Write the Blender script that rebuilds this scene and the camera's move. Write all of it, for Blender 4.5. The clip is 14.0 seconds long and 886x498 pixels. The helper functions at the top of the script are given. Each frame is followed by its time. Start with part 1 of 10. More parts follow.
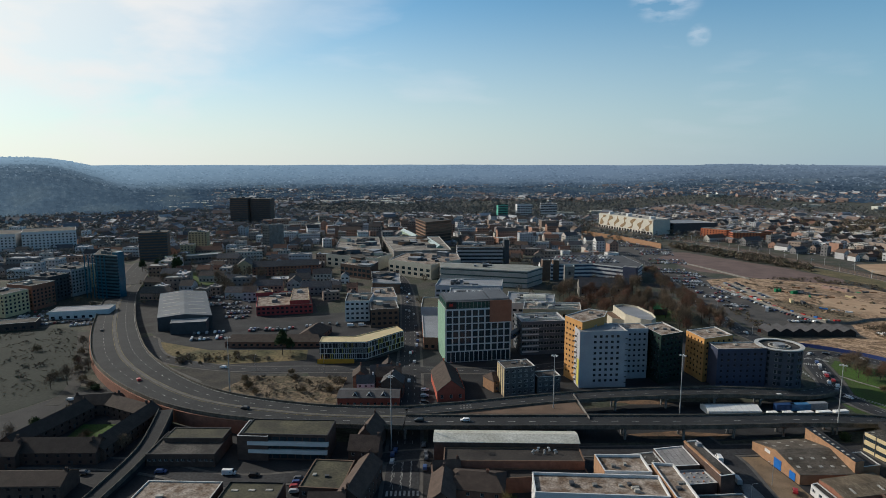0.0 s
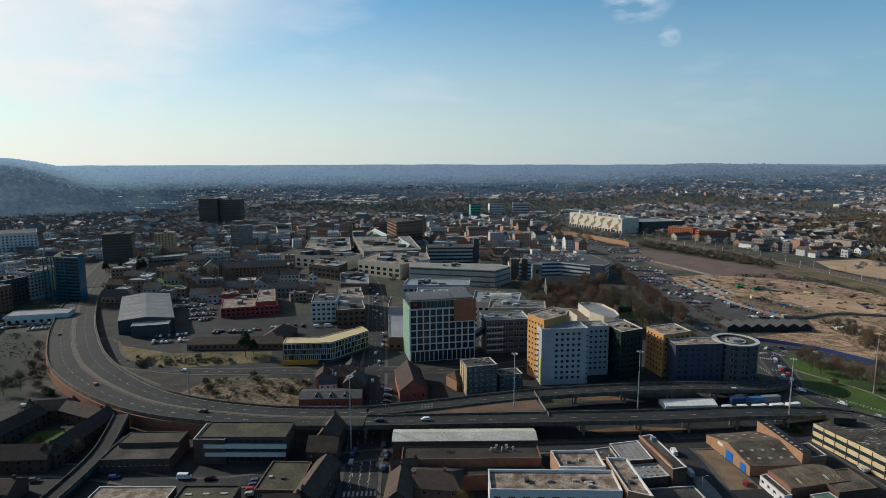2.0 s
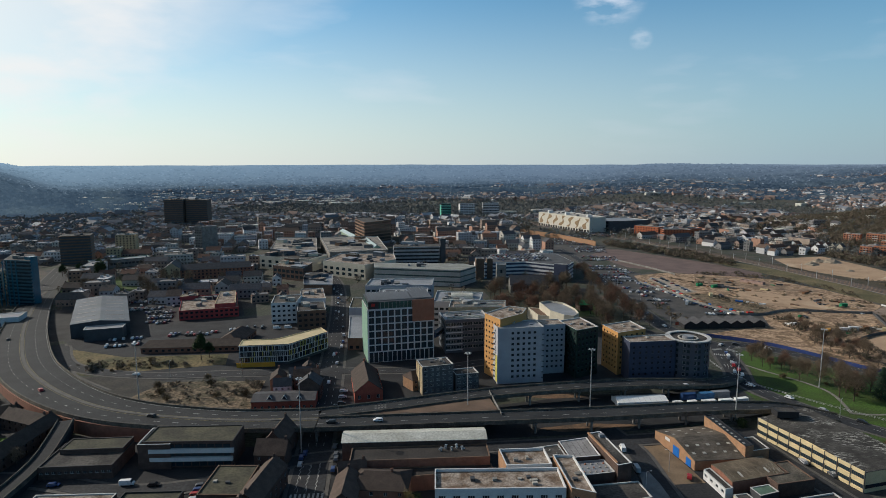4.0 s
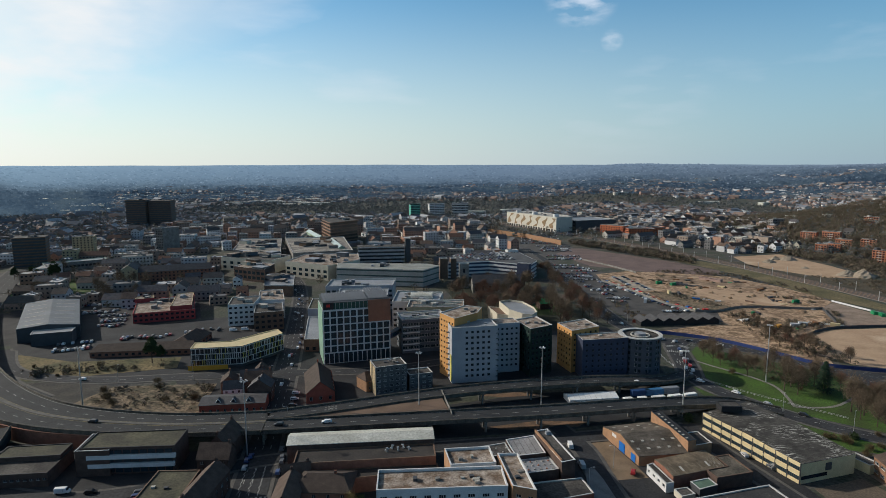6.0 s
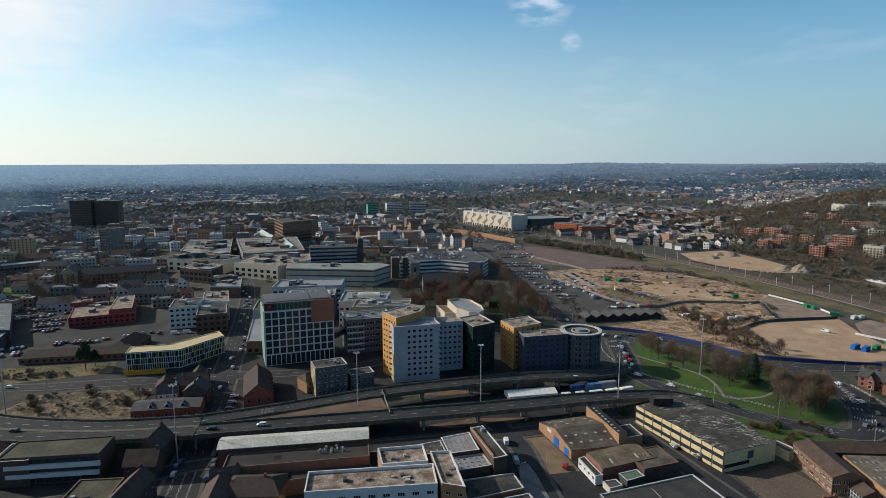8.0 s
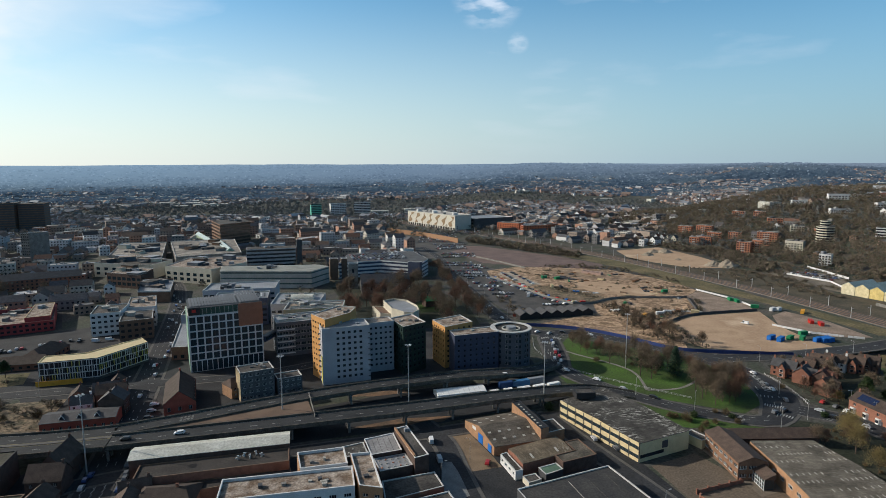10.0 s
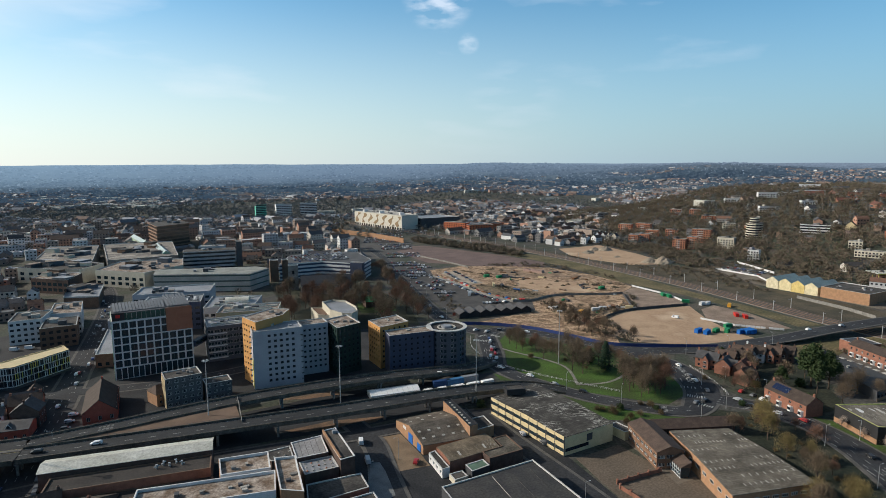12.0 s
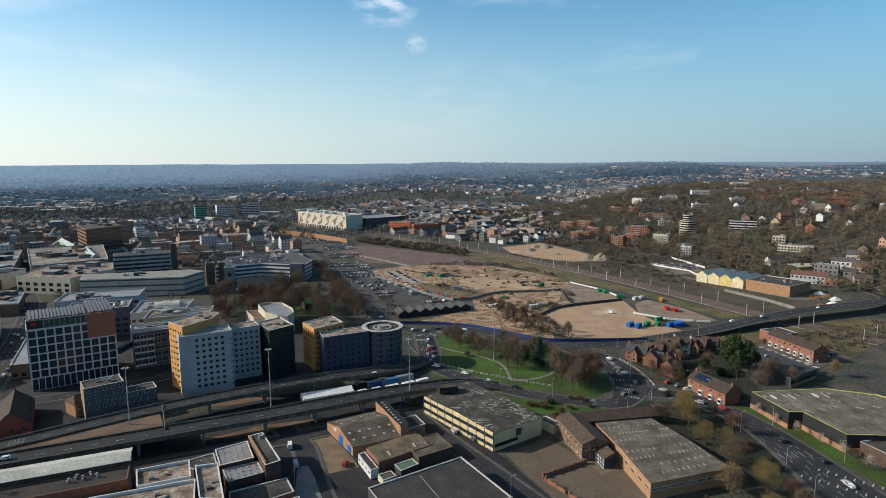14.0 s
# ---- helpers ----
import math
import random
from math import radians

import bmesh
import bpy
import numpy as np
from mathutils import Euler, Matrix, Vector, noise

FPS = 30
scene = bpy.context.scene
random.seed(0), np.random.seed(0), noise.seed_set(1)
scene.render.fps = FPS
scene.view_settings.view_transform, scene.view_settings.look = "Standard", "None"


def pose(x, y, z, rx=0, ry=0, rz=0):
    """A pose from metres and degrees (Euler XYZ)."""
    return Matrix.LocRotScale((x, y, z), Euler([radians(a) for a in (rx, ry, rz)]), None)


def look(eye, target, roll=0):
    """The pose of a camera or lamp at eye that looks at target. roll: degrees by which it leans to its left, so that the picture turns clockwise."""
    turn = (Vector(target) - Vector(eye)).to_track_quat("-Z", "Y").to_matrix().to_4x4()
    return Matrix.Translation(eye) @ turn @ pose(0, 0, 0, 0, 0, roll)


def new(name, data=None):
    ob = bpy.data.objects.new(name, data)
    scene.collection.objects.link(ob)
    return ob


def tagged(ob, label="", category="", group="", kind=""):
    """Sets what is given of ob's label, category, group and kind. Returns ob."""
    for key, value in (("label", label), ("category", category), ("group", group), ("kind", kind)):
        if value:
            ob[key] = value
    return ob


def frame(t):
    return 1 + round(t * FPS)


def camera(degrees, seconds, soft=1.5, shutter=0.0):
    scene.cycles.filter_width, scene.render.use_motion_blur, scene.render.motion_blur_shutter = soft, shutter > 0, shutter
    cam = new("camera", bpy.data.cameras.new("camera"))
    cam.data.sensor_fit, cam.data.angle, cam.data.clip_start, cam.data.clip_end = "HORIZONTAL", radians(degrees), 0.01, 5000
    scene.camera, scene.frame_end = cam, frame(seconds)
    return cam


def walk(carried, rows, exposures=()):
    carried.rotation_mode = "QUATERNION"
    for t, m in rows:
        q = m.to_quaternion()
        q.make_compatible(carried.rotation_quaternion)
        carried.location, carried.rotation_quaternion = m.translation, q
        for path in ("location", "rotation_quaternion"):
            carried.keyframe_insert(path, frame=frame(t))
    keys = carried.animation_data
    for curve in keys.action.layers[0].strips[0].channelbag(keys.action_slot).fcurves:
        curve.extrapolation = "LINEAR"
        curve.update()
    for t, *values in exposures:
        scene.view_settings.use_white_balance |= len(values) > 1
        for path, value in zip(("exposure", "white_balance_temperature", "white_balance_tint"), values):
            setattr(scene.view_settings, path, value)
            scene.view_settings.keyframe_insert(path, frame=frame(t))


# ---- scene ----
cam = camera(72.8, 14.0, soft=0.6)
PATH = [
    (0, (2.464, -1.608, 118.384), (2.496, 0.371, 118.102), 0.0),
    (0.5, (4.014, -1.834, 118.361), (4.063, 0.145, 118.079), -0.0),
    (1, (5.692, -2.026, 118.34), (5.76, -0.047, 118.058), -0.0),
    (1.5, (7.622, -2.222, 118.34), (7.711, -0.244, 118.057), -0.0),
    (2, (9.86, -2.439, 118.34), (9.971, -0.462, 118.057), -0.1),
    (2.5, (12.333, -2.628, 118.326), (12.465, -0.652, 118.043), -0.1),
    (3, (14.961, -2.754, 118.287), (15.112, -0.78, 118.005), -0.1),
    (5.5, (28.798, -3.161, 117.736), (29.054, -1.197, 117.453), -0.1),
    (6, (31.651, -3.506, 117.653), (31.927, -1.545, 117.371), -0.1),
    (6.5, (34.497, -3.954, 117.578), (34.795, -1.997, 117.294), -0.1),
    (7, (37.335, -4.377, 117.539), (37.658, -2.424, 117.255), -0.1),
    (7.5, (40.225, -4.858, 117.513), (40.578, -2.91, 117.229), -0.1),
    (8, (43.174, -5.439, 117.482), (43.571, -3.5, 117.197), -0.1),
    (10.5, (57.623, -8.691, 117.048), (58.215, -6.801, 116.764), -0.2),
    (11, (60.183, -9.586, 117.014), (60.812, -7.709, 116.73), -0.2),
    (11.5, (62.613, -10.555, 116.973), (63.278, -8.691, 116.688), -0.2),
    (12, (64.953, -11.453, 116.93), (65.656, -9.602, 116.645), -0.2),
    (12.5, (67.209, -12.381, 116.852), (67.95, -10.546, 116.566), -0.2),
    (13, (69.412, -13.305, 116.788), (70.191, -11.485, 116.502), -0.2),
    (13.5, (71.555, -14.163, 116.749), (72.371, -12.359, 116.463), -0.2),
    (14, (73.626, -15.002, 116.711), (74.479, -13.216, 116.424), -0.3),
]
walk(cam, [(t, look(eye, target, roll)) for t, eye, target, roll in PATH],
     exposures=[(0.0, -0.20, 5900, 10), (7.0, -0.08, 5900, 10), (14.0, 0.15, 5950, 10)])

# ---- world, sun, exposure ----
SUN_AZ, SUN_EL = -62.0, 27.0      # degrees from +y towards +x, degrees up
world = bpy.data.worlds.new("sky")
scene.world = world
world.use_nodes = True
wt = world.node_tree
bg = wt.nodes["Background"]
sky = wt.nodes.new("ShaderNodeTexSky")
sky.sky_type, sky.sun_disc = 'NISHITA', False
sky.sun_elevation, sky.sun_rotation = radians(SUN_EL), radians(SUN_AZ)
sky.altitude, sky.air_density, sky.dust_density, sky.ozone_density = 0, 1.0, 0.6, 3.0
tc = wt.nodes.new("ShaderNodeTexCoord")
mp = wt.nodes.new("ShaderNodeMapping")
mp.inputs["Scale"].default_value = (1.0, 1.0, 4.0)
cn = wt.nodes.new("ShaderNodeTexNoise")
cn.inputs["Scale"].default_value, cn.inputs["Detail"].default_value = 3.2, 7.0
cr = wt.nodes.new("ShaderNodeValToRGB")
cr.color_ramp.elements[0].position, cr.color_ramp.elements[1].position = 0.60, 0.92
cr.color_ramp.elements[1].color = (0.6, 0.6, 0.6, 1)
cm = wt.nodes.new("ShaderNodeMix")
cm.data_type = 'RGBA'
cm.inputs["B"].default_value = (8.5, 8.7, 9.0, 1)
wt.links.new(tc.outputs["Generated"], mp.inputs["Vector"])
wt.links.new(mp.outputs["Vector"], cn.inputs["Vector"])
wt.links.new(cn.outputs["Fac"], cr.inputs["Fac"])
# thicker broken cloud low in the north west, two puffs in the north east
def heaven(az, el):
    a, e = radians(az), radians(el)
    return Vector((math.sin(a) * math.cos(e), math.cos(a) * math.cos(e), math.sin(e)))


def cloud_bank(az, el, r0, r1, amount, size, lo, hi, stretch):
    d = wt.nodes.new("ShaderNodeVectorMath")
    d.operation = 'DOT_PRODUCT'
    d.inputs[1].default_value = heaven(az, el)
    wt.links.new(tc.outputs["Generated"], d.inputs[0])
    r = wt.nodes.new("ShaderNodeMapRange")
    r.interpolation_type = 'SMOOTHSTEP'
    r.inputs["From Min"].default_value, r.inputs["From Max"].default_value = math.cos(radians(r1)), math.cos(radians(r0))
    r.inputs["To Max"].default_value = amount
    wt.links.new(d.outputs["Value"], r.inputs["Value"])
    m = wt.nodes.new("ShaderNodeMapping")
    m.inputs["Scale"].default_value = (1.0, 1.0, stretch)
    wt.links.new(tc.outputs["Generated"], m.inputs["Vector"])
    n = wt.nodes.new("ShaderNodeTexNoise")
    n.inputs["Scale"].default_value, n.inputs["Detail"].default_value = size, 9.0
    wt.links.new(m.outputs["Vector"], n.inputs["Vector"])
    q = wt.nodes.new("ShaderNodeMapRange")
    q.inputs["From Min"].default_value, q.inputs["From Max"].default_value = lo, hi
    wt.links.new(n.outputs["Fac"], q.inputs["Value"])
    k = wt.nodes.new("ShaderNodeMath")
    k.operation = 'MULTIPLY'
    wt.links.new(r.outputs["Result"], k.inputs[0]), wt.links.new(q.outputs["Result"], k.inputs[1])
    return k.outputs[0]


def most(a, b):
    k = wt.nodes.new("ShaderNodeMath")
    k.operation = 'MAXIMUM'
    wt.links.new(a, k.inputs[0]), wt.links.new(b, k.inputs[1])
    return k.outputs[0]


banks = [cloud_bank(-30, 15, 3, 19, 0.85, 7.0, 0.42, 0.62, 2.6), cloud_bank(20.5, 14.8, 0.4, 3.6, 0.62, 26.0, 0.42, 0.68, 2.8),
         cloud_bank(23.2, 10.6, 0.1, 1.1, 0.36, 40.0, 0.36, 0.62, 2.2), cloud_bank(27.5, 5.5, 1.0, 5.0, 0.16, 12.0, 0.44, 0.66, 5.0)]
cover = cr.outputs["Color"]
for b_ in banks:
    cover = most(cover, b_)
wt.links.new(cover, cm.inputs["Factor"])
sv = wt.nodes.new("ShaderNodeVectorMath")
sv.operation = 'MULTIPLY'
sv.inputs[1].default_value = (0.66, 1.12, 1.13)
wt.links.new(sky.outputs["Color"], sv.inputs[0])
wt.links.new(sv.outputs["Vector"], cm.inputs["A"])
# pale haze low over the horizon, brighter towards the sun
SKYSUN = Vector((math.sin(radians(SUN_AZ)) * math.cos(radians(SUN_EL)), math.cos(radians(SUN_AZ)) * math.cos(radians(SUN_EL)), math.sin(radians(SUN_EL))))
sx = wt.nodes.new("ShaderNodeSeparateXYZ")
hr = wt.nodes.new("ShaderNodeMapRange")
hr.interpolation_type = 'SMOOTHSTEP'
hr.inputs["From Min"].default_value, hr.inputs["From Max"].default_value = -0.04, 0.30
hr.inputs["To Min"].default_value, hr.inputs["To Max"].default_value = 0.86, 0.05
dt = wt.nodes.new("ShaderNodeVectorMath")
dt.operation = 'DOT_PRODUCT'
dt.inputs[1].default_value = SKYSUN
dn = wt.nodes.new("ShaderNodeMapRange")
dn.inputs["From Min"].default_value, dn.inputs["From Max"].default_value = -1.0, 1.0
hc = wt.nodes.new("ShaderNodeValToRGB")
for i, (p, c) in enumerate(((0.0, (0.08, 0.12, 0.18)), (0.20, (0.26, 0.33, 0.40)), (0.45, (0.46, 0.55, 0.58)), (0.68, (0.75, 0.76, 0.69)), (1.0, (1.22, 1.08, 0.89)))):
    e = hc.color_ramp.elements[i] if i < 2 else hc.color_ramp.elements.new(p)
    e.position, e.color = p, (*c, 1)
hs = wt.nodes.new("ShaderNodeVectorMath")
hs.operation = 'SCALE'
hs.inputs["Scale"].default_value = 9.5
hm = wt.nodes.new("ShaderNodeMix")
hm.data_type = 'RGBA'
wt.links.new(tc.outputs["Generated"], sx.inputs["Vector"])
wt.links.new(sx.outputs["Z"], hr.inputs["Value"])
wt.links.new(tc.outputs["Generated"], dt.inputs[0])
wt.links.new(dt.outputs["Value"], dn.inputs["Value"])
wt.links.new(dn.outputs["Result"], hc.inputs["Fac"])
wt.links.new(hc.outputs["Color"], hs.inputs[0])
# the glare round the sun reaches higher up the sky
gl_ = wt.nodes.new("ShaderNodeMapRange")
gl_.interpolation_type = 'SMOOTHSTEP'
gl_.inputs["From Min"].default_value, gl_.inputs["From Max"].default_value = 0.42, 0.92
gl_.inputs["To Max"].default_value = 0.80
wt.links.new(dt.outputs["Value"], gl_.inputs["Value"])
wt.links.new(most(hr.outputs["Result"], gl_.outputs["Result"]), hm.inputs["Factor"])
wt.links.new(cm.outputs["Result"], hm.inputs["A"])
wt.links.new(hs.outputs["Vector"], hm.inputs["B"])
zr = wt.nodes.new("ShaderNodeMapRange")
zr.interpolation_type = 'SMOOTHSTEP'
zr.inputs["From Min"].default_value, zr.inputs["From Max"].default_value = 0.24, 0.85
zr.inputs["To Min"].default_value, zr.inputs["To Max"].default_value = 1.0, 0.52
zs = wt.nodes.new("ShaderNodeVectorMath")
zs.operation = 'SCALE'
wt.links.new(sx.outputs["Z"], zr.inputs["Value"])
wt.links.new(hm.outputs["Result"], zs.inputs[0])
wt.links.new(zr.outputs["Result"], zs.inputs["Scale"])
wt.links.new(zs.outputs["Vector"], bg.inputs["Color"])
bg.inputs["Strength"].default_value = 0.109
sun = new("sun", bpy.data.lights.new("sun", 'SUN'))
sun.data.energy, sun.data.angle, sun.data.color = 5.0, radians(0.6), (1.0, 0.875, 0.69)
_e, _a = radians(SUN_EL), radians(SUN_AZ)
_sd = Vector((math.sin(_a) * math.cos(_e), math.cos(_a) * math.cos(_e), math.sin(_e)))
sun.matrix_world = look(_sd * 400, (0, 0, 0))


# ---- materials ----
def mat(name, col, rough=0.85, var=0.25, scale=0.35, fine=4.0, metal=0.0, bump=0.0, col2=None, rnd=0.0, island=0.0, spec=0.3):
    """Base colour with stains (scale, per metre) and grain (fine); col2: a second colour in the stains; rnd: shade by object; island: by loose piece."""
    m = bpy.data.materials.new(name)
    m.use_nodes = True
    nt = m.node_tree
    b = nt.nodes["Principled BSDF"]
    b.inputs["Roughness"].default_value, b.inputs["Metallic"].default_value = rough, metal
    b.inputs["Specular IOR Level"].default_value = spec
    geo = nt.nodes.new("ShaderNodeNewGeometry")
    n1 = nt.nodes.new("ShaderNodeTexNoise")
    n1.inputs["Scale"].default_value, n1.inputs["Detail"].default_value = scale, 5.0
    n2 = nt.nodes.new("ShaderNodeTexNoise")
    n2.inputs["Scale"].default_value, n2.inputs["Detail"].default_value = fine, 3.0
    for n in (n1, n2):
        nt.links.new(geo.outputs["Position"], n.inputs["Vector"])
    ramp = nt.nodes.new("ShaderNodeMapRange")
    ramp.inputs["From Min"].default_value, ramp.inputs["From Max"].default_value = 0.36, 0.66
    nt.links.new(n1.outputs["Fac"], ramp.inputs["Value"])
    mx = nt.nodes.new("ShaderNodeMix")
    mx.data_type = 'RGBA'
    c2 = col2 or tuple(c * (1 - var) for c in col)
    mx.inputs["A"].default_value, mx.inputs["B"].default_value = (*c2, 1), (*col, 1)
    nt.links.new(ramp.outputs["Result"], mx.inputs["Factor"])
    gr = nt.nodes.new("ShaderNodeMapRange")
    gr.inputs["From Min"].default_value, gr.inputs["From Max"].default_value = 0.25, 0.75
    gr.inputs["To Min"].default_value, gr.inputs["To Max"].default_value = 1 - var * 1.1, 1 + var * 0.9
    nt.links.new(n2.outputs["Fac"], gr.inputs["Value"])
    val = gr.outputs["Result"]
    if rnd or island:
        src = nt.nodes.new("ShaderNodeObjectInfo").outputs["Random"] if rnd else geo.outputs["Random Per Island"]
        rr = nt.nodes.new("ShaderNodeMapRange")
        k = rnd or island
        rr.inputs["To Min"].default_value, rr.inputs["To Max"].default_value = 1 - k, 1 + k
        nt.links.new(src, rr.inputs["Value"])
        mu = nt.nodes.new("ShaderNodeMath")
        mu.operation = 'MULTIPLY'
        nt.links.new(val, mu.inputs[0]), nt.links.new(rr.outputs["Result"], mu.inputs[1])
        val = mu.outputs[0]
    sc = nt.nodes.new("ShaderNodeVectorMath")
    sc.operation = 'SCALE'
    nt.links.new(mx.outputs["Result"], sc.inputs[0]), nt.links.new(val, sc.inputs["Scale"])
    nt.links.new(sc.outputs["Vector"], b.inputs["Base Color"])
    if bump:
        bp = nt.nodes.new("ShaderNodeBump")
        bp.inputs["Strength"].default_value, bp.inputs["Distance"].default_value = bump, 0.1
        nt.links.new(n2.outputs["Fac"], bp.inputs["Height"])
        nt.links.new(bp.outputs["Normal"], b.inputs["Normal"])
    return m


def spread(name, cols, scale=0.02, rough=0.95, island=False, rnd=False, grain=0.3):
    """Several base colours spread by patches of noise, or by piece, or by object."""
    m = bpy.data.materials.new(name)
    m.use_nodes = True
    nt = m.node_tree
    b = nt.nodes["Principled BSDF"]
    b.inputs["Roughness"].default_value, b.inputs["Specular IOR Level"].default_value = rough, 0.25
    geo = nt.nodes.new("ShaderNodeNewGeometry")
    if island:
        src = geo.outputs["Random Per Island"]
    elif rnd:
        src = nt.nodes.new("ShaderNodeObjectInfo").outputs["Random"]
    else:
        n1 = nt.nodes.new("ShaderNodeTexNoise")
        n1.inputs["Scale"].default_value, n1.inputs["Detail"].default_value = scale, 8.0
        nt.links.new(geo.outputs["Position"], n1.inputs["Vector"])
        mr = nt.nodes.new("ShaderNodeMapRange")
        mr.inputs["From Min"].default_value, mr.inputs["From Max"].default_value = 0.3, 0.7
        nt.links.new(n1.outputs["Fac"], mr.inputs["Value"])
        src = mr.outputs["Result"]
    ramp = nt.nodes.new("ShaderNodeValToRGB")
    el = ramp.color_ramp.elements
    while len(el) < len(cols):
        el.new(0.5)
    for i, c in enumerate(cols):
        el[i].position = i / max(1, len(cols) - 1) if not (island or rnd) else i / len(cols)
        el[i].color = (*c, 1)
    if island or rnd:
        ramp.color_ramp.interpolation = 'CONSTANT'
    nt.links.new(src, ramp.inputs["Fac"])
    n2 = nt.nodes.new("ShaderNodeTexNoise")
    n2.inputs["Scale"].default_value, n2.inputs["Detail"].default_value = 0.6, 6.0
    nt.links.new(geo.outputs["Position"], n2.inputs["Vector"])
    gr = nt.nodes.new("ShaderNodeMapRange")
    gr.inputs["From Min"].default_value, gr.inputs["From Max"].default_value = 0.3, 0.7
    gr.inputs["To Min"].default_value, gr.inputs["To Max"].default_value = 1 - grain, 1 + grain
    nt.links.new(n2.outputs["Fac"], gr.inputs["Value"])
    sc = nt.nodes.new("ShaderNodeVectorMath")
    sc.operation = 'SCALE'
    nt.links.new(ramp.outputs["Color"], sc.inputs[0]), nt.links.new(gr.outputs["Result"], sc.inputs["Scale"])
    nt.links.new(sc.outputs["Vector"], b.inputs["Base Color"])
    return m


def sheet_roof(name, col, ang, length=2.4, width=1.05, peel=0.0, rough=0.95):
    """Rows of old roof sheets laid at an angle (degrees), each a little different, with grime and peeling coat."""
    m = bpy.data.materials.new(name)
    m.use_nodes = True
    nt = m.node_tree
    N, K = nt.nodes.new, nt.links.new
    b = nt.nodes["Principled BSDF"]
    b.inputs["Roughness"].default_value, b.inputs["Specular IOR Level"].default_value = rough, 0.2
    geo, turn = N("ShaderNodeNewGeometry"), N("ShaderNodeMapping")
    turn.inputs["Rotation"].default_value = (0, 0, radians(-ang))
    K(geo.outputs["Position"], turn.inputs["Vector"])
    br = N("ShaderNodeTexBrick")
    for k, v in (("Color1", 1.16), ("Color2", 0.80), ("Mortar", 0.55)):
        br.inputs[k].default_value = (*[c * v for c in col], 1)
    for k, v in (("Scale", 1.0), ("Mortar Size", 0.035), ("Brick Width", length), ("Row Height", width), ("Bias", 0.0), ("Mortar Smooth", 0.3)):
        br.inputs[k].default_value = v
    K(turn.outputs["Vector"], br.inputs["Vector"])

    def blot(scale, detail, lo, hi, a, z, stretch=None, skew=0.0):
        src = turn.outputs["Vector"]
        if stretch:
            mp_ = N("ShaderNodeMapping")
            mp_.inputs["Scale"].default_value = stretch
            sk = N("ShaderNodeMapping")
            sk.inputs["Rotation"].default_value = (0, 0, radians(-skew))
            K(src, sk.inputs["Vector"]), K(sk.outputs["Vector"], mp_.inputs["Vector"])
            src = mp_.outputs["Vector"]
        n, r = N("ShaderNodeTexNoise"), N("ShaderNodeMapRange")
        n.inputs["Scale"].default_value, n.inputs["Detail"].default_value = scale, detail
        K(src, n.inputs["Vector"])
        for k, v in (("From Min", lo), ("From Max", hi), ("To Min", a), ("To Max", z)):
            r.inputs[k].default_value = v
        K(n.outputs["Fac"], r.inputs["Value"])
        return r.outputs["Result"]

    def times(a, c):
        k = N("ShaderNodeMath")
        k.operation = 'MULTIPLY'
        K(a, k.inputs[0]), K(c, k.inputs[1])
        return k.outputs[0]
    dirt = N("ShaderNodeVectorMath")
    dirt.operation = 'SCALE'
    K(br.outputs["Color"], dirt.inputs[0])
    K(times(blot(0.13, 6, 0.34, 0.66, 0.62, 1.25), blot(1.7, 4, 0.3, 0.7, 0.78, 1.18)), dirt.inputs["Scale"])
    out = dirt.outputs["Vector"]
    if peel:
        mx = N("ShaderNodeMix")
        mx.data_type = 'RGBA'
        mx.inputs["B"].default_value = (0.46, 0.45, 0.41, 1)
        K(out, mx.inputs["A"])
        K(times(blot(0.085, 3, 0.47, 0.60, 0.0, peel), blot(1.0, 3, 0.55, 0.63, 0.0, 1.0, (0.42, 2.3, 1), -24.0)), mx.inputs["Factor"])
        out = mx.outputs["Result"]
    K(out, b.inputs["Base Color"])
    return m


ASPHALT = mat("asphalt", (0.036, 0.038, 0.042), 0.9, 0.45, 0.06, 1.0, col2=(0.021, 0.022, 0.026))
ROADTOP = mat("worn_asphalt", (0.030, 0.032, 0.035), 0.9, 0.45, 0.10, 1.6, col2=(0.019, 0.021, 0.024))
PAVING = mat("paving", (0.105, 0.100, 0.094), 0.9, 0.3, 0.3, 3.0)
CONCRETE = mat("concrete", (0.215, 0.205, 0.19), 0.85, 0.35, 0.25, 2.0)
STAINED = mat("stained_concrete", (0.125, 0.112, 0.092), 0.9, 0.45, 0.3, 2.0, col2=(0.065, 0.058, 0.048))
DULLRAIL = mat("dull_painted_rail", (0.15, 0.145, 0.135), 0.8, 0.3, 1.0, 5.0)
PALECONC = mat("pale_concrete", (0.42, 0.40, 0.36), 0.85, 0.3, 0.2, 2.0)
PAINT = mat("road_paint", (0.48, 0.48, 0.46), 0.7, 0.5, 0.8, 5.0)
YELPAINT = mat("yellow_line_paint", (0.30, 0.25, 0.10), 0.7, 0.5, 0.8, 5.0)
GRASS = mat("grass", (0.052, 0.104, 0.014), 0.95, 0.5, 0.06, 1.2, col2=(0.036, 0.054, 0.014))
ROUGHGRASS = mat("rough_grass", (0.034, 0.035, 0.021), 0.95, 0.6, 0.05, 0.8, col2=(0.013, 0.018, 0.010))
# dark green waste ground, its colour cooled further to imitate blue haze
WASTE = mat("hazed_green_waste", (0.023, 0.029, 0.023), 0.95, 0.6, 0.035, 0.6, col2=(0.011, 0.017, 0.012))
BANKGRASS = mat("bank_grass", (0.155, 0.118, 0.056), 0.95, 0.5, 0.05, 0.6, col2=(0.062, 0.062, 0.027))
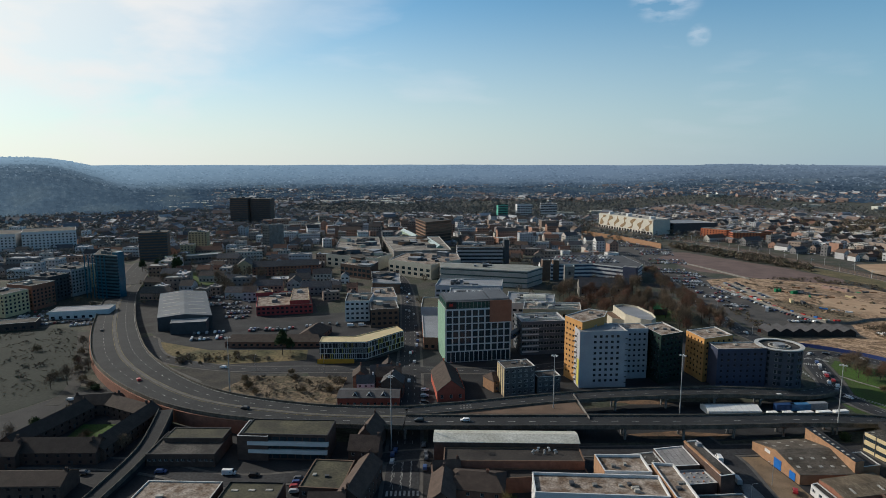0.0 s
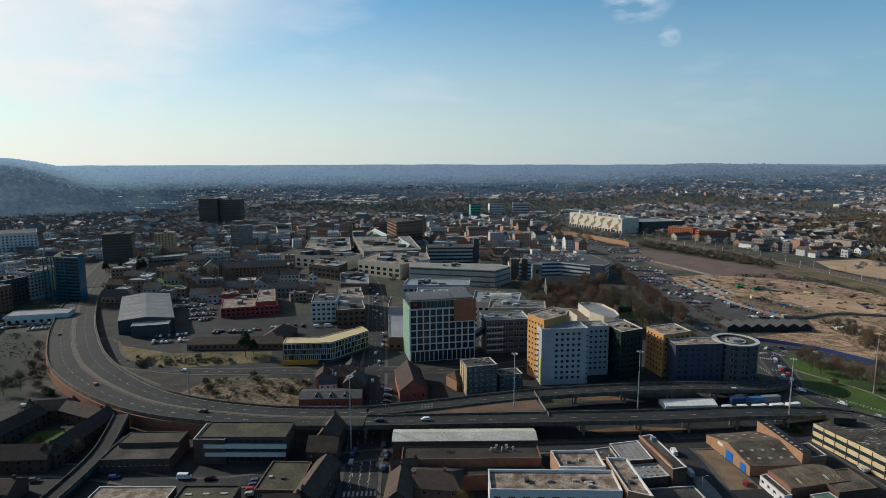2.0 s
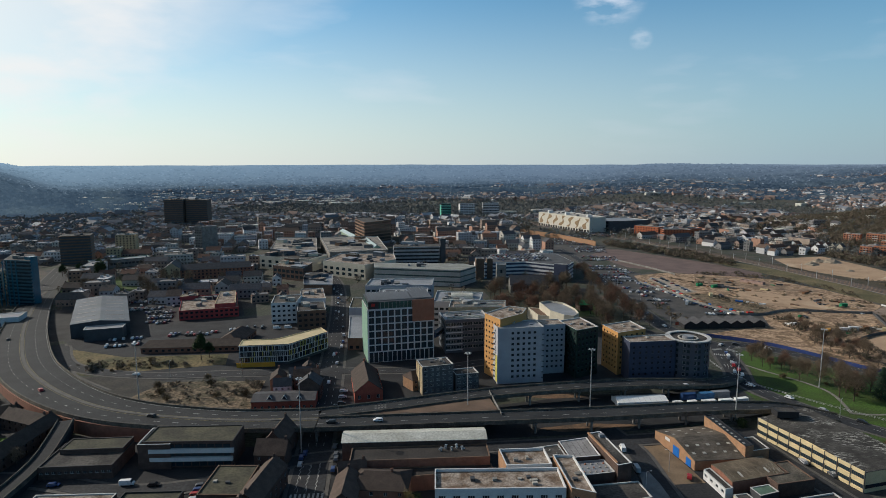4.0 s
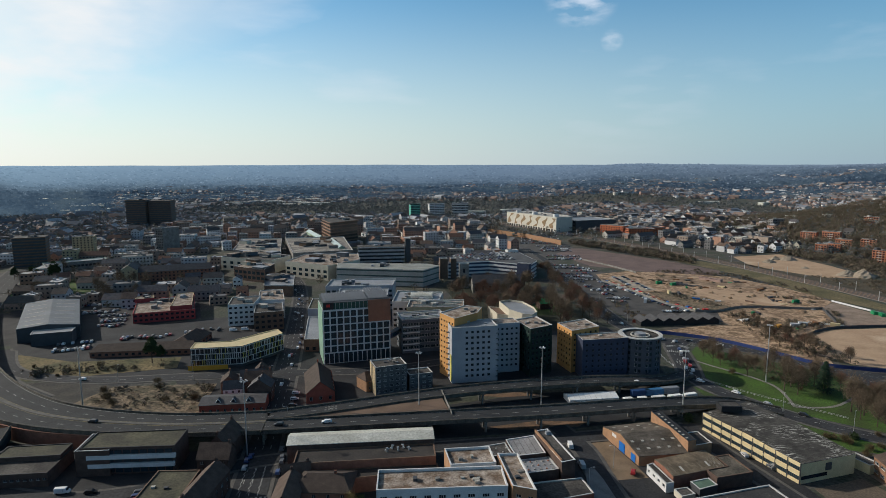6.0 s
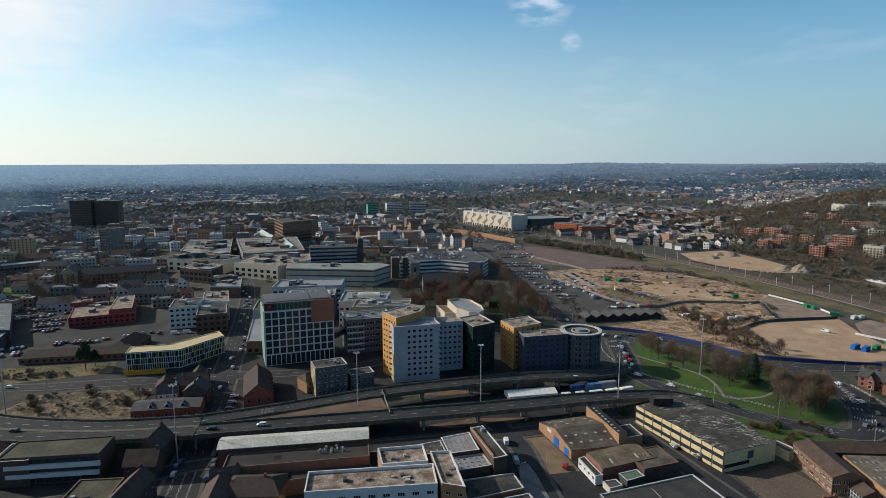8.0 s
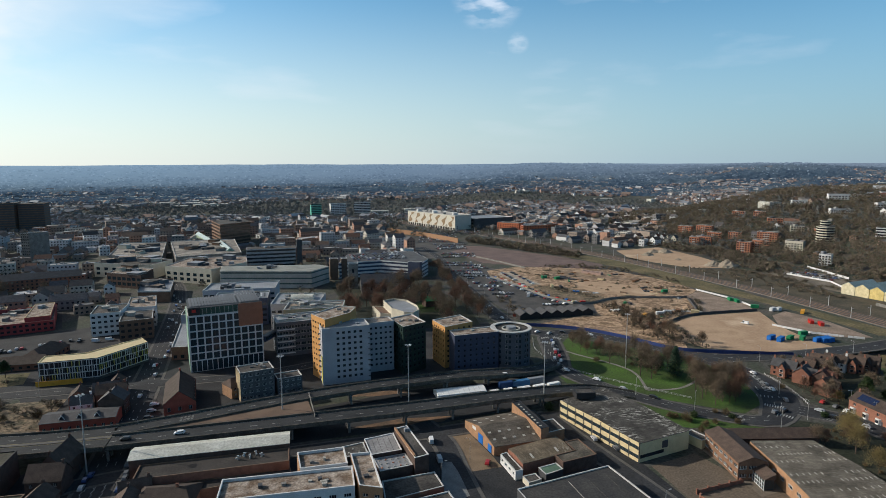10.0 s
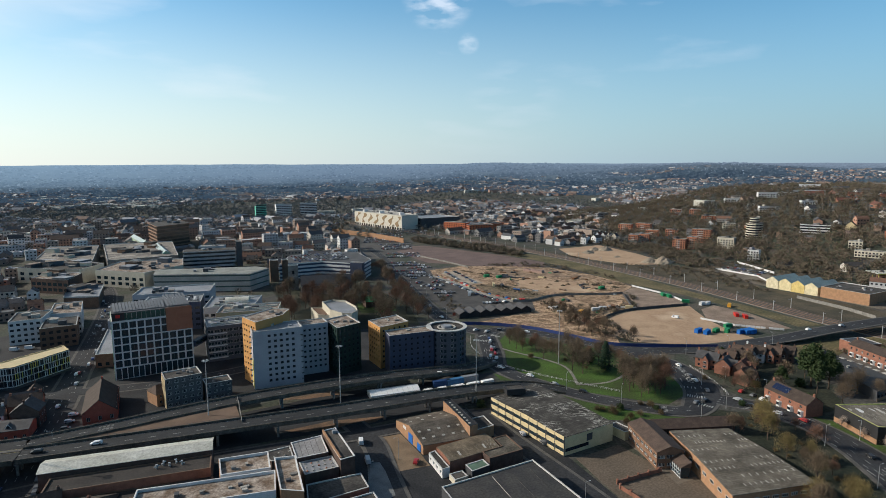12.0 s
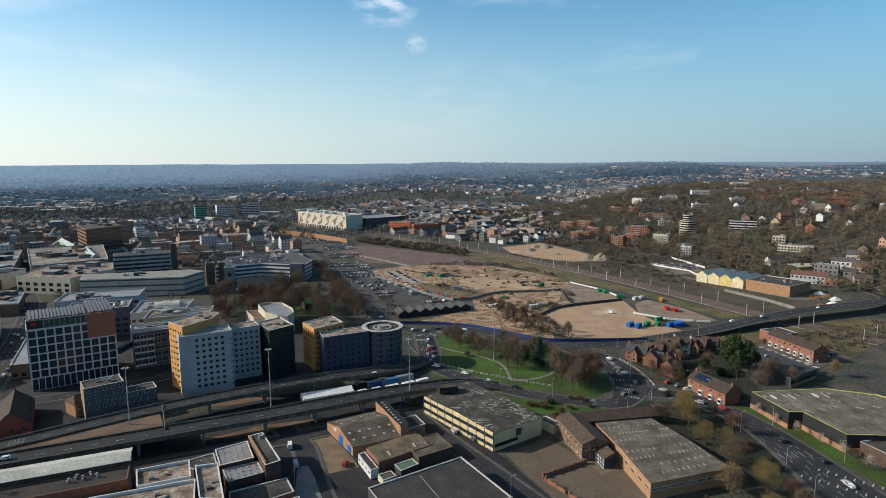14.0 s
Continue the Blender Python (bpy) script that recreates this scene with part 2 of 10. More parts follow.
DARKTAR = mat("dark_tarmac", (0.033, 0.034, 0.037), 0.9, 0.5, 0.08, 1.4, col2=(0.015, 0.016, 0.019))
SAND = spread("sandy_fill", [(0.27, 0.185, 0.118), (0.38, 0.27, 0.178), (0.31, 0.212, 0.137), (0.44, 0.33, 0.23)], 0.03, grain=0.12)
DIRT = spread("bare_earth", [(0.070, 0.058, 0.035), (0.20, 0.132, 0.080), (0.38, 0.27, 0.178), (0.135, 0.088, 0.053), (0.32, 0.22, 0.145), (0.10, 0.074, 0.047)], 0.06, grain=0.5)
RUBBLE = spread("rubble", [(0.030, 0.031, 0.019), (0.075, 0.060, 0.038), (0.17, 0.128, 0.085), (0.055, 0.048, 0.028), (0.21, 0.165, 0.12)], 0.07, grain=0.7)
BALLAST = mat("track_ballast", (0.240, 0.155, 0.105), 0.95, 0.4, 0.1, 1.2)
BRICK = mat("red_brick", (0.245, 0.112, 0.075), 0.85, 0.25, 0.5, 5.0)
DKBRICK = mat("dark_brick", (0.092, 0.060, 0.049), 0.85, 0.3, 0.5, 5.0)
ORBRICK = mat("orange_brick", (0.32, 0.185, 0.105), 0.85, 0.2, 0.5, 5.0)
BUFF = mat("buff_brick", (0.46, 0.36, 0.22), 0.85, 0.2, 0.5, 5.0)
WHITE = mat("white_render", (0.56, 0.56, 0.56), 0.7, 0.12, 0.3, 3.0)
LILAC = mat("pale_grey_cladding", (0.37, 0.365, 0.39), 0.6, 0.12, 0.2, 3.0)
ORCLAD = mat("ochre_render", (0.50, 0.26, 0.085), 0.7, 0.12, 0.2, 3.0)
CREAM = mat("cream_panel", (0.56, 0.46, 0.27), 0.7, 0.15, 0.3, 3.0)
PALECREAM = mat("pale_cream_render", (0.50, 0.46, 0.37), 0.7, 0.12, 0.3, 3.0)
GREENCLAD = mat("green_cladding", (0.014, 0.032, 0.026), 0.45, 0.2, 0.2, 3.0)
PALEGREEN = mat("pale_green_render", (0.28, 0.36, 0.27), 0.7, 0.15, 0.3, 3.0)
NAVY = mat("navy_cladding", (0.048, 0.058, 0.098), 0.5, 0.2, 0.2, 3.0)
TEALG = mat("teal_glass_panel", (0.012, 0.11, 0.17), 0.25, 0.2, 0.2, 3.0, spec=0.5)
COPPER = mat("copper_panel", (0.34, 0.145, 0.085), 0.6, 0.15, 0.4, 3.0)
BLACK = mat("black_cladding", (0.022, 0.022, 0.024), 0.6, 0.2, 0.3, 3.0)
DKGREY = mat("dark_grey_panel", (0.060, 0.062, 0.068), 0.6, 0.2, 0.3, 3.0)
BROWNCON = mat("brown_concrete", (0.15, 0.095, 0.065), 0.8, 0.25, 0.3, 3.0)
FELT = mat("roof_felt", (0.086, 0.079, 0.072), 0.95, 0.5, 0.14, 1.2, col2=(0.033, 0.031, 0.030))
PALEFELT = mat("pale_roof_felt", (0.33, 0.285, 0.245), 0.95, 0.45, 0.3, 1.4, col2=(0.12, 0.082, 0.056))
GREYROOF = mat("grey_sheet_roof", (0.25, 0.26, 0.28), 0.6, 0.25, 0.08, 1.5)
WHITEROOF = mat("white_sheet_roof", (0.50, 0.50, 0.455), 0.7, 0.28, 0.14, 1.2, col2=(0.36, 0.355, 0.31))
ASBESTOS = mat("fibre_cement_roof", (0.125, 0.108, 0.086), 0.95, 0.5, 0.14, 1.8, col2=(0.058, 0.052, 0.042))
TILE = mat("brown_roof_tile", (0.088, 0.062, 0.050), 0.9, 0.3, 0.4, 3.0)
REDTILE = mat("red_roof_tile", (0.150, 0.070, 0.052), 0.9, 0.3, 0.4, 3.0)
SLATE = mat("slate", (0.070, 0.069, 0.074), 0.75, 0.3, 0.4, 3.0)
OLIVEROOF = mat("mossy_roof_felt", (0.082, 0.078, 0.050), 0.95, 0.4, 0.12, 1.2, col2=(0.045, 0.043, 0.032))
GLASS = mat("window_glass", (0.018, 0.022, 0.030), 0.12, 0.2, 0.2, 2.0, spec=0.6)
GLASSB = mat("blue_window_glass", (0.020, 0.036, 0.046), 0.15, 0.2, 0.2, 2.0, spec=0.6)
FRAME = mat("window_frame_paint", (0.50, 0.50, 0.48), 0.6, 0.1)
DKFRAME = mat("dark_frame", (0.05, 0.05, 0.055), 0.6, 0.1)
REDHALL = mat("bright_red_brick", (0.36, 0.085, 0.055), 0.85, 0.2, 0.5, 5.0)
DKTILE = mat("dark_brown_tile", (0.060, 0.045, 0.038), 0.9, 0.3, 0.4, 3.0)
MIDGREY = mat("mid_grey_brick", (0.105, 0.105, 0.11), 0.8, 0.25, 0.4, 4.0)
BLUEGREY = mat("blue_grey_panel", (0.095, 0.108, 0.128), 0.6, 0.2, 0.3, 3.0)
RIBROOF = mat("tarred_sheet_roof", (0.052, 0.046, 0.042), 0.95, 0.45, 0.12, 1.5, col2=(0.028, 0.025, 0.024))
STEEL = mat("galvanised_steel", (0.50, 0.51, 0.52), 0.45, 0.15, 1.0, 5.0, metal=0.6)
RUST = mat("rusty_steel", (0.20, 0.10, 0.05), 0.9, 0.3)
BLUEPAINT = mat("blue_paint", (0.015, 0.12, 0.42), 0.5, 0.15)
GREENPAINT = mat("green_paint", (0.02, 0.20, 0.08), 0.6, 0.2)
REDPAINT = mat("red_paint", (0.45, 0.03, 0.02), 0.5, 0.15)
YELPAN = mat("yellow_panel", (0.50, 0.44, 0.10), 0.6, 0.15)
ORHOARD = mat("orange_hoarding", (0.62, 0.30, 0.03), 0.6, 0.15)
WHITESHEET = mat("white_sheeting", (0.78, 0.78, 0.76), 0.5, 0.08)
TYRE = mat("tyre_rubber", (0.015, 0.015, 0.016), 0.9, 0.1)
BARK = mat("bark", (0.085, 0.064, 0.048), 0.95, 0.3, 1.0, 6.0)
TWIG = mat("bare_twigs", (0.165, 0.122, 0.082), 0.95, 0.3, 0.3, 2.0)
REDTWIG = mat("reddish_twigs", (0.175, 0.098, 0.066), 0.95, 0.3, 0.3, 2.0)
WILLOW = mat("budding_willow", (0.20, 0.155, 0.062), 0.95, 0.3, 0.3, 2.0)
IVY = mat("ivy_leaves", (0.040, 0.065, 0.020), 0.8, 0.4, 0.5, 3.0)
NEEDLE = mat("conifer_needles", (0.018, 0.040, 0.020), 0.9, 0.3, 0.5, 3.0)
SCRUB = mat("scrub_twigs", (0.13, 0.095, 0.050), 0.95, 0.35, 0.2, 2.0, island=0.4)
SOLAR = mat("solar_panel", (0.012, 0.020, 0.055), 0.2, 0.1, spec=0.5)
COPING = mat("pale_coping", (0.46, 0.46, 0.45), 0.7, 0.2, 0.4, 3.0)
LAND = spread("town_ground", [(0.040, 0.042, 0.045), (0.066, 0.063, 0.057), (0.040, 0.048, 0.034), (0.086, 0.075, 0.061), (0.042, 0.043, 0.046)], 0.025, grain=0.5)
# twig colours greyed towards blue, so aerial haze sits in the base colour
HAZEWOOD = spread("far_woods", [(0.115, 0.125, 0.130), (0.14, 0.138, 0.138), (0.10, 0.118, 0.112), (0.16, 0.150, 0.142)], island=True)
FARWALL = spread("far_walls", [(0.288, 0.194, 0.156), (0.388, 0.369, 0.350), (0.225, 0.163, 0.144), (0.263, 0.181, 0.150), (0.338, 0.219, 0.169), (0.250, 0.194, 0.169), (0.600, 0.600, 0.600), (0.213, 0.163, 0.144)], island=True, grain=0.1)
FARROOF = spread("far_roofs", [(0.144, 0.132, 0.132), (0.127, 0.138, 0.161), (0.172, 0.127, 0.110), (0.113, 0.121, 0.138), (0.310, 0.322, 0.339), (0.138, 0.133, 0.138)], island=True, grain=0.2)
TOWNWALL = spread("town_walls", [(0.322, 0.190, 0.138), (0.414, 0.385, 0.345), (0.218, 0.167, 0.138), (0.529, 0.529, 0.529), (0.287, 0.230, 0.190), (0.172, 0.167, 0.167), (0.391, 0.391, 0.402)], rnd=True, grain=0.15)
TOWNROOF = spread("town_roofs", [(0.13, 0.125, 0.12), (0.24, 0.235, 0.23), (0.20, 0.19, 0.175), (0.38, 0.38, 0.39), (0.12, 0.118, 0.12), (0.28, 0.27, 0.26), (0.29, 0.30, 0.32)], rnd=True, grain=0.3)
CARCOL = [mat("car_paint_" + n, c, 0.3, 0.03, spec=0.6) for n, c in
          (("white", (0.70, 0.70, 0.70)), ("silver", (0.38, 0.39, 0.41)), ("black", (0.02, 0.02, 0.022)), ("grey", (0.10, 0.105, 0.115)), ("blue", (0.03, 0.06, 0.17)), ("red", (0.30, 0.02, 0.02)))]


# ---- building helpers ----
def link_mesh(name, me, parent=None, label="", at=None):
    ob = new(name, me)
    if parent is not None:
        ob.parent = parent
    if at is not None:
        ob.matrix_basis = at
    if label:
        ob["label"] = label
    return ob


def part(name, bm, material, parent=None, label="", at=None):
    """Links a bmesh as one mesh object under a thing or a part."""
    me = bpy.data.meshes.new(name)
    bm.to_mesh(me)
    bm.free()
    for m in (material if isinstance(material, (list, tuple)) else [material]):
        me.materials.append(m)
    return link_mesh(name, me, parent, label, at)


def root(name, x, y, z, label, category, group="", rot=0.0):
    ob = new(name)
    ob.location, ob.rotation_euler = (x, y, z), (0, 0, radians(rot))
    return tagged(ob, label, category, group)


def cube(bm, x0, y0, z0, x1, y1, z1, mi=0):
    v = [bm.verts.new(p) for p in ((x0, y0, z0), (x1, y0, z0), (x1, y1, z0), (x0, y1, z0), (x0, y0, z1), (x1, y0, z1), (x1, y1, z1), (x0, y1, z1))]
    for f in ((0, 3, 2, 1), (4, 5, 6, 7), (0, 1, 5, 4), (1, 2, 6, 5), (2, 3, 7, 6), (3, 0, 4, 7)):
        bm.faces.new([v[i] for i in f]).material_index = mi


def prism(bm, pts, z0, z1, mi=0, bottom=True):
    lo = [bm.verts.new((p[0], p[1], z0)) for p in pts]
    hi = [bm.verts.new((p[0], p[1], z1)) for p in pts]
    n = len(pts)
    for i in range(n):
        bm.faces.new((lo[i], lo[(i + 1) % n], hi[(i + 1) % n], hi[i])).material_index = mi
    bm.faces.new(hi).material_index = mi
    if bottom:
        bm.faces.new(lo[::-1]).material_index = mi


def box_bm(*a):
    bm = bmesh.new()
    cube(bm, *a)
    return bm


def cone_bm(bm, p, q, r0, r1, n=8, mi=0):
    """A tapered rod from p to q."""
    p, q = Vector(p), Vector(q)
    rot = (q - p).to_track_quat('Z', 'Y').to_matrix()
    a, b = [], []
    for i in range(n):
        c = Vector((math.cos(2 * math.pi * i / n), math.sin(2 * math.pi * i / n), 0))
        a.append(bm.verts.new(p + rot @ (c * r0)))
        b.append(bm.verts.new(q + rot @ (c * r1)))
    for i in range(n):
        bm.faces.new((a[i], a[(i + 1) % n], b[(i + 1) % n], b[i])).material_index = mi
    bm.faces.new(a[::-1]).material_index = mi
    bm.faces.new(b).material_index = mi


def rect(cx, cy, w, d, rot=0.0):
    c, s = math.cos(radians(rot)), math.sin(radians(rot))
    return [(cx + x * c - y * s, cy + x * s + y * c) for x, y in ((-w / 2, -d / 2), (w / 2, -d / 2), (w / 2, d / 2), (-w / 2, d / 2))]


def rectf(fx, fy, w, d, rot=0.0):
    """A rectangle from its front left corner."""
    c, s = math.cos(radians(rot)), math.sin(radians(rot))
    return [(fx + x * c - y * s, fy + x * s + y * c) for x, y in ((0, 0), (w, 0), (w, d), (0, d))]


def inset(pts, k):
    """The outline moved inwards by k."""
    out, n = [], len(pts)
    for i in range(n):
        a, b, c = Vector(pts[i - 1]), Vector(pts[i]), Vector(pts[(i + 1) % n])
        u, v = (b - a).normalized(), (c - b).normalized()
        n1, n2 = Vector((-u.y, u.x)), Vector((-v.y, v.x))
        m = n1 + n2
        out.append(tuple(b + m * (k / max(0.3, 1 + n1.dot(n2)))))
    return out


_win = {}


def window_mesh(w, h, frame_m, pane_m, bars=1):
    key = (round(w, 2), round(h, 2), frame_m.name, pane_m.name, bars)
    if key not in _win:
        bm = bmesh.new()
        t = min(0.12, w * 0.07)
        for a in ((-w / 2, 0, 0, -w / 2 + t, 0.1, h), (w / 2 - t, 0, 0, w / 2, 0.1, h), (-w / 2 + t, 0, 0, w / 2 - t, 0.1, t), (-w / 2 + t, 0, h - t, w / 2 - t, 0.1, h)):
            cube(bm, *a)
        for i in range(bars):
            x = -w / 2 + w * (i + 1) / (bars + 1)
            cube(bm, x - t / 2, 0.01, t, x + t / 2, 0.09, h - t)
        f = bpy.data.meshes.new("window_frame")
        bm.to_mesh(f), bm.free()
        f.materials.append(frame_m)
        bm = box_bm(-w / 2 + t, 0.05, t, w / 2 - t, 0.08, h - t)
        p = bpy.data.meshes.new("pane")
        bm.to_mesh(p), bm.free()
        p.materials.append(pane_m)
        _win[key] = (f, p)
    return _win[key]


def fac(cols, rows, ww, wh, sill=0.9, fh=3.1, z=0.0, m0=0.0, m1=0.0, frame_m=None, pane_m=None, bars=1, skip=(), deep=0.2):
    return dict(cols=cols, rows=rows, ww=ww, wh=wh, sill=sill, fh=fh, z=z, m0=m0, m1=m1, fm=frame_m or FRAME, pm=pane_m or GLASS, bars=bars, skip=set(skip), deep=deep)


def facade(bm, a, b, z0, z1, f, parent, mi=0):
    """A wall from a to b (outside on the right) with real openings and a window in each."""
    a, b = Vector((*a, 0)), Vector((*b, 0))
    L = (b - a).length
    u = (b - a) / L
    out = Vector((u.y, -u.x, 0))

    def P(x, z, k=0.0):
        return bm.verts.new(a + u * x - out * k + Vector((0, 0, z)))

    def quad(x0, za, x1, zb):
        if x1 - x0 > 1e-4 and zb - za > 1e-4:
            bm.faces.new((P(x0, za), P(x1, za), P(x1, zb), P(x0, zb))).material_index = mi
    if not f:
        quad(0, z0, L, z1)
        return
    cw = (L - f["m0"] - f["m1"]) / f["cols"]
    ww = min(f["ww"], cw * 0.94)
    base = z0 + f["z"]
    quad(0, z0, L, base)
    top = base + f["rows"] * f["fh"]
    quad(0, top, L, z1)
    quad(0, base, f["m0"], top)
    quad(L - f["m1"], base, L, top)
    near = parent.location.y < 373 and (-110 < parent.location.x < 318 or parent.name.startswith(("brick_terrace", "semi")))
    fm, pm = window_mesh(ww, f["wh"], f["fm"], f["pm"], f["bars"]) if near else (None, None)
    ang = math.atan2(u.y, u.x)
    for r in range(f["rows"]):
        for c in range(f["cols"]):
            x0, y0 = f["m0"] + c * cw, base + r * f["fh"]
            if (c, r) in f["skip"]:
                quad(x0, y0, x0 + cw, y0 + f["fh"])
                continue
            xa, xb = x0 + (cw - ww) / 2, x0 + (cw + ww) / 2
            za, zb = y0 + f["sill"], y0 + f["sill"] + f["wh"]
            quad(x0, y0, x0 + cw, za)
            quad(x0, zb, x0 + cw, y0 + f["fh"])
            quad(x0, za, xa, zb)
            quad(xb, za, x0 + cw, zb)
            k = f["deep"]
            for (x1, z1_, x2, z2) in ((xa, za, xb, za), (xb, za, xb, zb), (xb, zb, xa, zb), (xa, zb, xa, za)):
                bm.faces.new((P(x1, z1_), P(x2, z2), P(x2, z2, k), P(x1, z1_, k))).material_index = mi
            if not near:
                bm.faces.new((P(xa, za, k), P(xb, za, k), P(xb, zb, k), P(xa, zb, k))).material_index = 1
                continue
            p = a + u * (xa + xb) / 2 - out * k
            w = link_mesh("window", fm, parent, "", Matrix.Translation((p.x, p.y, za)) @ Matrix.Rotation(ang, 4, 'Z'))
            link_mesh("pane", pm, w)


TAKEN = []


def pane_of(fa):
    return next((f["pm"] for f in (fa or {}).values()), GLASS)



def building(name, label, category, pts, h, wall, roof, fa=None, parapet=0.7, coping=None, z0=0.0, group="", clutter=0, clutter_m=None, claim=True):
    """A flat-roofed block on an outline (counter-clockwise, first edge to the front), with windows by edge."""
    cx, cy = sum(p[0] for p in pts) / len(pts), sum(p[1] for p in pts) / len(pts)
    if claim:
        TAKEN.append((cx, cy, max(math.hypot(p[0] - cx, p[1] - cy) for p in pts)))
    r = root(name, cx, cy, z0, label, category, group)
    lp = [(p[0] - cx, p[1] - cy) for p in pts]
    bm = bmesh.new()
    n = len(lp)
    for i in range(n):
        facade(bm, lp[i], lp[(i + 1) % n], 0.0, h + parapet - 0.1, (fa or {}).get(i), r)
    part("wall", bm, [wall, pane_of(fa)], r)
    bm = bmesh.new()
    prism(bm, inset(lp, 0.35), h - 0.4, h)
    rf = part("roof", bm, roof, r)
    k = min(0.4, min((Vector(lp[i]) - Vector(lp[i - 1])).length for i in range(n)) * 0.3)
    inn, outer, mid = inset(lp, k), inset(lp, -0.06), inset(lp, 0.02)
    bm = bmesh.new()
    top = h + parapet
    ring = [[bm.verts.new((*p, z)) for p in line] for line, z in ((outer, top), (inn, top), (inn, h - 0.2), (mid, h - 0.2), (mid, top - 0.1), (outer, top - 0.1))]
    for q in range(6):
        for i in range(n):
            bm.faces.new((ring[q][i], ring[q][(i + 1) % n], ring[(q + 1) % 6][(i + 1) % n], ring[(q + 1) % 6][i]))
    bmesh.ops.recalc_face_normals(bm, faces=bm.faces)
    part("coping", bm, coping or COPING, r)
    if clutter:
        rng = random.Random(int(cx * 13 + cy * 7))
        xs, ys = [p[0] for p in lp], [p[1] for p in lp]
        for _ in range(clutter):
            a, b = rng.uniform(0.2, 0.8), rng.uniform(0.25, 0.75)
            p0 = Vector(lp[0]).lerp(Vector(lp[1]), a)
            p1 = Vector(lp[3 % n]).lerp(Vector(lp[2]), a)
            p = p0.lerp(p1, b)
            q = 1.0 if cy < 380 else 2.6
            w, d, hh = q * rng.uniform(0.8, 2.6), q * rng.uniform(0.8, 1.8), q * rng.uniform(0.4, 1.1)
            bm = box_bm(-w / 2, -d / 2, 0, w / 2, d / 2, hh)
            cube(bm, -w / 2 - 0.06, -d / 2 - 0.06, hh, w / 2 + 0.06, d / 2 + 0.06, hh + 0.08)
            part("roof_unit", bm, clutter_m or rng.choice([GREYROOF, CONCRETE, DKGREY, PALECONC]), r, "", pose(p.x, p.y, h, 0, 0, rng.choice((0, 5, 90))))
    return r


def gabled(name, label, category, cx, cy, w, d, eave, ridge, rot, wall, roof, fa=None, chimney=1, z0=0.0, group="", hip=0.0, over=0.35, door=True, claim=True):
    """A pitched house: ridge along its own x axis."""
    if claim:
        TAKEN.append((cx, cy, math.hypot(w, d) / 2))
    r = root(name, cx, cy, z0, label, category, group, rot)
    lp = rect(0, 0, w, d)
    bm = bmesh.new()
    for i in range(4):
        facade(bm, lp[i], lp[(i + 1) % 4], 0, eave, (fa or {}).get(i), r)
    if hip <= 0:
        for s in (-1, 1):
            vs = [bm.verts.new(p) for p in ((s * w / 2, -d / 2, eave), (s * w / 2, d / 2, eave), (s * w / 2, 0, ridge))]
            bm.faces.new(vs if s > 0 else vs[::-1])
    part("wall", bm, [wall, pane_of(fa)], r)
    bm = bmesh.new()
    t = 0.18
    k = (ridge - eave) / (d / 2)
    wx, dy, ez = w / 2 + over, d / 2 + over, eave - over * k
    rx = wx - hip
    top = [(-wx, -dy, ez + t), (wx, -dy, ez + t), (wx, dy, ez + t), (-wx, dy, ez + t), (-rx, 0, ridge + t), (rx, 0, ridge + t)]
    bot = [(x, y, z - t + 0.02) for x, y, z in top]
    vt, vb = [bm.verts.new(p) for p in top], [bm.verts.new(p) for p in bot]
    for f in ((0, 1, 5, 4), (2, 3, 4, 5), (1, 2, 5), (3, 0, 4)):
        if len(f) == 3 and hip <= 0:
            continue
        bm.faces.new([vt[i] for i in f])
        bm.faces.new([vb[i] for i in f[::-1]])
    ring = (0, 1, 2, 3) if hip > 0 else (0, 1, 5, 2, 3, 4)
    for i in range(len(ring)):
        a, b = ring[i], ring[(i + 1) % len(ring)]
        bm.faces.new((vb[a], vb[b], vt[b], vt[a]))
    part("roof", bm, roof, r)
    for i in range(chimney):
        x = (-1) ** i * (w / 2 - 0.7) * (1 if hip <= 0 else 0.4)
        bm = box_bm(x - 0.45, -0.35, ridge - 0.8, x + 0.45, 0.35, ridge + 1.1)
        cube(bm, x - 0.52, -0.42, ridge + 1.1, x + 0.52, 0.42, ridge + 1.25)
        for s in (-0.2, 0.2):
            cone_bm(bm, (x + s, 0, ridge + 1.25), (x + s, 0, ridge + 1.6), 0.12, 0.1, 6)
        part("chimney", bm, wall, r)
    if door:
        part("door", box_bm(w * 0.2, -d / 2 - 0.05, 0, w * 0.2 + 0.95, -d / 2 + 0.02, 2.05), DKFRAME, r)
    return r


def spline(cps, step=4.0):
    """Points along a smooth line through control rows (x, y, z, width)."""
    cps = [np.array(c, float) for c in cps]
    out = []
    for i in range(len(cps) - 1):
        p0, p1, p2, p3 = cps[max(0, i - 1)], cps[i], cps[i + 1], cps[min(len(cps) - 1, i + 2)]
        n = max(2, int(np.hypot(*(p2 - p1)[:2]) / step))
        for k in range(n):
            t = k / n
            out.append(0.5 * (2 * p1 + (p2 - p0) * t + (2 * p0 - 5 * p1 + 4 * p2 - p3) * t * t + (3 * p1 - p0 - 3 * p2 + p3) * t ** 3))
    out.append(cps[-1])
    return out


def offsets(line, k, dz=0.0):
    """The line moved k metres to its right (k may be a function of the row)."""
    res = []
    for i, p in enumerate(line):
        a, b = line[max(0, i - 1)], line[min(len(line) - 1, i + 1)]
        u = (b - a)[:2]
        u = u / max(1e-6, np.hypot(*u))
        kk = k(p) if callable(k) else k
        res.append((p[0] + u[1] * kk, p[1] - u[0] * kk, p[2] + dz))
    return res


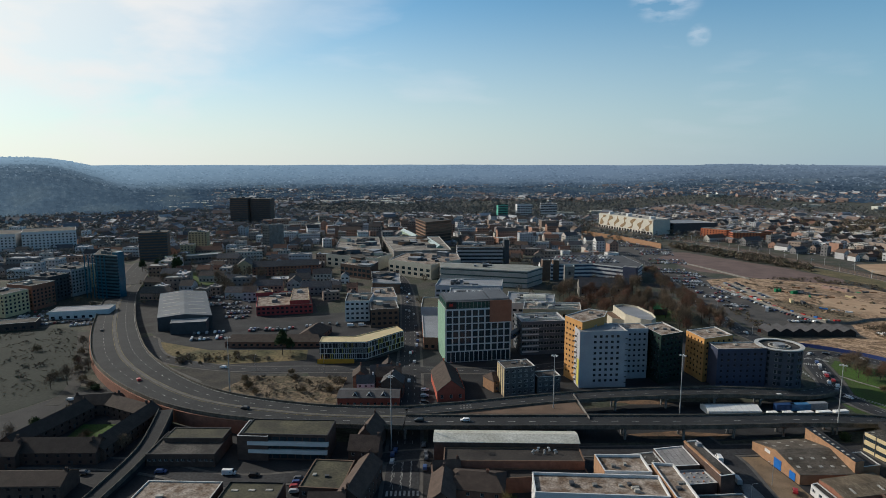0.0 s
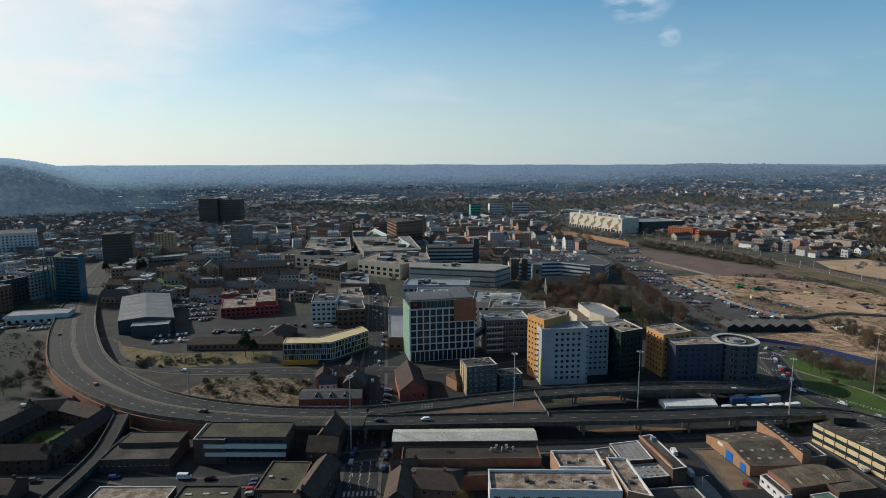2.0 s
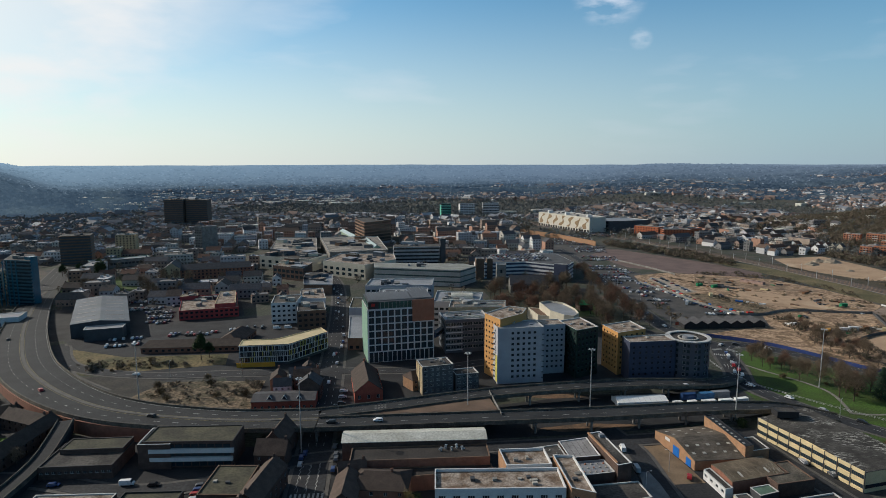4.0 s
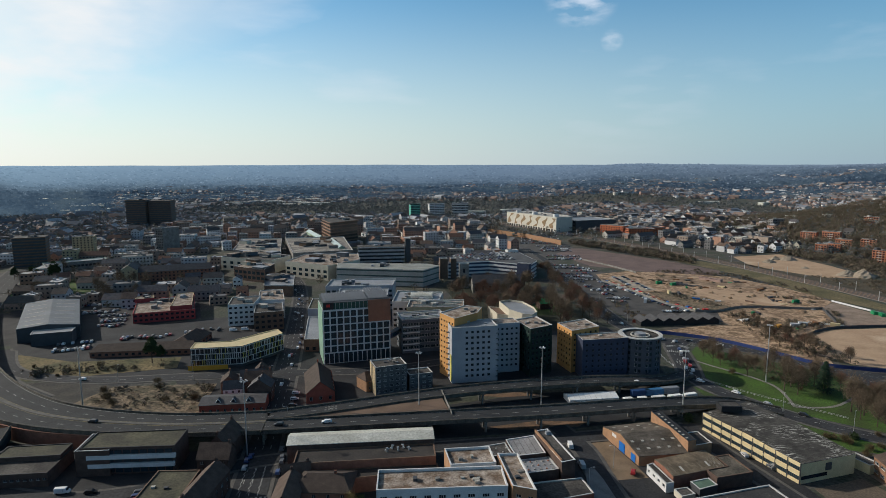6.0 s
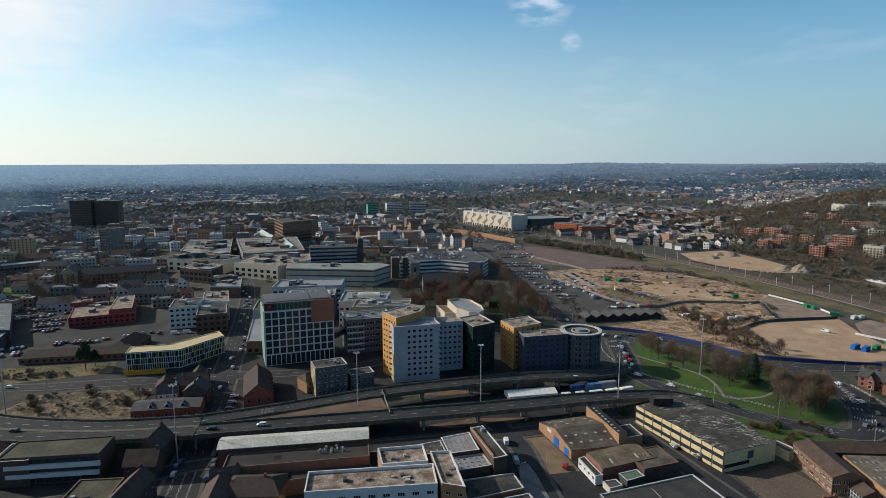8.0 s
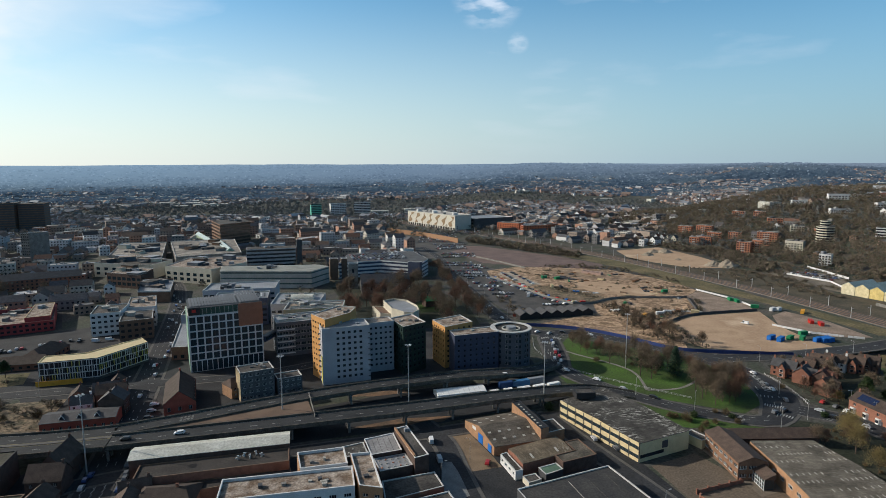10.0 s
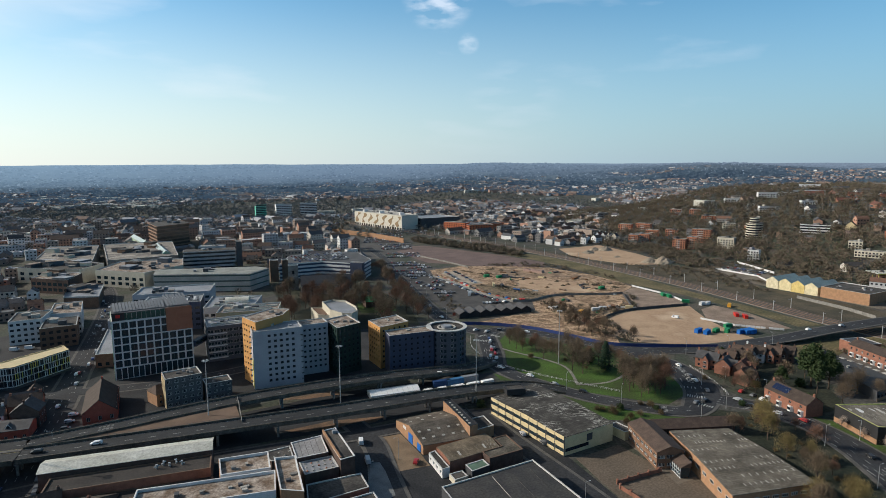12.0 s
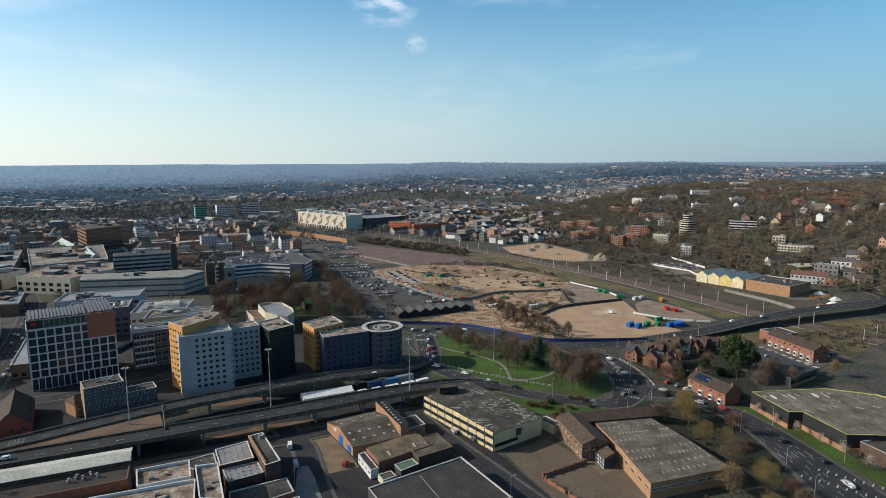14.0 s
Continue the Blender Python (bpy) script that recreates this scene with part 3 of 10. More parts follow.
def ribbon_bm(bm, L, R, thick):
    """A slab between two lines of points."""
    tl, tr = [bm.verts.new(p) for p in L], [bm.verts.new(p) for p in R]
    bl, br = [bm.verts.new((p[0], p[1], p[2] - thick)) for p in L], [bm.verts.new((p[0], p[1], p[2] - thick)) for p in R]
    for i in range(len(L) - 1):
        bm.faces.new((tr[i], tr[i + 1], tl[i + 1], tl[i]))
        bm.faces.new((bl[i], bl[i + 1], br[i + 1], br[i]))
        bm.faces.new((tl[i], tl[i + 1], bl[i + 1], bl[i]))
        bm.faces.new((br[i], br[i + 1], tr[i + 1], tr[i]))
    for i in (0, len(L) - 1):
        bm.faces.new((tl[i], bl[i], br[i], tr[i]) if i == 0 else (tr[i], br[i], bl[i], tl[i]))


def strip(name, line, w0, w1, dz, thick, m, parent=None, label=""):
    """A slab along a line, from w0 to w1 metres right of it."""
    bm = bmesh.new()
    ribbon_bm(bm, offsets(line, w0, dz), offsets(line, w1, dz), thick)
    bmesh.ops.recalc_face_normals(bm, faces=bm.faces)
    return part(name, bm, m, parent, label)


def dashes(bm, line, off, dz, length=3.0, gap=6.0, w=0.18):
    """Painted dashes along a line."""
    pts = offsets(line, off, dz)
    run, i = 0.0, 0
    for a, b in zip(pts[:-1], pts[1:]):
        a, b = Vector(a), Vector(b)
        u = (b - a)
        L = u.length
        if L < 1e-3:
            continue
        u /= L
        s = Vector((u.y, -u.x, 0)) * w / 2
        t = 0.0
        while t < L:
            ph = (run + t) % (length + gap)
            if ph < length:
                e = min(L, t + length - ph)
                p, q = a + u * t, a + u * e
                bm.faces.new([bm.verts.new(v) for v in (p + s, q + s, q - s, p - s)])
                t = e + 1e-3
            else:
                t += length + gap - ph + 1e-3
        run += L


def patch(name, pts, z, m, thick=0.3, label="", kind="structure", category=""):
    bm = bmesh.new()
    prism(bm, pts, z - thick, z)
    bmesh.ops.recalc_face_normals(bm, faces=bm.faces)
    return tagged(part(name, bm, m), label, category, "", kind)


def fast_mesh(name, verts, faces, mats, midx=None, smooth=False):
    """A mesh from arrays of corners and equal-sided faces."""
    me = bpy.data.meshes.new(name)
    verts, faces = np.asarray(verts, np.float32), np.asarray(faces, np.int32)
    k = faces.shape[1]
    me.vertices.add(len(verts)), me.loops.add(faces.size), me.polygons.add(len(faces))
    me.vertices.foreach_set("co", verts.ravel())
    me.loops.foreach_set("vertex_index", faces.ravel())
    me.polygons.foreach_set("loop_start", np.arange(0, faces.size, k, dtype=np.int32))
    for m in mats:
        me.materials.append(m)
    if midx is not None:
        me.polygons.foreach_set("material_index", np.asarray(midx, np.int32))
    me.polygons.foreach_set("use_smooth", np.zeros(len(faces), bool))
    me.update(calc_edges=True)
    return me


def S(t):
    t = min(1.0, max(0.0, t))
    return t * t * (3 - 2 * t)


def land(x, y):
    """Height of the land: a flat valley, a wooded hill beyond the railway, a long hill to the west, far ridges."""
    r = math.hypot(x - 40, y)
    s = x - (605 + 0.10 * (y - 350))
    z = 66 * S(s / 300) * (1 - S((y - 780) / 420)) * S((y + 300) / 250)
    z += 62 * S((x - 1000) / 1500) * S((y - 700) / 900) * (0.8 + 0.3 * math.sin(x * 0.0021 + y * 0.0013))
    az = math.degrees(math.atan2(x - 2, y + 2))
    z += 100 * S((r - 1800) / 1300) * S((-az - 25.5) / 7.5)
    z += 26 * S((r - 1500) / 700) * S((az - 6) / 14) * (0.6 + 0.4 * math.sin(az * 0.31))
    return z + 40 * S((r - 3500) / 1000)


# ---- ground ----
def make_ground():
    rings, segs = [0.0], 256
    r = 30.0
    while r < 4850:
        rings.append(r)
        r += max(30.0, r * 0.035)
    rings.append(4850.0)
    vs, fs = [(40, 0, land(40, 0))], []
    for r in rings[1:]:
        for k in range(segs):
            a = 2 * math.pi * k / segs
            x, y = 40 + r * math.sin(a), r * math.cos(a)
            vs.append((x, y, land(x, y) - 16 * S((r - 2440) / 160)))
    for k in range(segs):
        fs.append((0, 1 + (k + 1) % segs, 1 + k, 1 + k))
    for i in range(len(rings) - 2):
        o, p = 1 + i * segs, 1 + (i + 1) * segs
        for k in range(segs):
            fs.append((o + k, o + (k + 1) % segs, p + (k + 1) % segs, p + k))
    me = bpy.data.meshes.new("ground")
    me.from_pydata(vs, [], [f if f[2] != f[3] else f[:3] for f in fs])
    me.materials.append(LAND)
    bm = bmesh.new()
    bm.from_mesh(me)
    bmesh.ops.recalc_face_normals(bm, faces=bm.faces)
    bm.to_mesh(me), bm.free()
    if me.polygons[10].normal.z < 0:
        me.flip_normals()
    tagged(link_mesh("ground", me), "town and countryside ground rolling away to hills", "ground", "", "structure")


make_ground()


def far_hills():
    """Low rolling country and ridges from the edge of the town to the horizon, aerial haze painted in as a blue glow.
    """
    m = bpy.data.materials.new("haze_glow")
    m.use_nodes = True
    nt = m.node_tree
    N, K = nt.nodes.new, nt.links.new
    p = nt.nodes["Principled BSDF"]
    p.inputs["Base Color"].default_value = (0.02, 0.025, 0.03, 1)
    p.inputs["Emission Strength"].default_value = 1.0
    p.inputs["Roughness"].default_value, p.inputs["Specular IOR Level"].default_value = 1.0, 0.0
    ge = N("ShaderNodeNewGeometry")

    def ramp(src, stops):
        r = N("ShaderNodeValToRGB")
        while len(r.color_ramp.elements) < len(stops):
            r.color_ramp.elements.new(0.5)
        for e, (q, c) in zip(r.color_ramp.elements, stops):
            e.position, e.color = q, (*c, 1)
        K(src, r.inputs["Fac"])
        return r.outputs["Color"]

    def mix(f, a_, b_):
        x = N("ShaderNodeMix")
        x.data_type = 'RGBA'
        K(f, x.inputs["Factor"]), K(a_, x.inputs["A"]), K(b_, x.inputs["B"])
        return x.outputs["Result"]

    def span(src, lo, hi, a_=0.0, b_=1.0):
        x = N("ShaderNodeMapRange")
        x.inputs["From Min"].default_value, x.inputs["From Max"].default_value = lo, hi
        x.inputs["To Min"].default_value, x.inputs["To Max"].default_value = a_, b_
        K(src, x.inputs["Value"])
        return x.outputs["Result"]
    sx_ = N("ShaderNodeSeparateXYZ")
    K(ge.outputs["Position"], sx_.inputs["Vector"])
    dv = N("ShaderNodeMath")
    dv.operation = 'ARCTAN2'
    K(sx_.outputs["X"], dv.inputs[0]), K(sx_.outputs["Y"], dv.inputs[1])
    ln = N("ShaderNodeVectorMath")
    ln.operation = 'LENGTH'
    K(ge.outputs["Position"], ln.inputs[0])
    # woods, fields and roofs, small from side to side and deep
    around = N("ShaderNodeCombineXYZ")
    K(span(dv.outputs[0], -1.0, 1.0, -3000, 3000), around.inputs["X"])
    K(span(ln.outputs["Value"], 0, 5000, 0, 1500), around.inputs["Y"])

    def grain(scale, detail):
        nz = N("ShaderNodeTexNoise")
        nz.inputs["Scale"].default_value, nz.inputs["Detail"].default_value = scale, detail
        K(around.outputs["Vector"], nz.inputs["Vector"])
        return nz.outputs["Fac"]
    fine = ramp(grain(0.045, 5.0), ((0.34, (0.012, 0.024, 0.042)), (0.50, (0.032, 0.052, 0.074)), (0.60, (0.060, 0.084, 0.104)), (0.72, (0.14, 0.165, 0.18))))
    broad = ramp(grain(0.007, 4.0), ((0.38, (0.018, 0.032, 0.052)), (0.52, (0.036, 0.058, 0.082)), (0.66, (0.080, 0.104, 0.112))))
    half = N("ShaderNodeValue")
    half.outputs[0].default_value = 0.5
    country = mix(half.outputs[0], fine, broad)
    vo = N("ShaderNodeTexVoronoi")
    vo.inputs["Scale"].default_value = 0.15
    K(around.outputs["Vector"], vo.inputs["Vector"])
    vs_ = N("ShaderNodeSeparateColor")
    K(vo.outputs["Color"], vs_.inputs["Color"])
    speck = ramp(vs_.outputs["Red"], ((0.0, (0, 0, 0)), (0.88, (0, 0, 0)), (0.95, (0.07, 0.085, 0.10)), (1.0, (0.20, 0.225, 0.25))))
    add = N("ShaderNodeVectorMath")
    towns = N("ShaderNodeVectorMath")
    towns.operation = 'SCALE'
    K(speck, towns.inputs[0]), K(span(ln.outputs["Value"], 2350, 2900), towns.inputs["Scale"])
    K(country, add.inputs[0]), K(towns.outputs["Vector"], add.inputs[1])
    # haze painted into the emission, thicker with distance and towards the west
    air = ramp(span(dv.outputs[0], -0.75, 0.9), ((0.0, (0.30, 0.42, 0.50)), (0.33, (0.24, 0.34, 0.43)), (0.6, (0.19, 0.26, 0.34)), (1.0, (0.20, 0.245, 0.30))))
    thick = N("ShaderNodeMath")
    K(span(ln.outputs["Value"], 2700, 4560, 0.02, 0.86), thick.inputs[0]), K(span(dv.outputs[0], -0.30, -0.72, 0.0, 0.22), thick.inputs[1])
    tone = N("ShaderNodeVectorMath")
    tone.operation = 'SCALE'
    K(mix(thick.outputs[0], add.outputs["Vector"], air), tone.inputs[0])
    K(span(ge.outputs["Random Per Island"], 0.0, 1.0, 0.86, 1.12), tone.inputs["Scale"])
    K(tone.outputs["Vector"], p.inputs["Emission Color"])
    vs, fs = [], []
    n, rings = 1080, [2480, 2600, 2740, 2900, 3060, 3220, 3400, 3600, 3800, 4000, 4200, 4400, 4560, 4620]
    w = len(rings)
    for i in range(n + 1):
        az = -180 + 360 * i / n
        a = radians(az)
        near_ = 480 + 330 * S((-az - 19) / 7) * S((az + 75) / 20)
        for j, r0 in enumerate(rings):
            r = r0 - near_ * (1 - (r0 - 2480) / 2140)
            x, y = 40 + r * math.sin(a), r * math.cos(a)
            f = j / (w - 2)
            z = land(x, y) + (-6 if j == 0 else 2.5)
            z += 9 * f * (1 + noise.noise(Vector((az * 0.11, r * 0.004, 3.3)))) + 4 * f * noise.noise(Vector((az * 0.5, r * 0.006, 7.3)))
            if j >= w - 3:
                top = 107 + 4 * noise.noise(Vector((az * 0.09, 1.5, 0))) + 2.5 * noise.noise(Vector((az * 0.4, 4.5, 0))) + 1.2 * noise.noise(Vector((az * 1.7, 4.5, 0)))
                z = max(z, top * (0.72, 0.93, 1.0)[j - w + 3])
            vs.append((x, y, z))
        if i:
            for j in range(w - 1):
                k = i * w + j
                fs.append((k - w, k, k + 1, k - w + 1))
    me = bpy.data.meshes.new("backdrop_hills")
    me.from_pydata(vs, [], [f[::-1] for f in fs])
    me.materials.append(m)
    tagged(link_mesh("backdrop_hills", me), "country and ridges along the horizon under a painted blue haze glow", "hills", "", "structure")
    return m, {(i, j): vs[i * w + j] for i in range(n) for j in range(w)}, rings, n


HAZEGLOW, FARGRID, FARRINGS, FARN = far_hills()

# open land
patch("ground_south", [(-210, 60), (192, 60), (192, 238), (60, 238), (-60, 244), (-124, 264), (-210, 225)], 0.02, DARKTAR, label="dark tarmac yards and car parks")
patch("ground_north", [(-105, 326), (-70, 330), (-46, 283), (-20, 264), (66, 286), (200, 294), (206, 330), (208, 400), (100, 402), (60, 470), (-70, 470), (-160, 440), (-196, 412), (-150, 360)], 0.02, DARKTAR, label="dark tarmac streets and courts between buildings")
patch("ground_west_lots", [(-236, 410), (-196, 412), (-150, 440), (-90, 470), (-110, 540), (-240, 530), (-262, 470)], 0.018, DARKTAR, label="dark tarmac car parks by the sheds")
patch("ground_between", [(0, 240), (120, 240), (196, 250), (206, 282), (120, 284), (66, 274), (0, 258)], 0.03, DARKTAR, label="storage yard between the flyovers")
patch("ground_verge", [(-430, 270), (-205, 270), (-188, 300), (-196, 335), (-222, 395), (-262, 426), (-330, 430), (-430, 430)], 0.05, WASTE, label="rough grass and earth on waste ground")
patch("ground_bend_yard", [(-240, 225), (-210, 225), (-124, 264), (-150, 288), (-168, 312), (-186, 300), (-204, 271), (-240, 271)], 0.03, DARKTAR, label="dark tarmac yard below the bend")
patch("ground_inner_bend", [(-172, 352), (-150, 338), (-124, 336), (-100, 326), (-112, 299), (-128, 308), (-150, 328)], 0.035, mat("dark_earth", (0.052, 0.046, 0.038), 0.95, 0.5, 0.1, 1.0, col2=(0.028, 0.027, 0.025)), label="dark bare earth inside the bend")
tagged(strip("dirt_track", spline([(-246, 416, 0, 0), (-230, 388, 0, 0), (-208, 345, 0, 0), (-190, 308, 0, 0), (-186, 284, 0, 0)], 6), -3.5, 3.5, 0.10, 0.3, mat("dirt_track", (0.046, 0.045, 0.042), 0.95, 0.4, 0.1, 1.0)), "grey dirt track beside the ring road", "track", "", "structure")
patch("ground_slope", [(-175, 352), (-150, 340), (-75, 352), (-78, 372), (-140, 372), (-182, 392)], 0.05, BANKGRASS, label="dry grass strip beside the slip road")
patch("ground_rubble", [(-112, 300), (-84, 284), (-46, 281), (-46, 322), (-100, 325)], 0.06, RUBBLE, label="cleared demolition site of pale rubble")
patch("ground_park", [(220, 292), (229, 312), (237, 336), (246, 346), (284, 300), (301, 268), (298, 242), (285, 218), (266, 210), (240, 236), (220, 268)], 0.05, GRASS, label="green grass on the roundabout island")
patch("ground_green", [(-308, 600), (-272, 567), (-212, 579), (-234, 641), (-285, 662), (-300, 640)], 0.05, GRASS, label="green lawn beside the ring road")
patch("ground_churchyard", [(118, 402), (200, 392), (212, 460), (196, 560), (110, 560)], 0.05, ROUGHGRASS, label="churchyard grass under bare trees")
patch("ground_lawn", [(168, 440), (196, 438), (200, 470), (172, 476)], 0.075, GRASS, label="green lawn round the churchyard hut")
patch("ground_lot", [(232, 402), (300, 400), (318, 440), (318, 520), (300, 600), (262, 668), (236, 640), (238, 540)], 0.06, mat("old_tarmac", (0.082, 0.076, 0.071), 0.9, 0.35, 0.08, 1.2, col2=(0.048, 0.046, 0.045)), label="dark asphalt car park")
patch("ground_earth", [(232, 380), (262, 366), (292, 322), (306, 300), (330, 345), (330, 398), (300, 400)], 0.05, DIRT, label="bare brown earth behind the hoarding")
patch("ground_sand", [(312, 330), (318, 300), (350, 280), (398, 274), (396, 294), (405, 328), (424, 366), (364, 369), (328, 352)], 0.07, SAND, label="flat sandy building plot")
patch("ground_works", [(297, 432), (343, 438), (401, 425), (430, 446), (434, 470), (430, 510), (412, 566), (372, 592), (322, 612), (282, 600), (273, 563), (282, 515), (286, 469)], 0.068, DIRT, label="building site of sand and earth heaps")
patch("ground_worksand", [(336, 462), (372, 440), (404, 448), (408, 474), (380, 492), (352, 520), (334, 500)], 0.09, SAND, label="sandy middle of the building site")
patch("ground_strip", [(300, 402), (328, 352), (366, 370), (374, 374), (401, 425), (343, 438), (312, 440)], 0.045, DIRT, label="churned brown earth between the site plots")
HARD = mat("brown_hardstanding", (0.27, 0.205, 0.158), 0.95, 0.35, 0.1, 1.0)
patch("ground_pale_plot", [(287, 580), (305, 585), (307, 515), (289, 510)], 0.10, mat("pale_crushed_fill", (0.34, 0.29, 0.23), 0.95, 0.3, 0.1, 1.0), label="pale crushed stone plot for parked machines")
patch("ground_dark_spoil", [(294, 506), (316, 504), (336, 470), (333, 437), (304, 434), (292, 470)], 0.095, RUBBLE, label="dark churned spoil between the plots")
patch("ground_red_works", [(336, 545), (372, 520), (420, 500), (416, 540), (372, 580), (340, 574)], 0.088, spread("red_brown_earth", [(0.20, 0.13, 0.082), (0.30, 0.21, 0.14), (0.13, 0.09, 0.06), (0.36, 0.27, 0.19)], 0.06, grain=0.35), label="red-brown graded earth on the building site")
patch("ground_hard", [(401, 425), (374, 373), (422, 368), (433, 388), (430, 445)], 0.08, HARD, label="brown hardstanding on the building site")
patch("ground_hard_east", [(424, 353), (405, 328), (415, 295), (441, 286), (449, 328), (444, 361)], 0.085, HARD, label="brown hardstanding beside the sandy plot")
patch("ground_yard", [(296, 650), (358, 590), (410, 574), (425, 600), (398, 680), (340, 790), (280, 800)], 0.042, mat("old_yard", (0.150, 0.106, 0.096), 0.95, 0.25, 0.05), label="disused dark gravel railway yard")
patch("ground_siding", [(450, 288), (470, 284), (466, 388), (466, 507), (456, 607), (440, 662), (424, 700), (408, 690), (432, 566), (434, 467), (449, 406), (453, 348)], 0.055, mat("rail_bank_grass", (0.150, 0.118, 0.060), 0.95, 0.5, 0.05, 0.6, col2=(0.076, 0.070, 0.032)), label="grassy railway bank")

patch("ground_dirt_yard", [(218, 150), (236, 152), (238, 184), (222, 186)], 0.05, mat("yard_concrete", (0.17, 0.14, 0.11), 0.95, 0.35, 0.15), label="stained concrete yard beside the works")
patch("ground_brick_yard", [(122, 196), (138, 196), (137.6, 206), (134.6, 234), (124, 238), (119, 222)], 0.05, mat("tan_yard", (0.20, 0.145, 0.095), 0.95, 0.3, 0.15), label="tan dirt yard in front of the workshop")
patch("ground_apron", [(111, 186), (116.5, 206), (120.2, 205), (120.5, 197), (119.4, 180), (112, 176)], 0.36, mat("pale_apron", (0.19, 0.20, 0.205), 0.85, 0.3, 0.2), label="pale concrete apron beside the service road")
patch("ground_roadside", [(300, 80), (316, 86), (316, 120), (321, 142), (316, 146), (322, 168), (317, 178), (316, 160), (313, 142), (307, 118)], 0.05, GRASS, label="green verge beside the black warehouse")
patch("ground_bank", [(252, 84), (268, 92), (276, 110), (285, 124), (297, 147), (302, 166), (298, 186), (284, 196), (264, 192), (262, 168), (257, 124)], 0.05, ROUGHGRASS, label="rough grass bank under the roadside trees")
patch("ground_verge_round", [(228, 206), (262, 190), (266, 196), (240, 220), (216, 256), (206, 280), (204, 262)], 0.05, GRASS, label="green verge outside the roundabout")
patch("ground_gardens", [(318, 176), (344, 176), (372, 216), (382, 250), (330, 262), (318, 240)], 0.05, ROUGHGRASS, label="back gardens between the houses")
patch("ground_bridge_bank", [(360, 262), (450, 254), (540, 246), (545, 220), (440, 190), (386, 232)], 0.033, BANKGRASS, label="scrubby bank below the bridge road")

patch("ground_works_yard", [(194, 90), (222, 118), (234, 165), (222, 150), (217, 184), (194, 180), (192, 140)], 0.045, mat("brown_yard", (0.125, 0.098, 0.074), 0.95, 0.35, 0.12, 1.2, col2=(0.10, 0.08, 0.06)), label="stained brown yard between the workshops")
patch("ground_parking_east", [(398, 190), (440, 190), (452, 226), (436, 240), (402, 228)], 0.045, mat("east_tarmac", (0.12, 0.105, 0.09), 0.9, 0.3, 0.1), label="tarmac parking behind the brick terrace")
patch("ground_east_yard", [(556, 300), (600, 296), (640, 330), (660, 420), (600, 500), (560, 500), (548, 420)], 0.06, mat("dusty_yard", (0.19, 0.16, 0.125), 0.95, 0.35, 0.08), label="dusty yards beyond the railway")
patch("ground_station", [(240, 690), (330, 800), (326, 830), (240, 1010), (225, 900)], 0.05, mat("station_tarmac", (0.085, 0.08, 0.075), 0.9, 0.3, 0.08), label="station car park tarmac")

patch("ground_east_bank", [(500, 272), (540, 268), (550, 300), (542, 400), (558, 470), (548, 530), (506, 544), (494, 590), (486, 570), (492, 520), (500, 430)], 0.038, mat("brown_bank", (0.095, 0.077, 0.050), 0.95, 0.45, 0.06, 0.8, col2=(0.050, 0.045, 0.030)), label="brown scrubby ground east of the tracks")
# railway
rail = spline([(492, 200, 0.05, 0), (485, 262, 0.05, 0), (485, 330, 0.05, 0), (485, 420, 0.05, 0), (477, 525, 0.05, 0), (467, 620, 0.05, 0), (452, 700, 0.05, 0), (436, 770, 0.05, 0), (405, 880, 0.05, 0), (360, 1010, 0.05, 0), (300, 1180, 0.05, 0)], 12)
bed = tagged(strip("track_bed", rail, -10, 8, 0.1, 0.4, BALLAST), "brown ballast track bed of the railway", "railway", "", "structure")
strip("cable_trough", rail, -11.6, -11.0, 0.25, 0.4, CONCRETE, bed, "pale concrete cable trough")
OILY = mat("oily_sleepers", (0.070, 0.052, 0.041), 0.9, 0.35, 0.2, 1.5)
for k in (-7.6, -3.4, 1.4, 5.6):
    strip("sleepers", rail, k - 1.05, k + 1.05, 0.16, 0.2, OILY, bed, "dark sleepers in oily ballast")
    for s in (-0.72, 0.72):
        strip("rail", rail, k + s - 0.06, k + s + 0.06, 0.34, 0.2, DKGREY, bed)
tagged(strip("ground_cess", rail, 8, 17, 0.02, 0.3, mat("scrubby_cess", (0.080, 0.064, 0.044), 0.95, 0.5, 0.07, 0.8, col2=(0.042, 0.038, 0.026))), "brown scrubby strip beside the tracks", "ground", "", "structure")


# ---- roads ----
ROADS = [0]


def road(name, cps, label, marks=(0.0,), m=None, kerb=1.6, step=5.0):
    ROADS[0] += 1
    line = [p + np.array((0, 0, 0.014 * ROADS[0], 0)) for p in spline(cps, step)]
    hw = lambda p: p[3] / 2
    bm = bmesh.new()
    ribbon_bm(bm, offsets(line, lambda p: -p[3] / 2, 0.20), offsets(line, hw, 0.20), 0.5)
    bmesh.ops.recalc_face_normals(bm, faces=bm.faces)
    r = tagged(part(name, bm, m or ASPHALT), label, "road", "", "structure")
    if kerb:
        for s in (-1, 1):
            bm = bmesh.new()
            a, b = offsets(line, lambda p: s * p[3] / 2, 0.10), offsets(line, lambda p: s * (p[3] / 2 + kerb), 0.10)
            ribbon_bm(bm, a, b, 0.5)
            bmesh.ops.recalc_face_normals(bm, faces=bm.faces)
            part("kerb", bm, PAVING, r, "grey paved footway with a kerb")
    if marks:
        bm = bmesh.new()
        for k in marks:
            dashes(bm, line, k, 0.207)
        part("lane_marking", bm, PAINT, r)
    return line


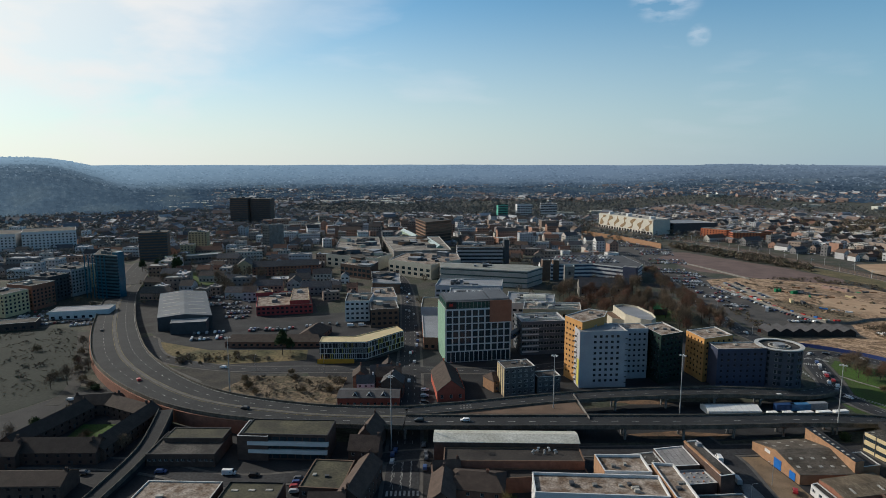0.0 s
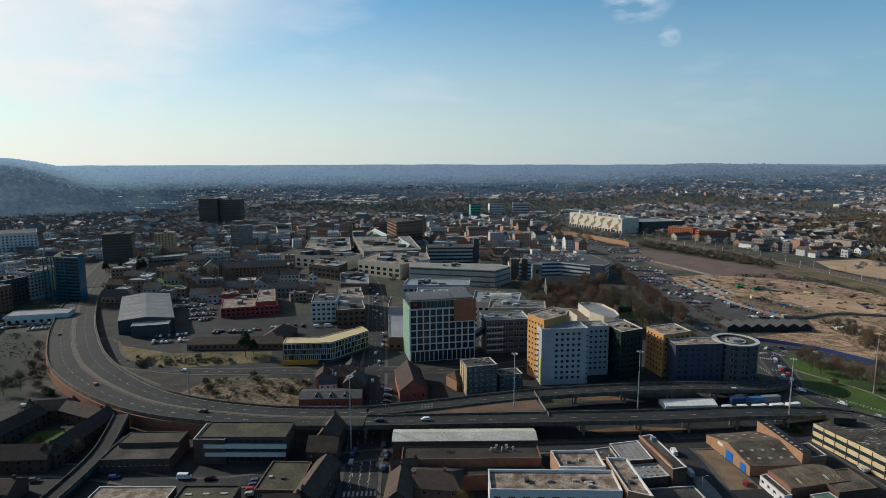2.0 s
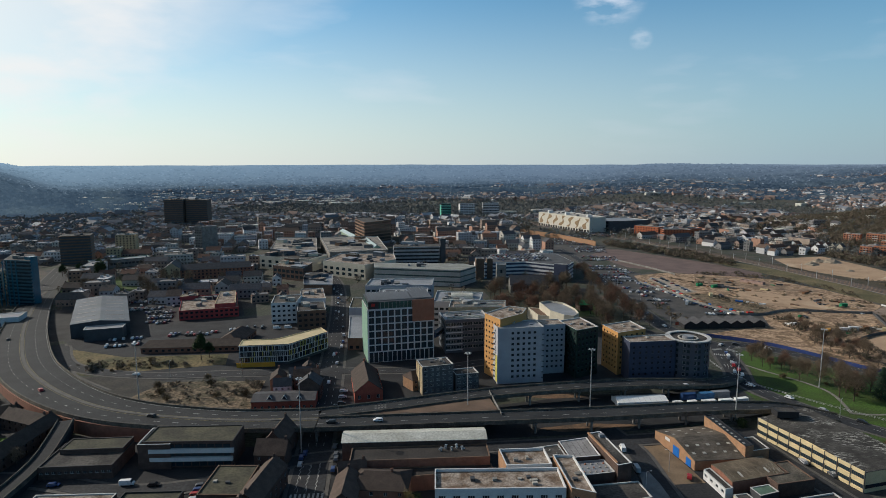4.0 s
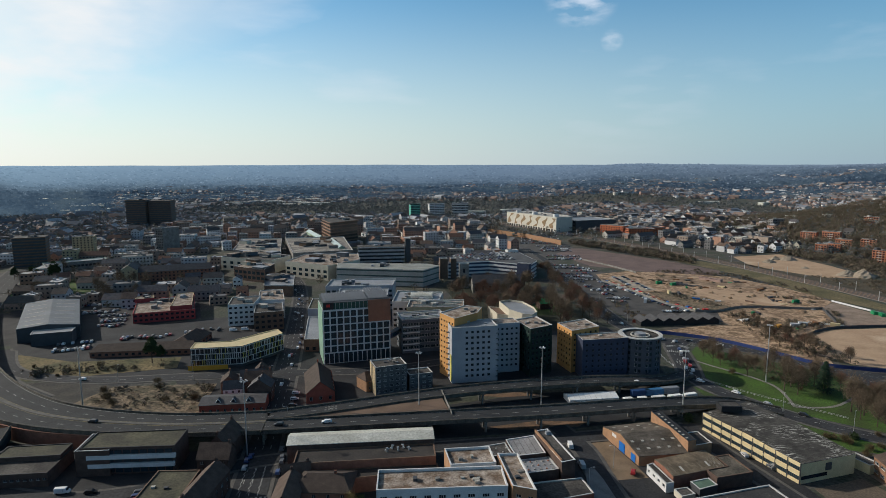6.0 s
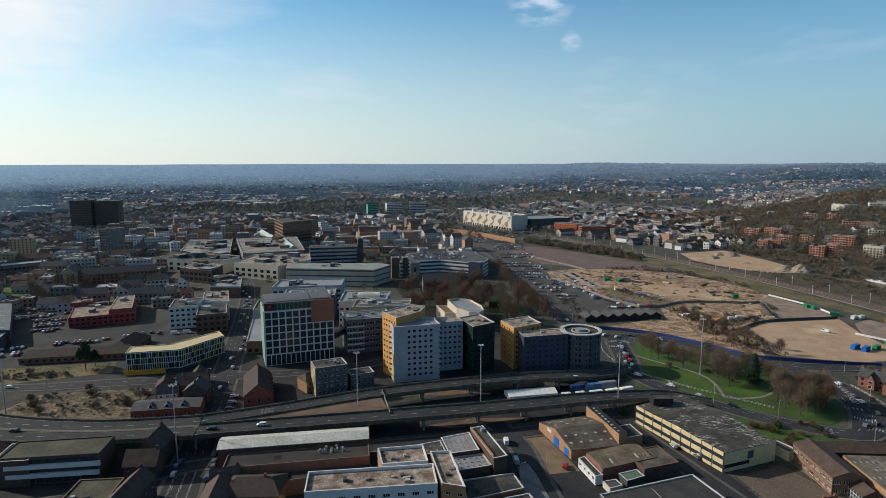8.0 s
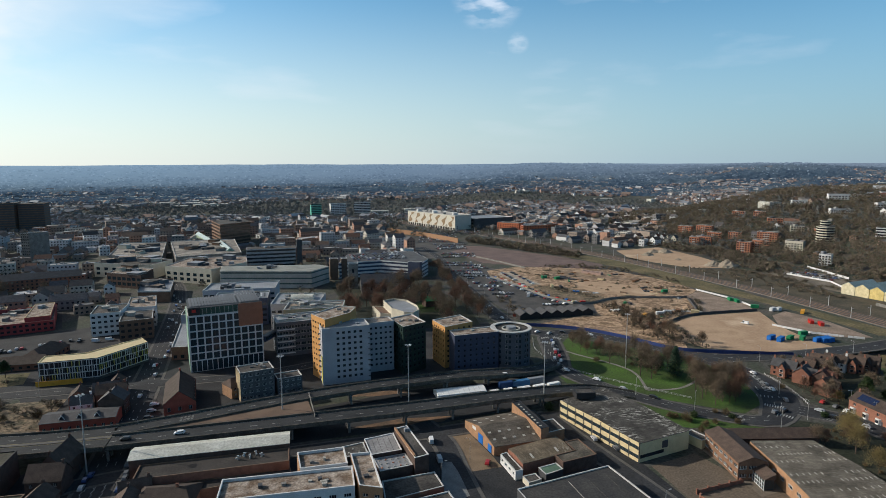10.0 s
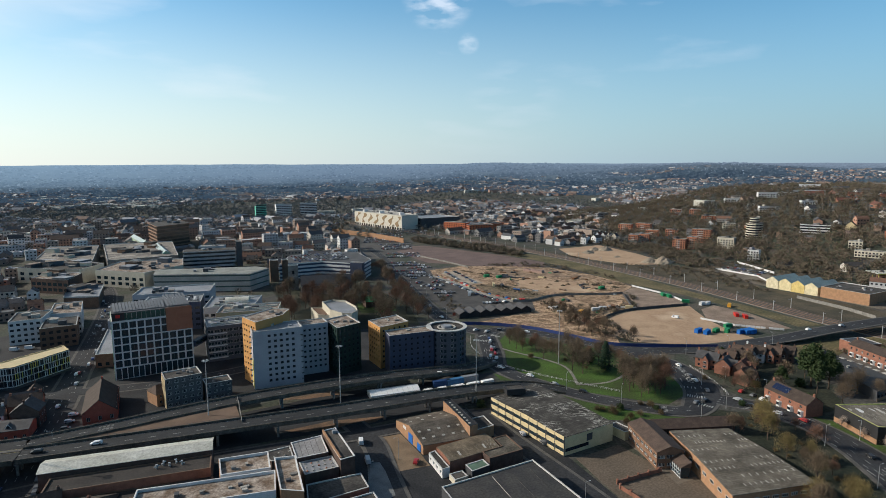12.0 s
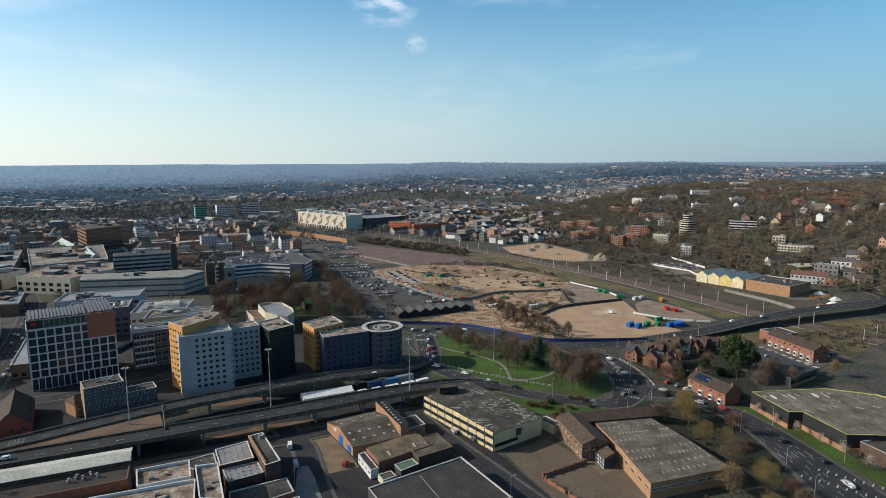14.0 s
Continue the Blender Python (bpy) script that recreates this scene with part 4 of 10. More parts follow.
road("road_street", [(-9, 150, 0, 13), (-9.5, 200, 0, 13), (-10, 250, 0, 13), (-11.5, 330, 0, 13), (-15, 430, 0, 11.5), (-22, 540, 0, 11), (-34, 620, 0, 10), (-62, 700, 0, 9)], "two-lane town street between buildings", marks=(0, -3.2, 3.2))
road("road_cross", [(-190, 398, 0, 8), (-165, 358, 0, 8), (-120, 338, 0, 8), (-65, 335, 0, 9), (-12, 333, 0, 9), (40, 331, 0, 8), (78, 340, 0, 8), (112, 352, 0, 7)], "cross street under the towers")
road("road_west", [(-196, 402, 0, 10), (-178, 372, 0, 9), (-160, 340, 0, 9), (-128, 312, 0, 8)], "slip road inside the ring road bend", marks=())
road("road_station", [(236, 356, 0, 12), (226, 372, 0, 12), (222, 392, 0, 12), (222, 420, 0, 12), (232, 520, 0, 11), (243, 620, 0, 11), (256, 690, 0, 9), (262, 800, 0, 9)], "road beside the large car park", marks=(0, -3, 3))
road("road_ring_east", [(213, 296, 0, 12), (220, 312, 0, 12), (227, 332, 0, 12), (235, 352, 0, 12), (250, 358, 0, 11), (270, 340, 0, 10), (296, 300, 0, 10), (316, 280, 0, 10)], "roundabout road behind the island", marks=(0, -3.2, 3.2))
road("road_bridge", [(300, 284, 0, 11), (340, 274, 0.2, 11), (400, 266, 2.0, 11), (450, 264, 4.5, 11), (510, 262, 6.0, 11), (570, 256, 6.0, 11), (610, 262, 4.0, 10), (640, 300, 2, 9)], "road climbing to the railway bridge", marks=(0,))
road("road_island", [(213, 298, 0, 9), (216, 270, 0, 9), (238, 228, 0, 9), (266, 201, 0, 10), (282, 206, 0, 14), (297, 221, 0, 17), (305.5, 244, 0, 16), (307, 266, 0, 13), (300, 284, 0, 11)], "curved roundabout road with painted hatching", marks=(0, -3))
road("road_south_east", [(293, 206, 0, 12), (306, 188, 0, 12), (309, 166, 0, 12), (305, 145, 0, 14), (296, 121, 0, 18), (287, 100, 0, 22), (272, 60, 0, 24)], "main road running south from the roundabout", marks=(0, -3.2, 3.2, 6.4))
road("road_works_lane", [(176, 232, 0, 8), (178, 205, 0, 8), (182, 170, 0, 8), (186, 130, 0, 8), (190, 60, 0, 8)], "lane between the industrial buildings", marks=())
road("road_works_loop", [(118, 244, 0, 8), (122, 222, 0, 8), (120, 196, 0, 8), (118, 160, 0, 8), (116, 90, 0, 8)], "service road past the brick workshop", marks=())
road("road_under", [(-190, 228, 0, 8), (-120, 224, 0, 8), (-76, 211, 0, 8), (-40, 216, 0, 7), (-9, 230, 0, 7), (60, 232, 0, 7), (118, 232, 0, 8), (176, 234, 0, 8)], "street along the foot of the flyover", marks=())
road("road_west_main", [(-345, 720, 0, 22), (-318, 640, 0, 22), (-297, 585, 0, 22)], "wide ring road in from the west", marks=(0, -5, 5), m=ROADTOP)

def painted_bars(x, y, rot, n, pitch, l, w, lab):
    """A row of painted bars side by side, laid on the road."""
    bm = bmesh.new()
    for i in range(n):
        k = (i - (n - 1) / 2) * pitch
        cube(bm, -l / 2, k - w / 2, 0, l / 2, k + w / 2, 0.012)
    ob = tagged(part("painted_bars", bm, PAINT), lab, "road marking", "", "structure")
    ob.matrix_world = pose(x, y, MARKZ, 0, 0, rot)


MARKZ = 0.33
for x, y, rot, n, p_, l, w in ((285.5, 212.5, 42, 8, 1.1, 3.2, 0.5), (291, 224, 52, 5, 1.7, 2.6, 0.4), (300, 232, 62, 4, 3.2, 5.0, 0.25), (303, 250, 80, 4, 3.0, 5.0, 0.25), (281.5, 202, 30, 6, 1.2, 2.6, 0.45),
                               (226, 338, 60, 7, 1.1, 3.0, 0.5), (238, 346, 20, 7, 1.1, 3.0, 0.5), (221, 318, 70, 5, 1.6, 4.0, 0.3), (230, 349, 100, 6, 1.2, 2.6, 0.45), (217, 304, 78, 6, 1.2, 2.8, 0.45), (246, 352, -20, 4, 2.6, 4.0, 0.3),
                               (214.5, 288, 92, 4, 2.0, 4.5, 0.3), (260, 206, -38, 5, 1.5, 3.0, 0.35), (300, 194, -60, 5, 1.8, 3.0, 0.3), (309, 172, -88, 4, 3.0, 4.5, 0.25), (297, 128, -108, 5, 3.0, 4.5, 0.28)):
    painted_bars(x, y, rot, n, p_, l, w, "worn white bars painted across the junction")

# flyover
west = spline([(-302, 600, 0.0, 24), (-283, 545, 0.4, 24), (-250, 470, 2.4, 26), (-214, 398, 4.5, 28), (-172, 331, 6.0, 28), (-116, 278, 7.0, 24), (-60, 257, 7.0, 20), (-10, 252, 7.0, 20)], 5)
south = spline([(-10, 247.4, 7.0, 10.6), (40, 246.5, 7.0, 10.6), (80, 246, 7.0, 10.6), (116, 245.5, 7.0, 10.6), (160, 247.5, 6.6, 10.4), (188, 250, 5.0, 10), (210, 252, 2.6, 9.5), (229, 243, 0.35, 9)], 5)
north = spline([(-10, 257.4, 7.0, 9.6), (20, 263, 7.0, 9.6), (55, 271, 7.0, 9.6), (90, 276.5, 7.0, 9.6), (140, 280, 6.8, 9.6), (168, 281, 5.6, 9.6), (190, 285, 3.4, 9.6), (212, 298, 0.35, 9)], 5)


def flyover(name, line, label, marks, piers=True):
    r = new(name)
    tagged(r, label, "flyover", "", "structure")
    h = lambda k: (lambda p: k * p[3] / 2)
    for nm, a, b, dz, th, m in (("deck", h(-1), h(1), 0.0, 1.3, ROADTOP),):
        bm = bmesh.new()
        ribbon_bm(bm, offsets(line, a, dz), offsets(line, b, dz), th)
        bmesh.ops.recalc_face_normals(bm, faces=bm.faces)
        part(nm, bm, m, r, "worn grey asphalt carriageway on a concrete deck")
    for s in (-1, 1):
        bm = bmesh.new()
        ribbon_bm(bm, offsets(line, lambda p: s * (p[3] / 2 - 0.05), 0.85), offsets(line, lambda p: s * (p[3] / 2 + 0.35), 0.85), 1.9)
        bmesh.ops.recalc_face_normals(bm, faces=bm.faces)
        part("parapet", bm, STAINED, r, "stained concrete parapet")
        bm = bmesh.new()
        top = offsets(line, lambda p: s * (p[3] / 2 + 0.15), 1.25)
        for a, b in zip(top[:-1], top[1:]):
            cone_bm(bm, a, b, 0.05, 0.05, 4)
            cone_bm(bm, (a[0], a[1], a[2] - 0.45), a, 0.05, 0.05, 4)
        part("handrail", bm, DULLRAIL, r)
        bm = bmesh.new()
        dashes(bm, line, lambda p: s * (p[3] / 2 - 0.7), 0.012, 50, 0.01, 0.16)
        part("edge_line", bm, YELPAINT if s > 0 else PAINT, r)
    bm = bmesh.new()
    for k in marks:
        dashes(bm, line, lambda p: k * p[3] / 2, 0.012)
    part("lane_marking", bm, PAINT, r)
    if piers:
        last = None
        for p, q in zip(line[:-1], line[1:]):
            if p[2] < 3.2:
                continue
            if last is None or math.hypot(p[0] - last[0], p[1] - last[1]) > 21:
                last = p
                u = (q - p)[:2]
                rot = math.degrees(math.atan2(u[1], u[0]))
                bm = bmesh.new()
                z = p[2] - 1.3
                cube(bm, -0.6, -p[3] * 0.38, z - 1.0, 0.6, p[3] * 0.38, z)
                for yy in (-0.25, 0.25):
                    cone_bm(bm, (0, yy * p[3], 0), (0, yy * p[3], z - 1.0), 0.55, 0.55, 10)
                part("pier", bm, CONCRETE, r, "", pose(p[0], p[1], 0, 0, 0, rot))
    return r


fw = flyover("flyover_west", west, "wide curving ring road flyover on piers", (-0.5, 0.5))
strip("central_reserve", west, -0.9, 0.9, 0.16, 0.3, PAVING, fw, "kerbed central reserve")
for s in (-1, 1):
    bm = bmesh.new()
    dashes(bm, west, s * 1.3, 0.014, 60, 0.01, 0.16)
    part("edge_line", bm, YELPAINT, fw)
flyover("flyover_south", south, "flyover carriageway above the works yards", (0.0,))
flyover("flyover_north", north, "flyover carriageway beside the tower blocks", (0.0,))
med = strip("median_deck", [np.array(((a[0] + b[0]) / 2, (a[1] + b[1]) / 2, 7.0, 0)) for a, b in ((south[i], north[min(len(north) - 1, i)]) for i in range(0, 17))], lambda p: -max(0.4, (p[0] + 12) * 0.095), lambda p: max(0.4, (p[0] + 12) * 0.095), -0.02, 1.2, mat("brown_gravel", (0.155, 0.105, 0.075), 0.95, 0.3, 0.1))
tagged(med, "brown gravel wedge between the two carriageways", "median", "", "structure")
patch("ground_earth_south", [(88, 248), (96, 243.5), (128, 242.5), (134, 247), (110, 251)], 0.04, mat("orange_earth", (0.185, 0.112, 0.068), 0.95, 0.4, 0.2, 1.2, col2=(0.09, 0.062, 0.042)), label="bare orange-brown earth under the flyover")
patch("ground_earth_north", [(90, 284.5), (104, 281), (122, 281), (118, 286), (98, 287)], 0.045, bpy.data.materials["orange_earth"], label="bare orange-brown earth beside the piers")
ew = tagged(part("wall_median", box_bm(-0.14, -14.2, 5.0, 0.14, 14.2, 7.9), CONCRETE), "pale concrete end wall of the wedge between carriageways", "wall", "", "structure")
ew.matrix_basis = pose(70.6, 262.2, 0, 0, 0, 1.5)
bm = bmesh.new()
for i in range(4):
    for j in range(2):
        x_, y_ = 14.5 + i * 1.5, 260.2 + j * 2.6 + i * 0.3
        bm.faces.new([bm.verts.new(p) for p in ((x_, y_, 7.03), (x_ + 0.9, y_ + 0.15, 7.03), (x_ + 0.9, y_ + 2.0, 7.03), (x_, y_ + 1.85, 7.03))])
tagged(part("lane_lettering", bm, mat("worn_lettering", (0.17, 0.17, 0.165), 0.8, 0.6, 1.2, 5.0)), "worn white lettering bars painted on the carriageway", "road marking", "", "structure")
# retaining wall along the outside of the bend
bm = bmesh.new()
ribbon_bm(bm, offsets(west[2:-12], lambda p: p[3] / 2 + 0.4, -0.9), offsets(west[2:-12], lambda p: p[3] / 2 + 1.0, -0.9), 6.2)
bmesh.ops.recalc_face_normals(bm, faces=bm.faces)
tagged(part("wall_retaining", bm, BRICK), "red brick retaining wall under the ring road", "wall", "", "structure")
# slip road down to the south west
slip = spline([(-120, 262, 6.9, 8), (-117, 248, 5.8, 8), (-114, 228, 4.4, 8), (-116, 205, 2.6, 8), (-120, 180, 0.8, 8), (-124, 140, 0.15, 8)], 5)
bm = bmesh.new()
ribbon_bm(bm, offsets(slip, -2.9, 0.0), offsets(slip, 2.9, 0.0), 5.0)
bmesh.ops.recalc_face_normals(bm, faces=bm.faces)
sl = tagged(part("road_slip", bm, ROADTOP), "slip road ramping down from the ring road", "road", "", "structure")
for s in (-1, 1):
    strip("parapet", slip, s * 2.9, s * 3.2, 0.8, 2.0, STAINED, sl)

# ---- tall lighting masts ----
def mast(x, y, z, h=30.0):
    r = root("lighting_mast", x, y, z, "tall galvanised steel lighting mast with a ring of lamps", "street lamp", "lighting masts along the flyover")
    bm = bmesh.new()
    cone_bm(bm, (0, 0, 0), (0, 0, h), 0.32, 0.14, 12)
    part("pole", bm, STEEL, r)
    bm = bmesh.new()
    cone_bm(bm, (0, 0, 0), (0, 0, 0.25), 0.5, 0.5, 12)
    part("base_plate", bm, CONCRETE, r)
    bm = bmesh.new()
    for i in range(8):
        a, b = 2 * math.pi * i / 8, 2 * math.pi * (i + 1) / 8
        cone_bm(bm, (math.cos(a), math.sin(a), h - 0.3), (math.cos(b), math.sin(b), h - 0.3), 0.06, 0.06, 5)
    cone_bm(bm, (-1, 0, h - 0.3), (1, 0, h - 0.3), 0.05, 0.05, 5)
    cone_bm(bm, (0, -1, h - 0.3), (0, 1, h - 0.3), 0.05, 0.05, 5)
    part("ring", bm, STEEL, r)
    for i in range(6):
        a = 2 * math.pi * i / 6
        part("lamp_head", box_bm(-0.35, -0.25, 0, 0.35, 0.25, 0.28), STEEL, r, "", pose(1.25 * math.cos(a), 1.25 * math.sin(a), h - 0.5, 0, 0, 60 * i))
    return r


for x, y, z in ((115.9, 260.4, 0), (179.8, 245.9, 0), (-15.2, 235.2, 0), (-101, 292, 0), (248, 281, 0), (57.5, 261, 0)):
    mast(x, y, z, 32.2 - z)


# ---- the towers and offices north of the flyover ----
g = rectf(9.6, 345.4, 40.2, 27.0, 9.0)
gb = building("grid_office", "ten-storey office block with a white concrete grid facade", "office block", g, 32.4, WHITE, FELT,
              {0: fac(10, 6, 3.2, 3.65, 0.3, 4.25, 6.5, 0.3, 0.3, DKFRAME, GLASSB, 1, [(c, r) for c in (7, 8, 9) for r in (4, 5)], 0.5),
               1: fac(7, 6, 3.0, 3.6, 0.35, 4.25, 6.5, 0.3, 0.3, DKFRAME, GLASSB, 1, deep=0.45),
               3: fac(5, 6, 0.7, 3.2, 0.5, 4.25, 6.5, 2, 2, DKFRAME, GLASSB, 0)}, 0.35)
gc = Vector((sum(p[0] for p in g) / 4, sum(p[1] for p in g) / 4))
gm = Matrix.Translation((9.6 - gc.x, 345.4 - gc.y, 0)) @ Matrix.Rotation(radians(9), 4, 'Z')
part("copper_panel", box_bm(26.9, -0.25, 23.9, 40.4, 0.0, 37.2), COPPER, gb, "ribbed copper-coloured panel", gm)
for i in range(18):
    part("rib", box_bm(27.1 + i * 0.75, -0.36, 24.0, 27.25 + i * 0.75, -0.25, 37.1), COPPER, gb, "", gm)
part("side_cladding", box_bm(-0.22, 0.3, 0, -0.02, 26.5, 32.7), mat("ribbed_green_cladding", (0.21, 0.34, 0.26), 0.6, 0.2, 0.3, 3.0), gb, "ribbed green side wall", gm)
part("entrance_glazing", box_bm(0.5, -0.06, 0.3, 39.7, -0.03, 6.2), GLASSB, gb, "dark glazed ground floor", gm)
for i in range(15):
    part("column", box_bm(0.2 + i * 2.81, -0.5, 0, 0.6 + i * 2.81, -0.07, 6.5), WHITE, gb, "", gm)
TOPGLASS = mat("green_top_glass", (0.020, 0.075, 0.060), 0.2, 0.3, 0.4, 2.0, spec=0.5)
part("top_storey", box_bm(0.5, 0.5, 32.4, 39.9, 25.5, 36.6), TOPGLASS, gb, "recessed green glass top storey", gm)
for i in range(12):
    part("mullion", box_bm(0.6 + i * 2.35, 0.38, 32.5, 0.75 + i * 2.35, 0.49, 36.5), COPING, gb, "", gm)
part("roof_edge", box_bm(0.3, 0.3, 36.6, 40.1, 25.7, 36.9), DKGREY, gb, "", gm)
for i in range(16):
    part("solar_panel", box_bm(0, 0, 0, 1.25, 17, 0.12), BLUEGREY, gb, "slanting solar panel", gm @ pose(1.4 + i * 1.62, 3, 37.1, 5, -14, 0))
for i in range(7):
    part("solar_panel", box_bm(0, 0, 0, 1.3, 21, 0.12), BLUEGREY, gb, "slanting solar panel", gm @ pose(28.0 + i * 1.7, 2.5, 37.3, 7, -16, 0))
part("roof_sign", box_bm(0.4, -0.3, 32.9, 6.6, 0.35, 37.2), BLACK, gb, "black sign with a red mark", gm)
part("sign_mark", box_bm(2.2, -0.36, 34.5, 4.4, -0.31, 36.1), REDPAINT, gb, "", gm)

# hall of residence: pale tower, ochre tower, link and dark green tower
STUD = dict(sill=1.1, fh=3.02, frame_m=DKFRAME, bars=0)
building("pale_tower", "pale grey clad student tower with small square windows", "tower block", rectf(79.5, 303.5, 25.5, 15, 3.0), 30.5, LILAC, GREYROOF,
         {0: fac(5, 9, 1.5, 1.4, z=2.0, m0=6.8, m1=3.4, **STUD), 3: fac(2, 9, 1.2, 1.5, z=2.0, m0=3, m1=3, **STUD)}, 0.5, clutter=3)
pt = bpy.data.objects["pale_tower"]
ptm = Matrix.Translation((79.5 - pt.location.x, 303.5 - pt.location.y, 0)) @ Matrix.Rotation(radians(3), 4, 'Z')
part("green_panel", box_bm(-0.25, 0.3, 1.0, -0.03, 3.6, 15.5), YELPAN, pt, "lime green side panel", ptm)
for i in range(9):
    part("balcony", box_bm(-1.1, 5.0, 2.6 + i * 3.02, -0.04, 7.4, 2.85 + i * 3.02), DKGREY, pt, "", ptm)
    part("balcony", box_bm(24.4, -0.9, 2.6 + i * 3.02, 25.6, -0.04, 2.85 + i * 3.02), DKGREY, pt, "", ptm)
building("ochre_tower", "ochre rendered student tower with small windows", "tower block", [(81.5, 307.5), (96.5, 319.0), (101.5, 331.0), (92.5, 337.5), (75.5, 322.0)], 34.5, ORCLAD, PALEFELT,
         {4: fac(5, 10, 1.2, 1.2, z=2.5, m0=0.6, m1=0.6, **STUD)}, 0.5, clutter=3)
building("link_block", "grey clad link block between student towers", "tower block", rectf(105.8, 316.5, 15, 11, 5.0), 28.2, LILAC, PALEFELT,
         {0: fac(5, 8, 1.3, 1.2, z=2.5, m0=0.5, m1=0.5, **STUD)}, 0.4)
building("green_tower", "dark green glazed student tower with a stepped top", "tower block", [(124.0, 307.5), (138.5, 314.0), (135.0, 335.0), (120.6, 328.5)], 27.0, GREENCLAD, PALEFELT,
         {0: fac(5, 8, 1.5, 1.6, z=2.0, m0=0.6, m1=0.6, pane_m=GLASS, **STUD), 3: fac(6, 8, 1.6, 1.7, z=2.0, m0=0.6, m1=0.6, **STUD)}, 0.6, clutter=4)
building("cream_hall", "round cream-walled hall with a grey felt roof", "hall", [(137.9, 409.5), (144, 396), (150, 392), (156, 400), (157.5, 412), (154.5, 432), (146, 440), (137, 436)], 12.0, PALECREAM, GREYROOF, {0: fac(3, 1, 3.2, 4.0, 1.0, 7.0, 1.5)}, 1.3, PALECREAM)
building("cream_hall_wing", "low cream wing of the round hall", "hall", [(130.8, 416), (138, 411), (137, 436), (129, 440)], 8.0, PALECREAM, BROWNCON, {0: fac(2, 1, 2.6, 3.0, 1.5, 6)}, 0.5, PALECREAM)
building("ochre_block", "ochre and grey student block with small windows", "tower block", [(149.0, 311.0), (168.0, 318.0), (166.0, 335.5), (146.5, 328.5)], 24.0, ORCLAD, PALEFELT,
         {0: fac(5, 7, 1.2, 1.3, z=2.0, m0=0.5, m1=0.5, **STUD), 3: fac(5, 7, 1.2, 1.3, z=2.0, m0=0.8, m1=0.8, **STUD)}, 0.5, clutter=3)
building("navy_block", "navy clad student block joined to a drum", "tower block", [(151.5, 300.5), (178.0, 301.5), (180.0, 313.0), (152.0, 312.5)], 21.6, NAVY, PALEFELT,
         {0: fac(7, 6, 1.2, 1.3, z=2.0, m0=0.8, m1=0.8, **STUD)}, 0.5, clutter=1)


def drum(cx, cy, rad, h):
    TAKEN.append((cx, cy, rad))
    r = root("drum_block", cx, cy, 0, "round dark clad student block with a pale roof rim", "tower block")
    n = 36
    pts = [(rad * math.cos(2 * math.pi * i / n), rad * math.sin(2 * math.pi * i / n)) for i in range(n)]
    bm = bmesh.new()
    for i in range(n):
        facade(bm, pts[i], pts[(i + 1) % n], 0, h, fac(1, 6, 1.45, 1.9, 0.8, 3.2, 1.8, frame_m=COPING if i % 3 else DKFRAME, pane_m=GLASSB, bars=0) if (n // 2 <= i < n and i % 3 != 1) else None, r)
    part("wall", bm, mat("slate_blue_cladding", (0.070, 0.080, 0.105), 0.45, 0.2, 0.2, 3.0), r)
    for nm, r0, r1, z0, z1, m in (("roof", 0.1, rad - 0.6, h - 0.3, h, FELT), ("roof_rim", rad - 1.5, rad + 0.6, h + 0.5, h + 1.0, COPING), ("roof_edge", rad - 0.6, rad - 0.1, h - 0.3, h + 0.5, DKGREY), ("skylight", 0.1, 3.0, h, h + 1.4, GREYROOF), ("walkway", 4.6, 5.4, h, h + 0.5, PALECONC)):
        bm = bmesh.new()
        ring = [[bm.verts.new((q * math.cos(2 * math.pi * i / n), q * math.sin(2 * math.pi * i / n), z)) for i in range(n)] for q, z in ((r0, z0), (r1, z0), (r1, z1), (r0, z1))]
        for k in range(4):
            for i in range(n):
                bm.faces.new((ring[k][i], ring[k][(i + 1) % n], ring[(k + 1) % 4][(i + 1) % n], ring[(k + 1) % 4][i]))
        bmesh.ops.recalc_face_normals(bm, faces=bm.faces)
        part(nm, bm, m, r)


drum(188.5, 308.5, 11.5, 21.0)

# pale finned office on the corner
pts = [(-66, 348), (-37.6, 348.7), (-17, 373), (-22, 384), (-46, 360.5), (-66.5, 360)]
co = building("corner_office", "low bent office with white and lime vertical fins", "office block", pts, 12.0, DKGREY, CREAM,
              {0: fac(12, 3, 2.05, 2.7, 0.4, 3.3, 1.8, frame_m=DKFRAME, pane_m=GLASS), 1: fac(13, 3, 2.1, 2.7, 0.4, 3.3, 1.8, frame_m=DKFRAME, pane_m=GLASS)}, 0.4, CREAM)
cxy = Vector((sum(p[0] for p in pts) / 6, sum(p[1] for p in pts) / 6))
rngf = random.Random(4)
for a, b, n in ((pts[0], pts[1], 24), (pts[1], pts[2], 26)):
    a, b = Vector(a) - cxy, Vector(b) - cxy
    ang = math.degrees(math.atan2(b.y - a.y, b.x - a.x))
    for z in (1.7, 5.1, 8.4, 11.7):
        part("floor_band", box_bm(0, -0.35, z, (b - a).length, -0.03, z + 0.3), WHITE, co, "white floor band", pose(a.x, a.y, 0, 0, 0, ang))
    for i in range(n):
        p = a.lerp(b, (i + 0.5) / n)
        for k in range(3):
            if rngf.random() < 0.8:
                part("fin", box_bm(-0.15, -0.6, 2.0 + 3.3 * k, 0.15, -0.36, 5.3 + 3.3 * k), rngf.choice([WHITE, WHITE, YELPAN]), co, "", pose(p.x, p.y, 0, 0, 0, ang))
building("orange_hoarding", "orange site hoarding along the street", "hoarding", rect(-56, 345.3, 22, 0.3, 0.5), 2.6, ORHOARD, ORHOARD, None, 0.1, ORHOARD, claim=False)

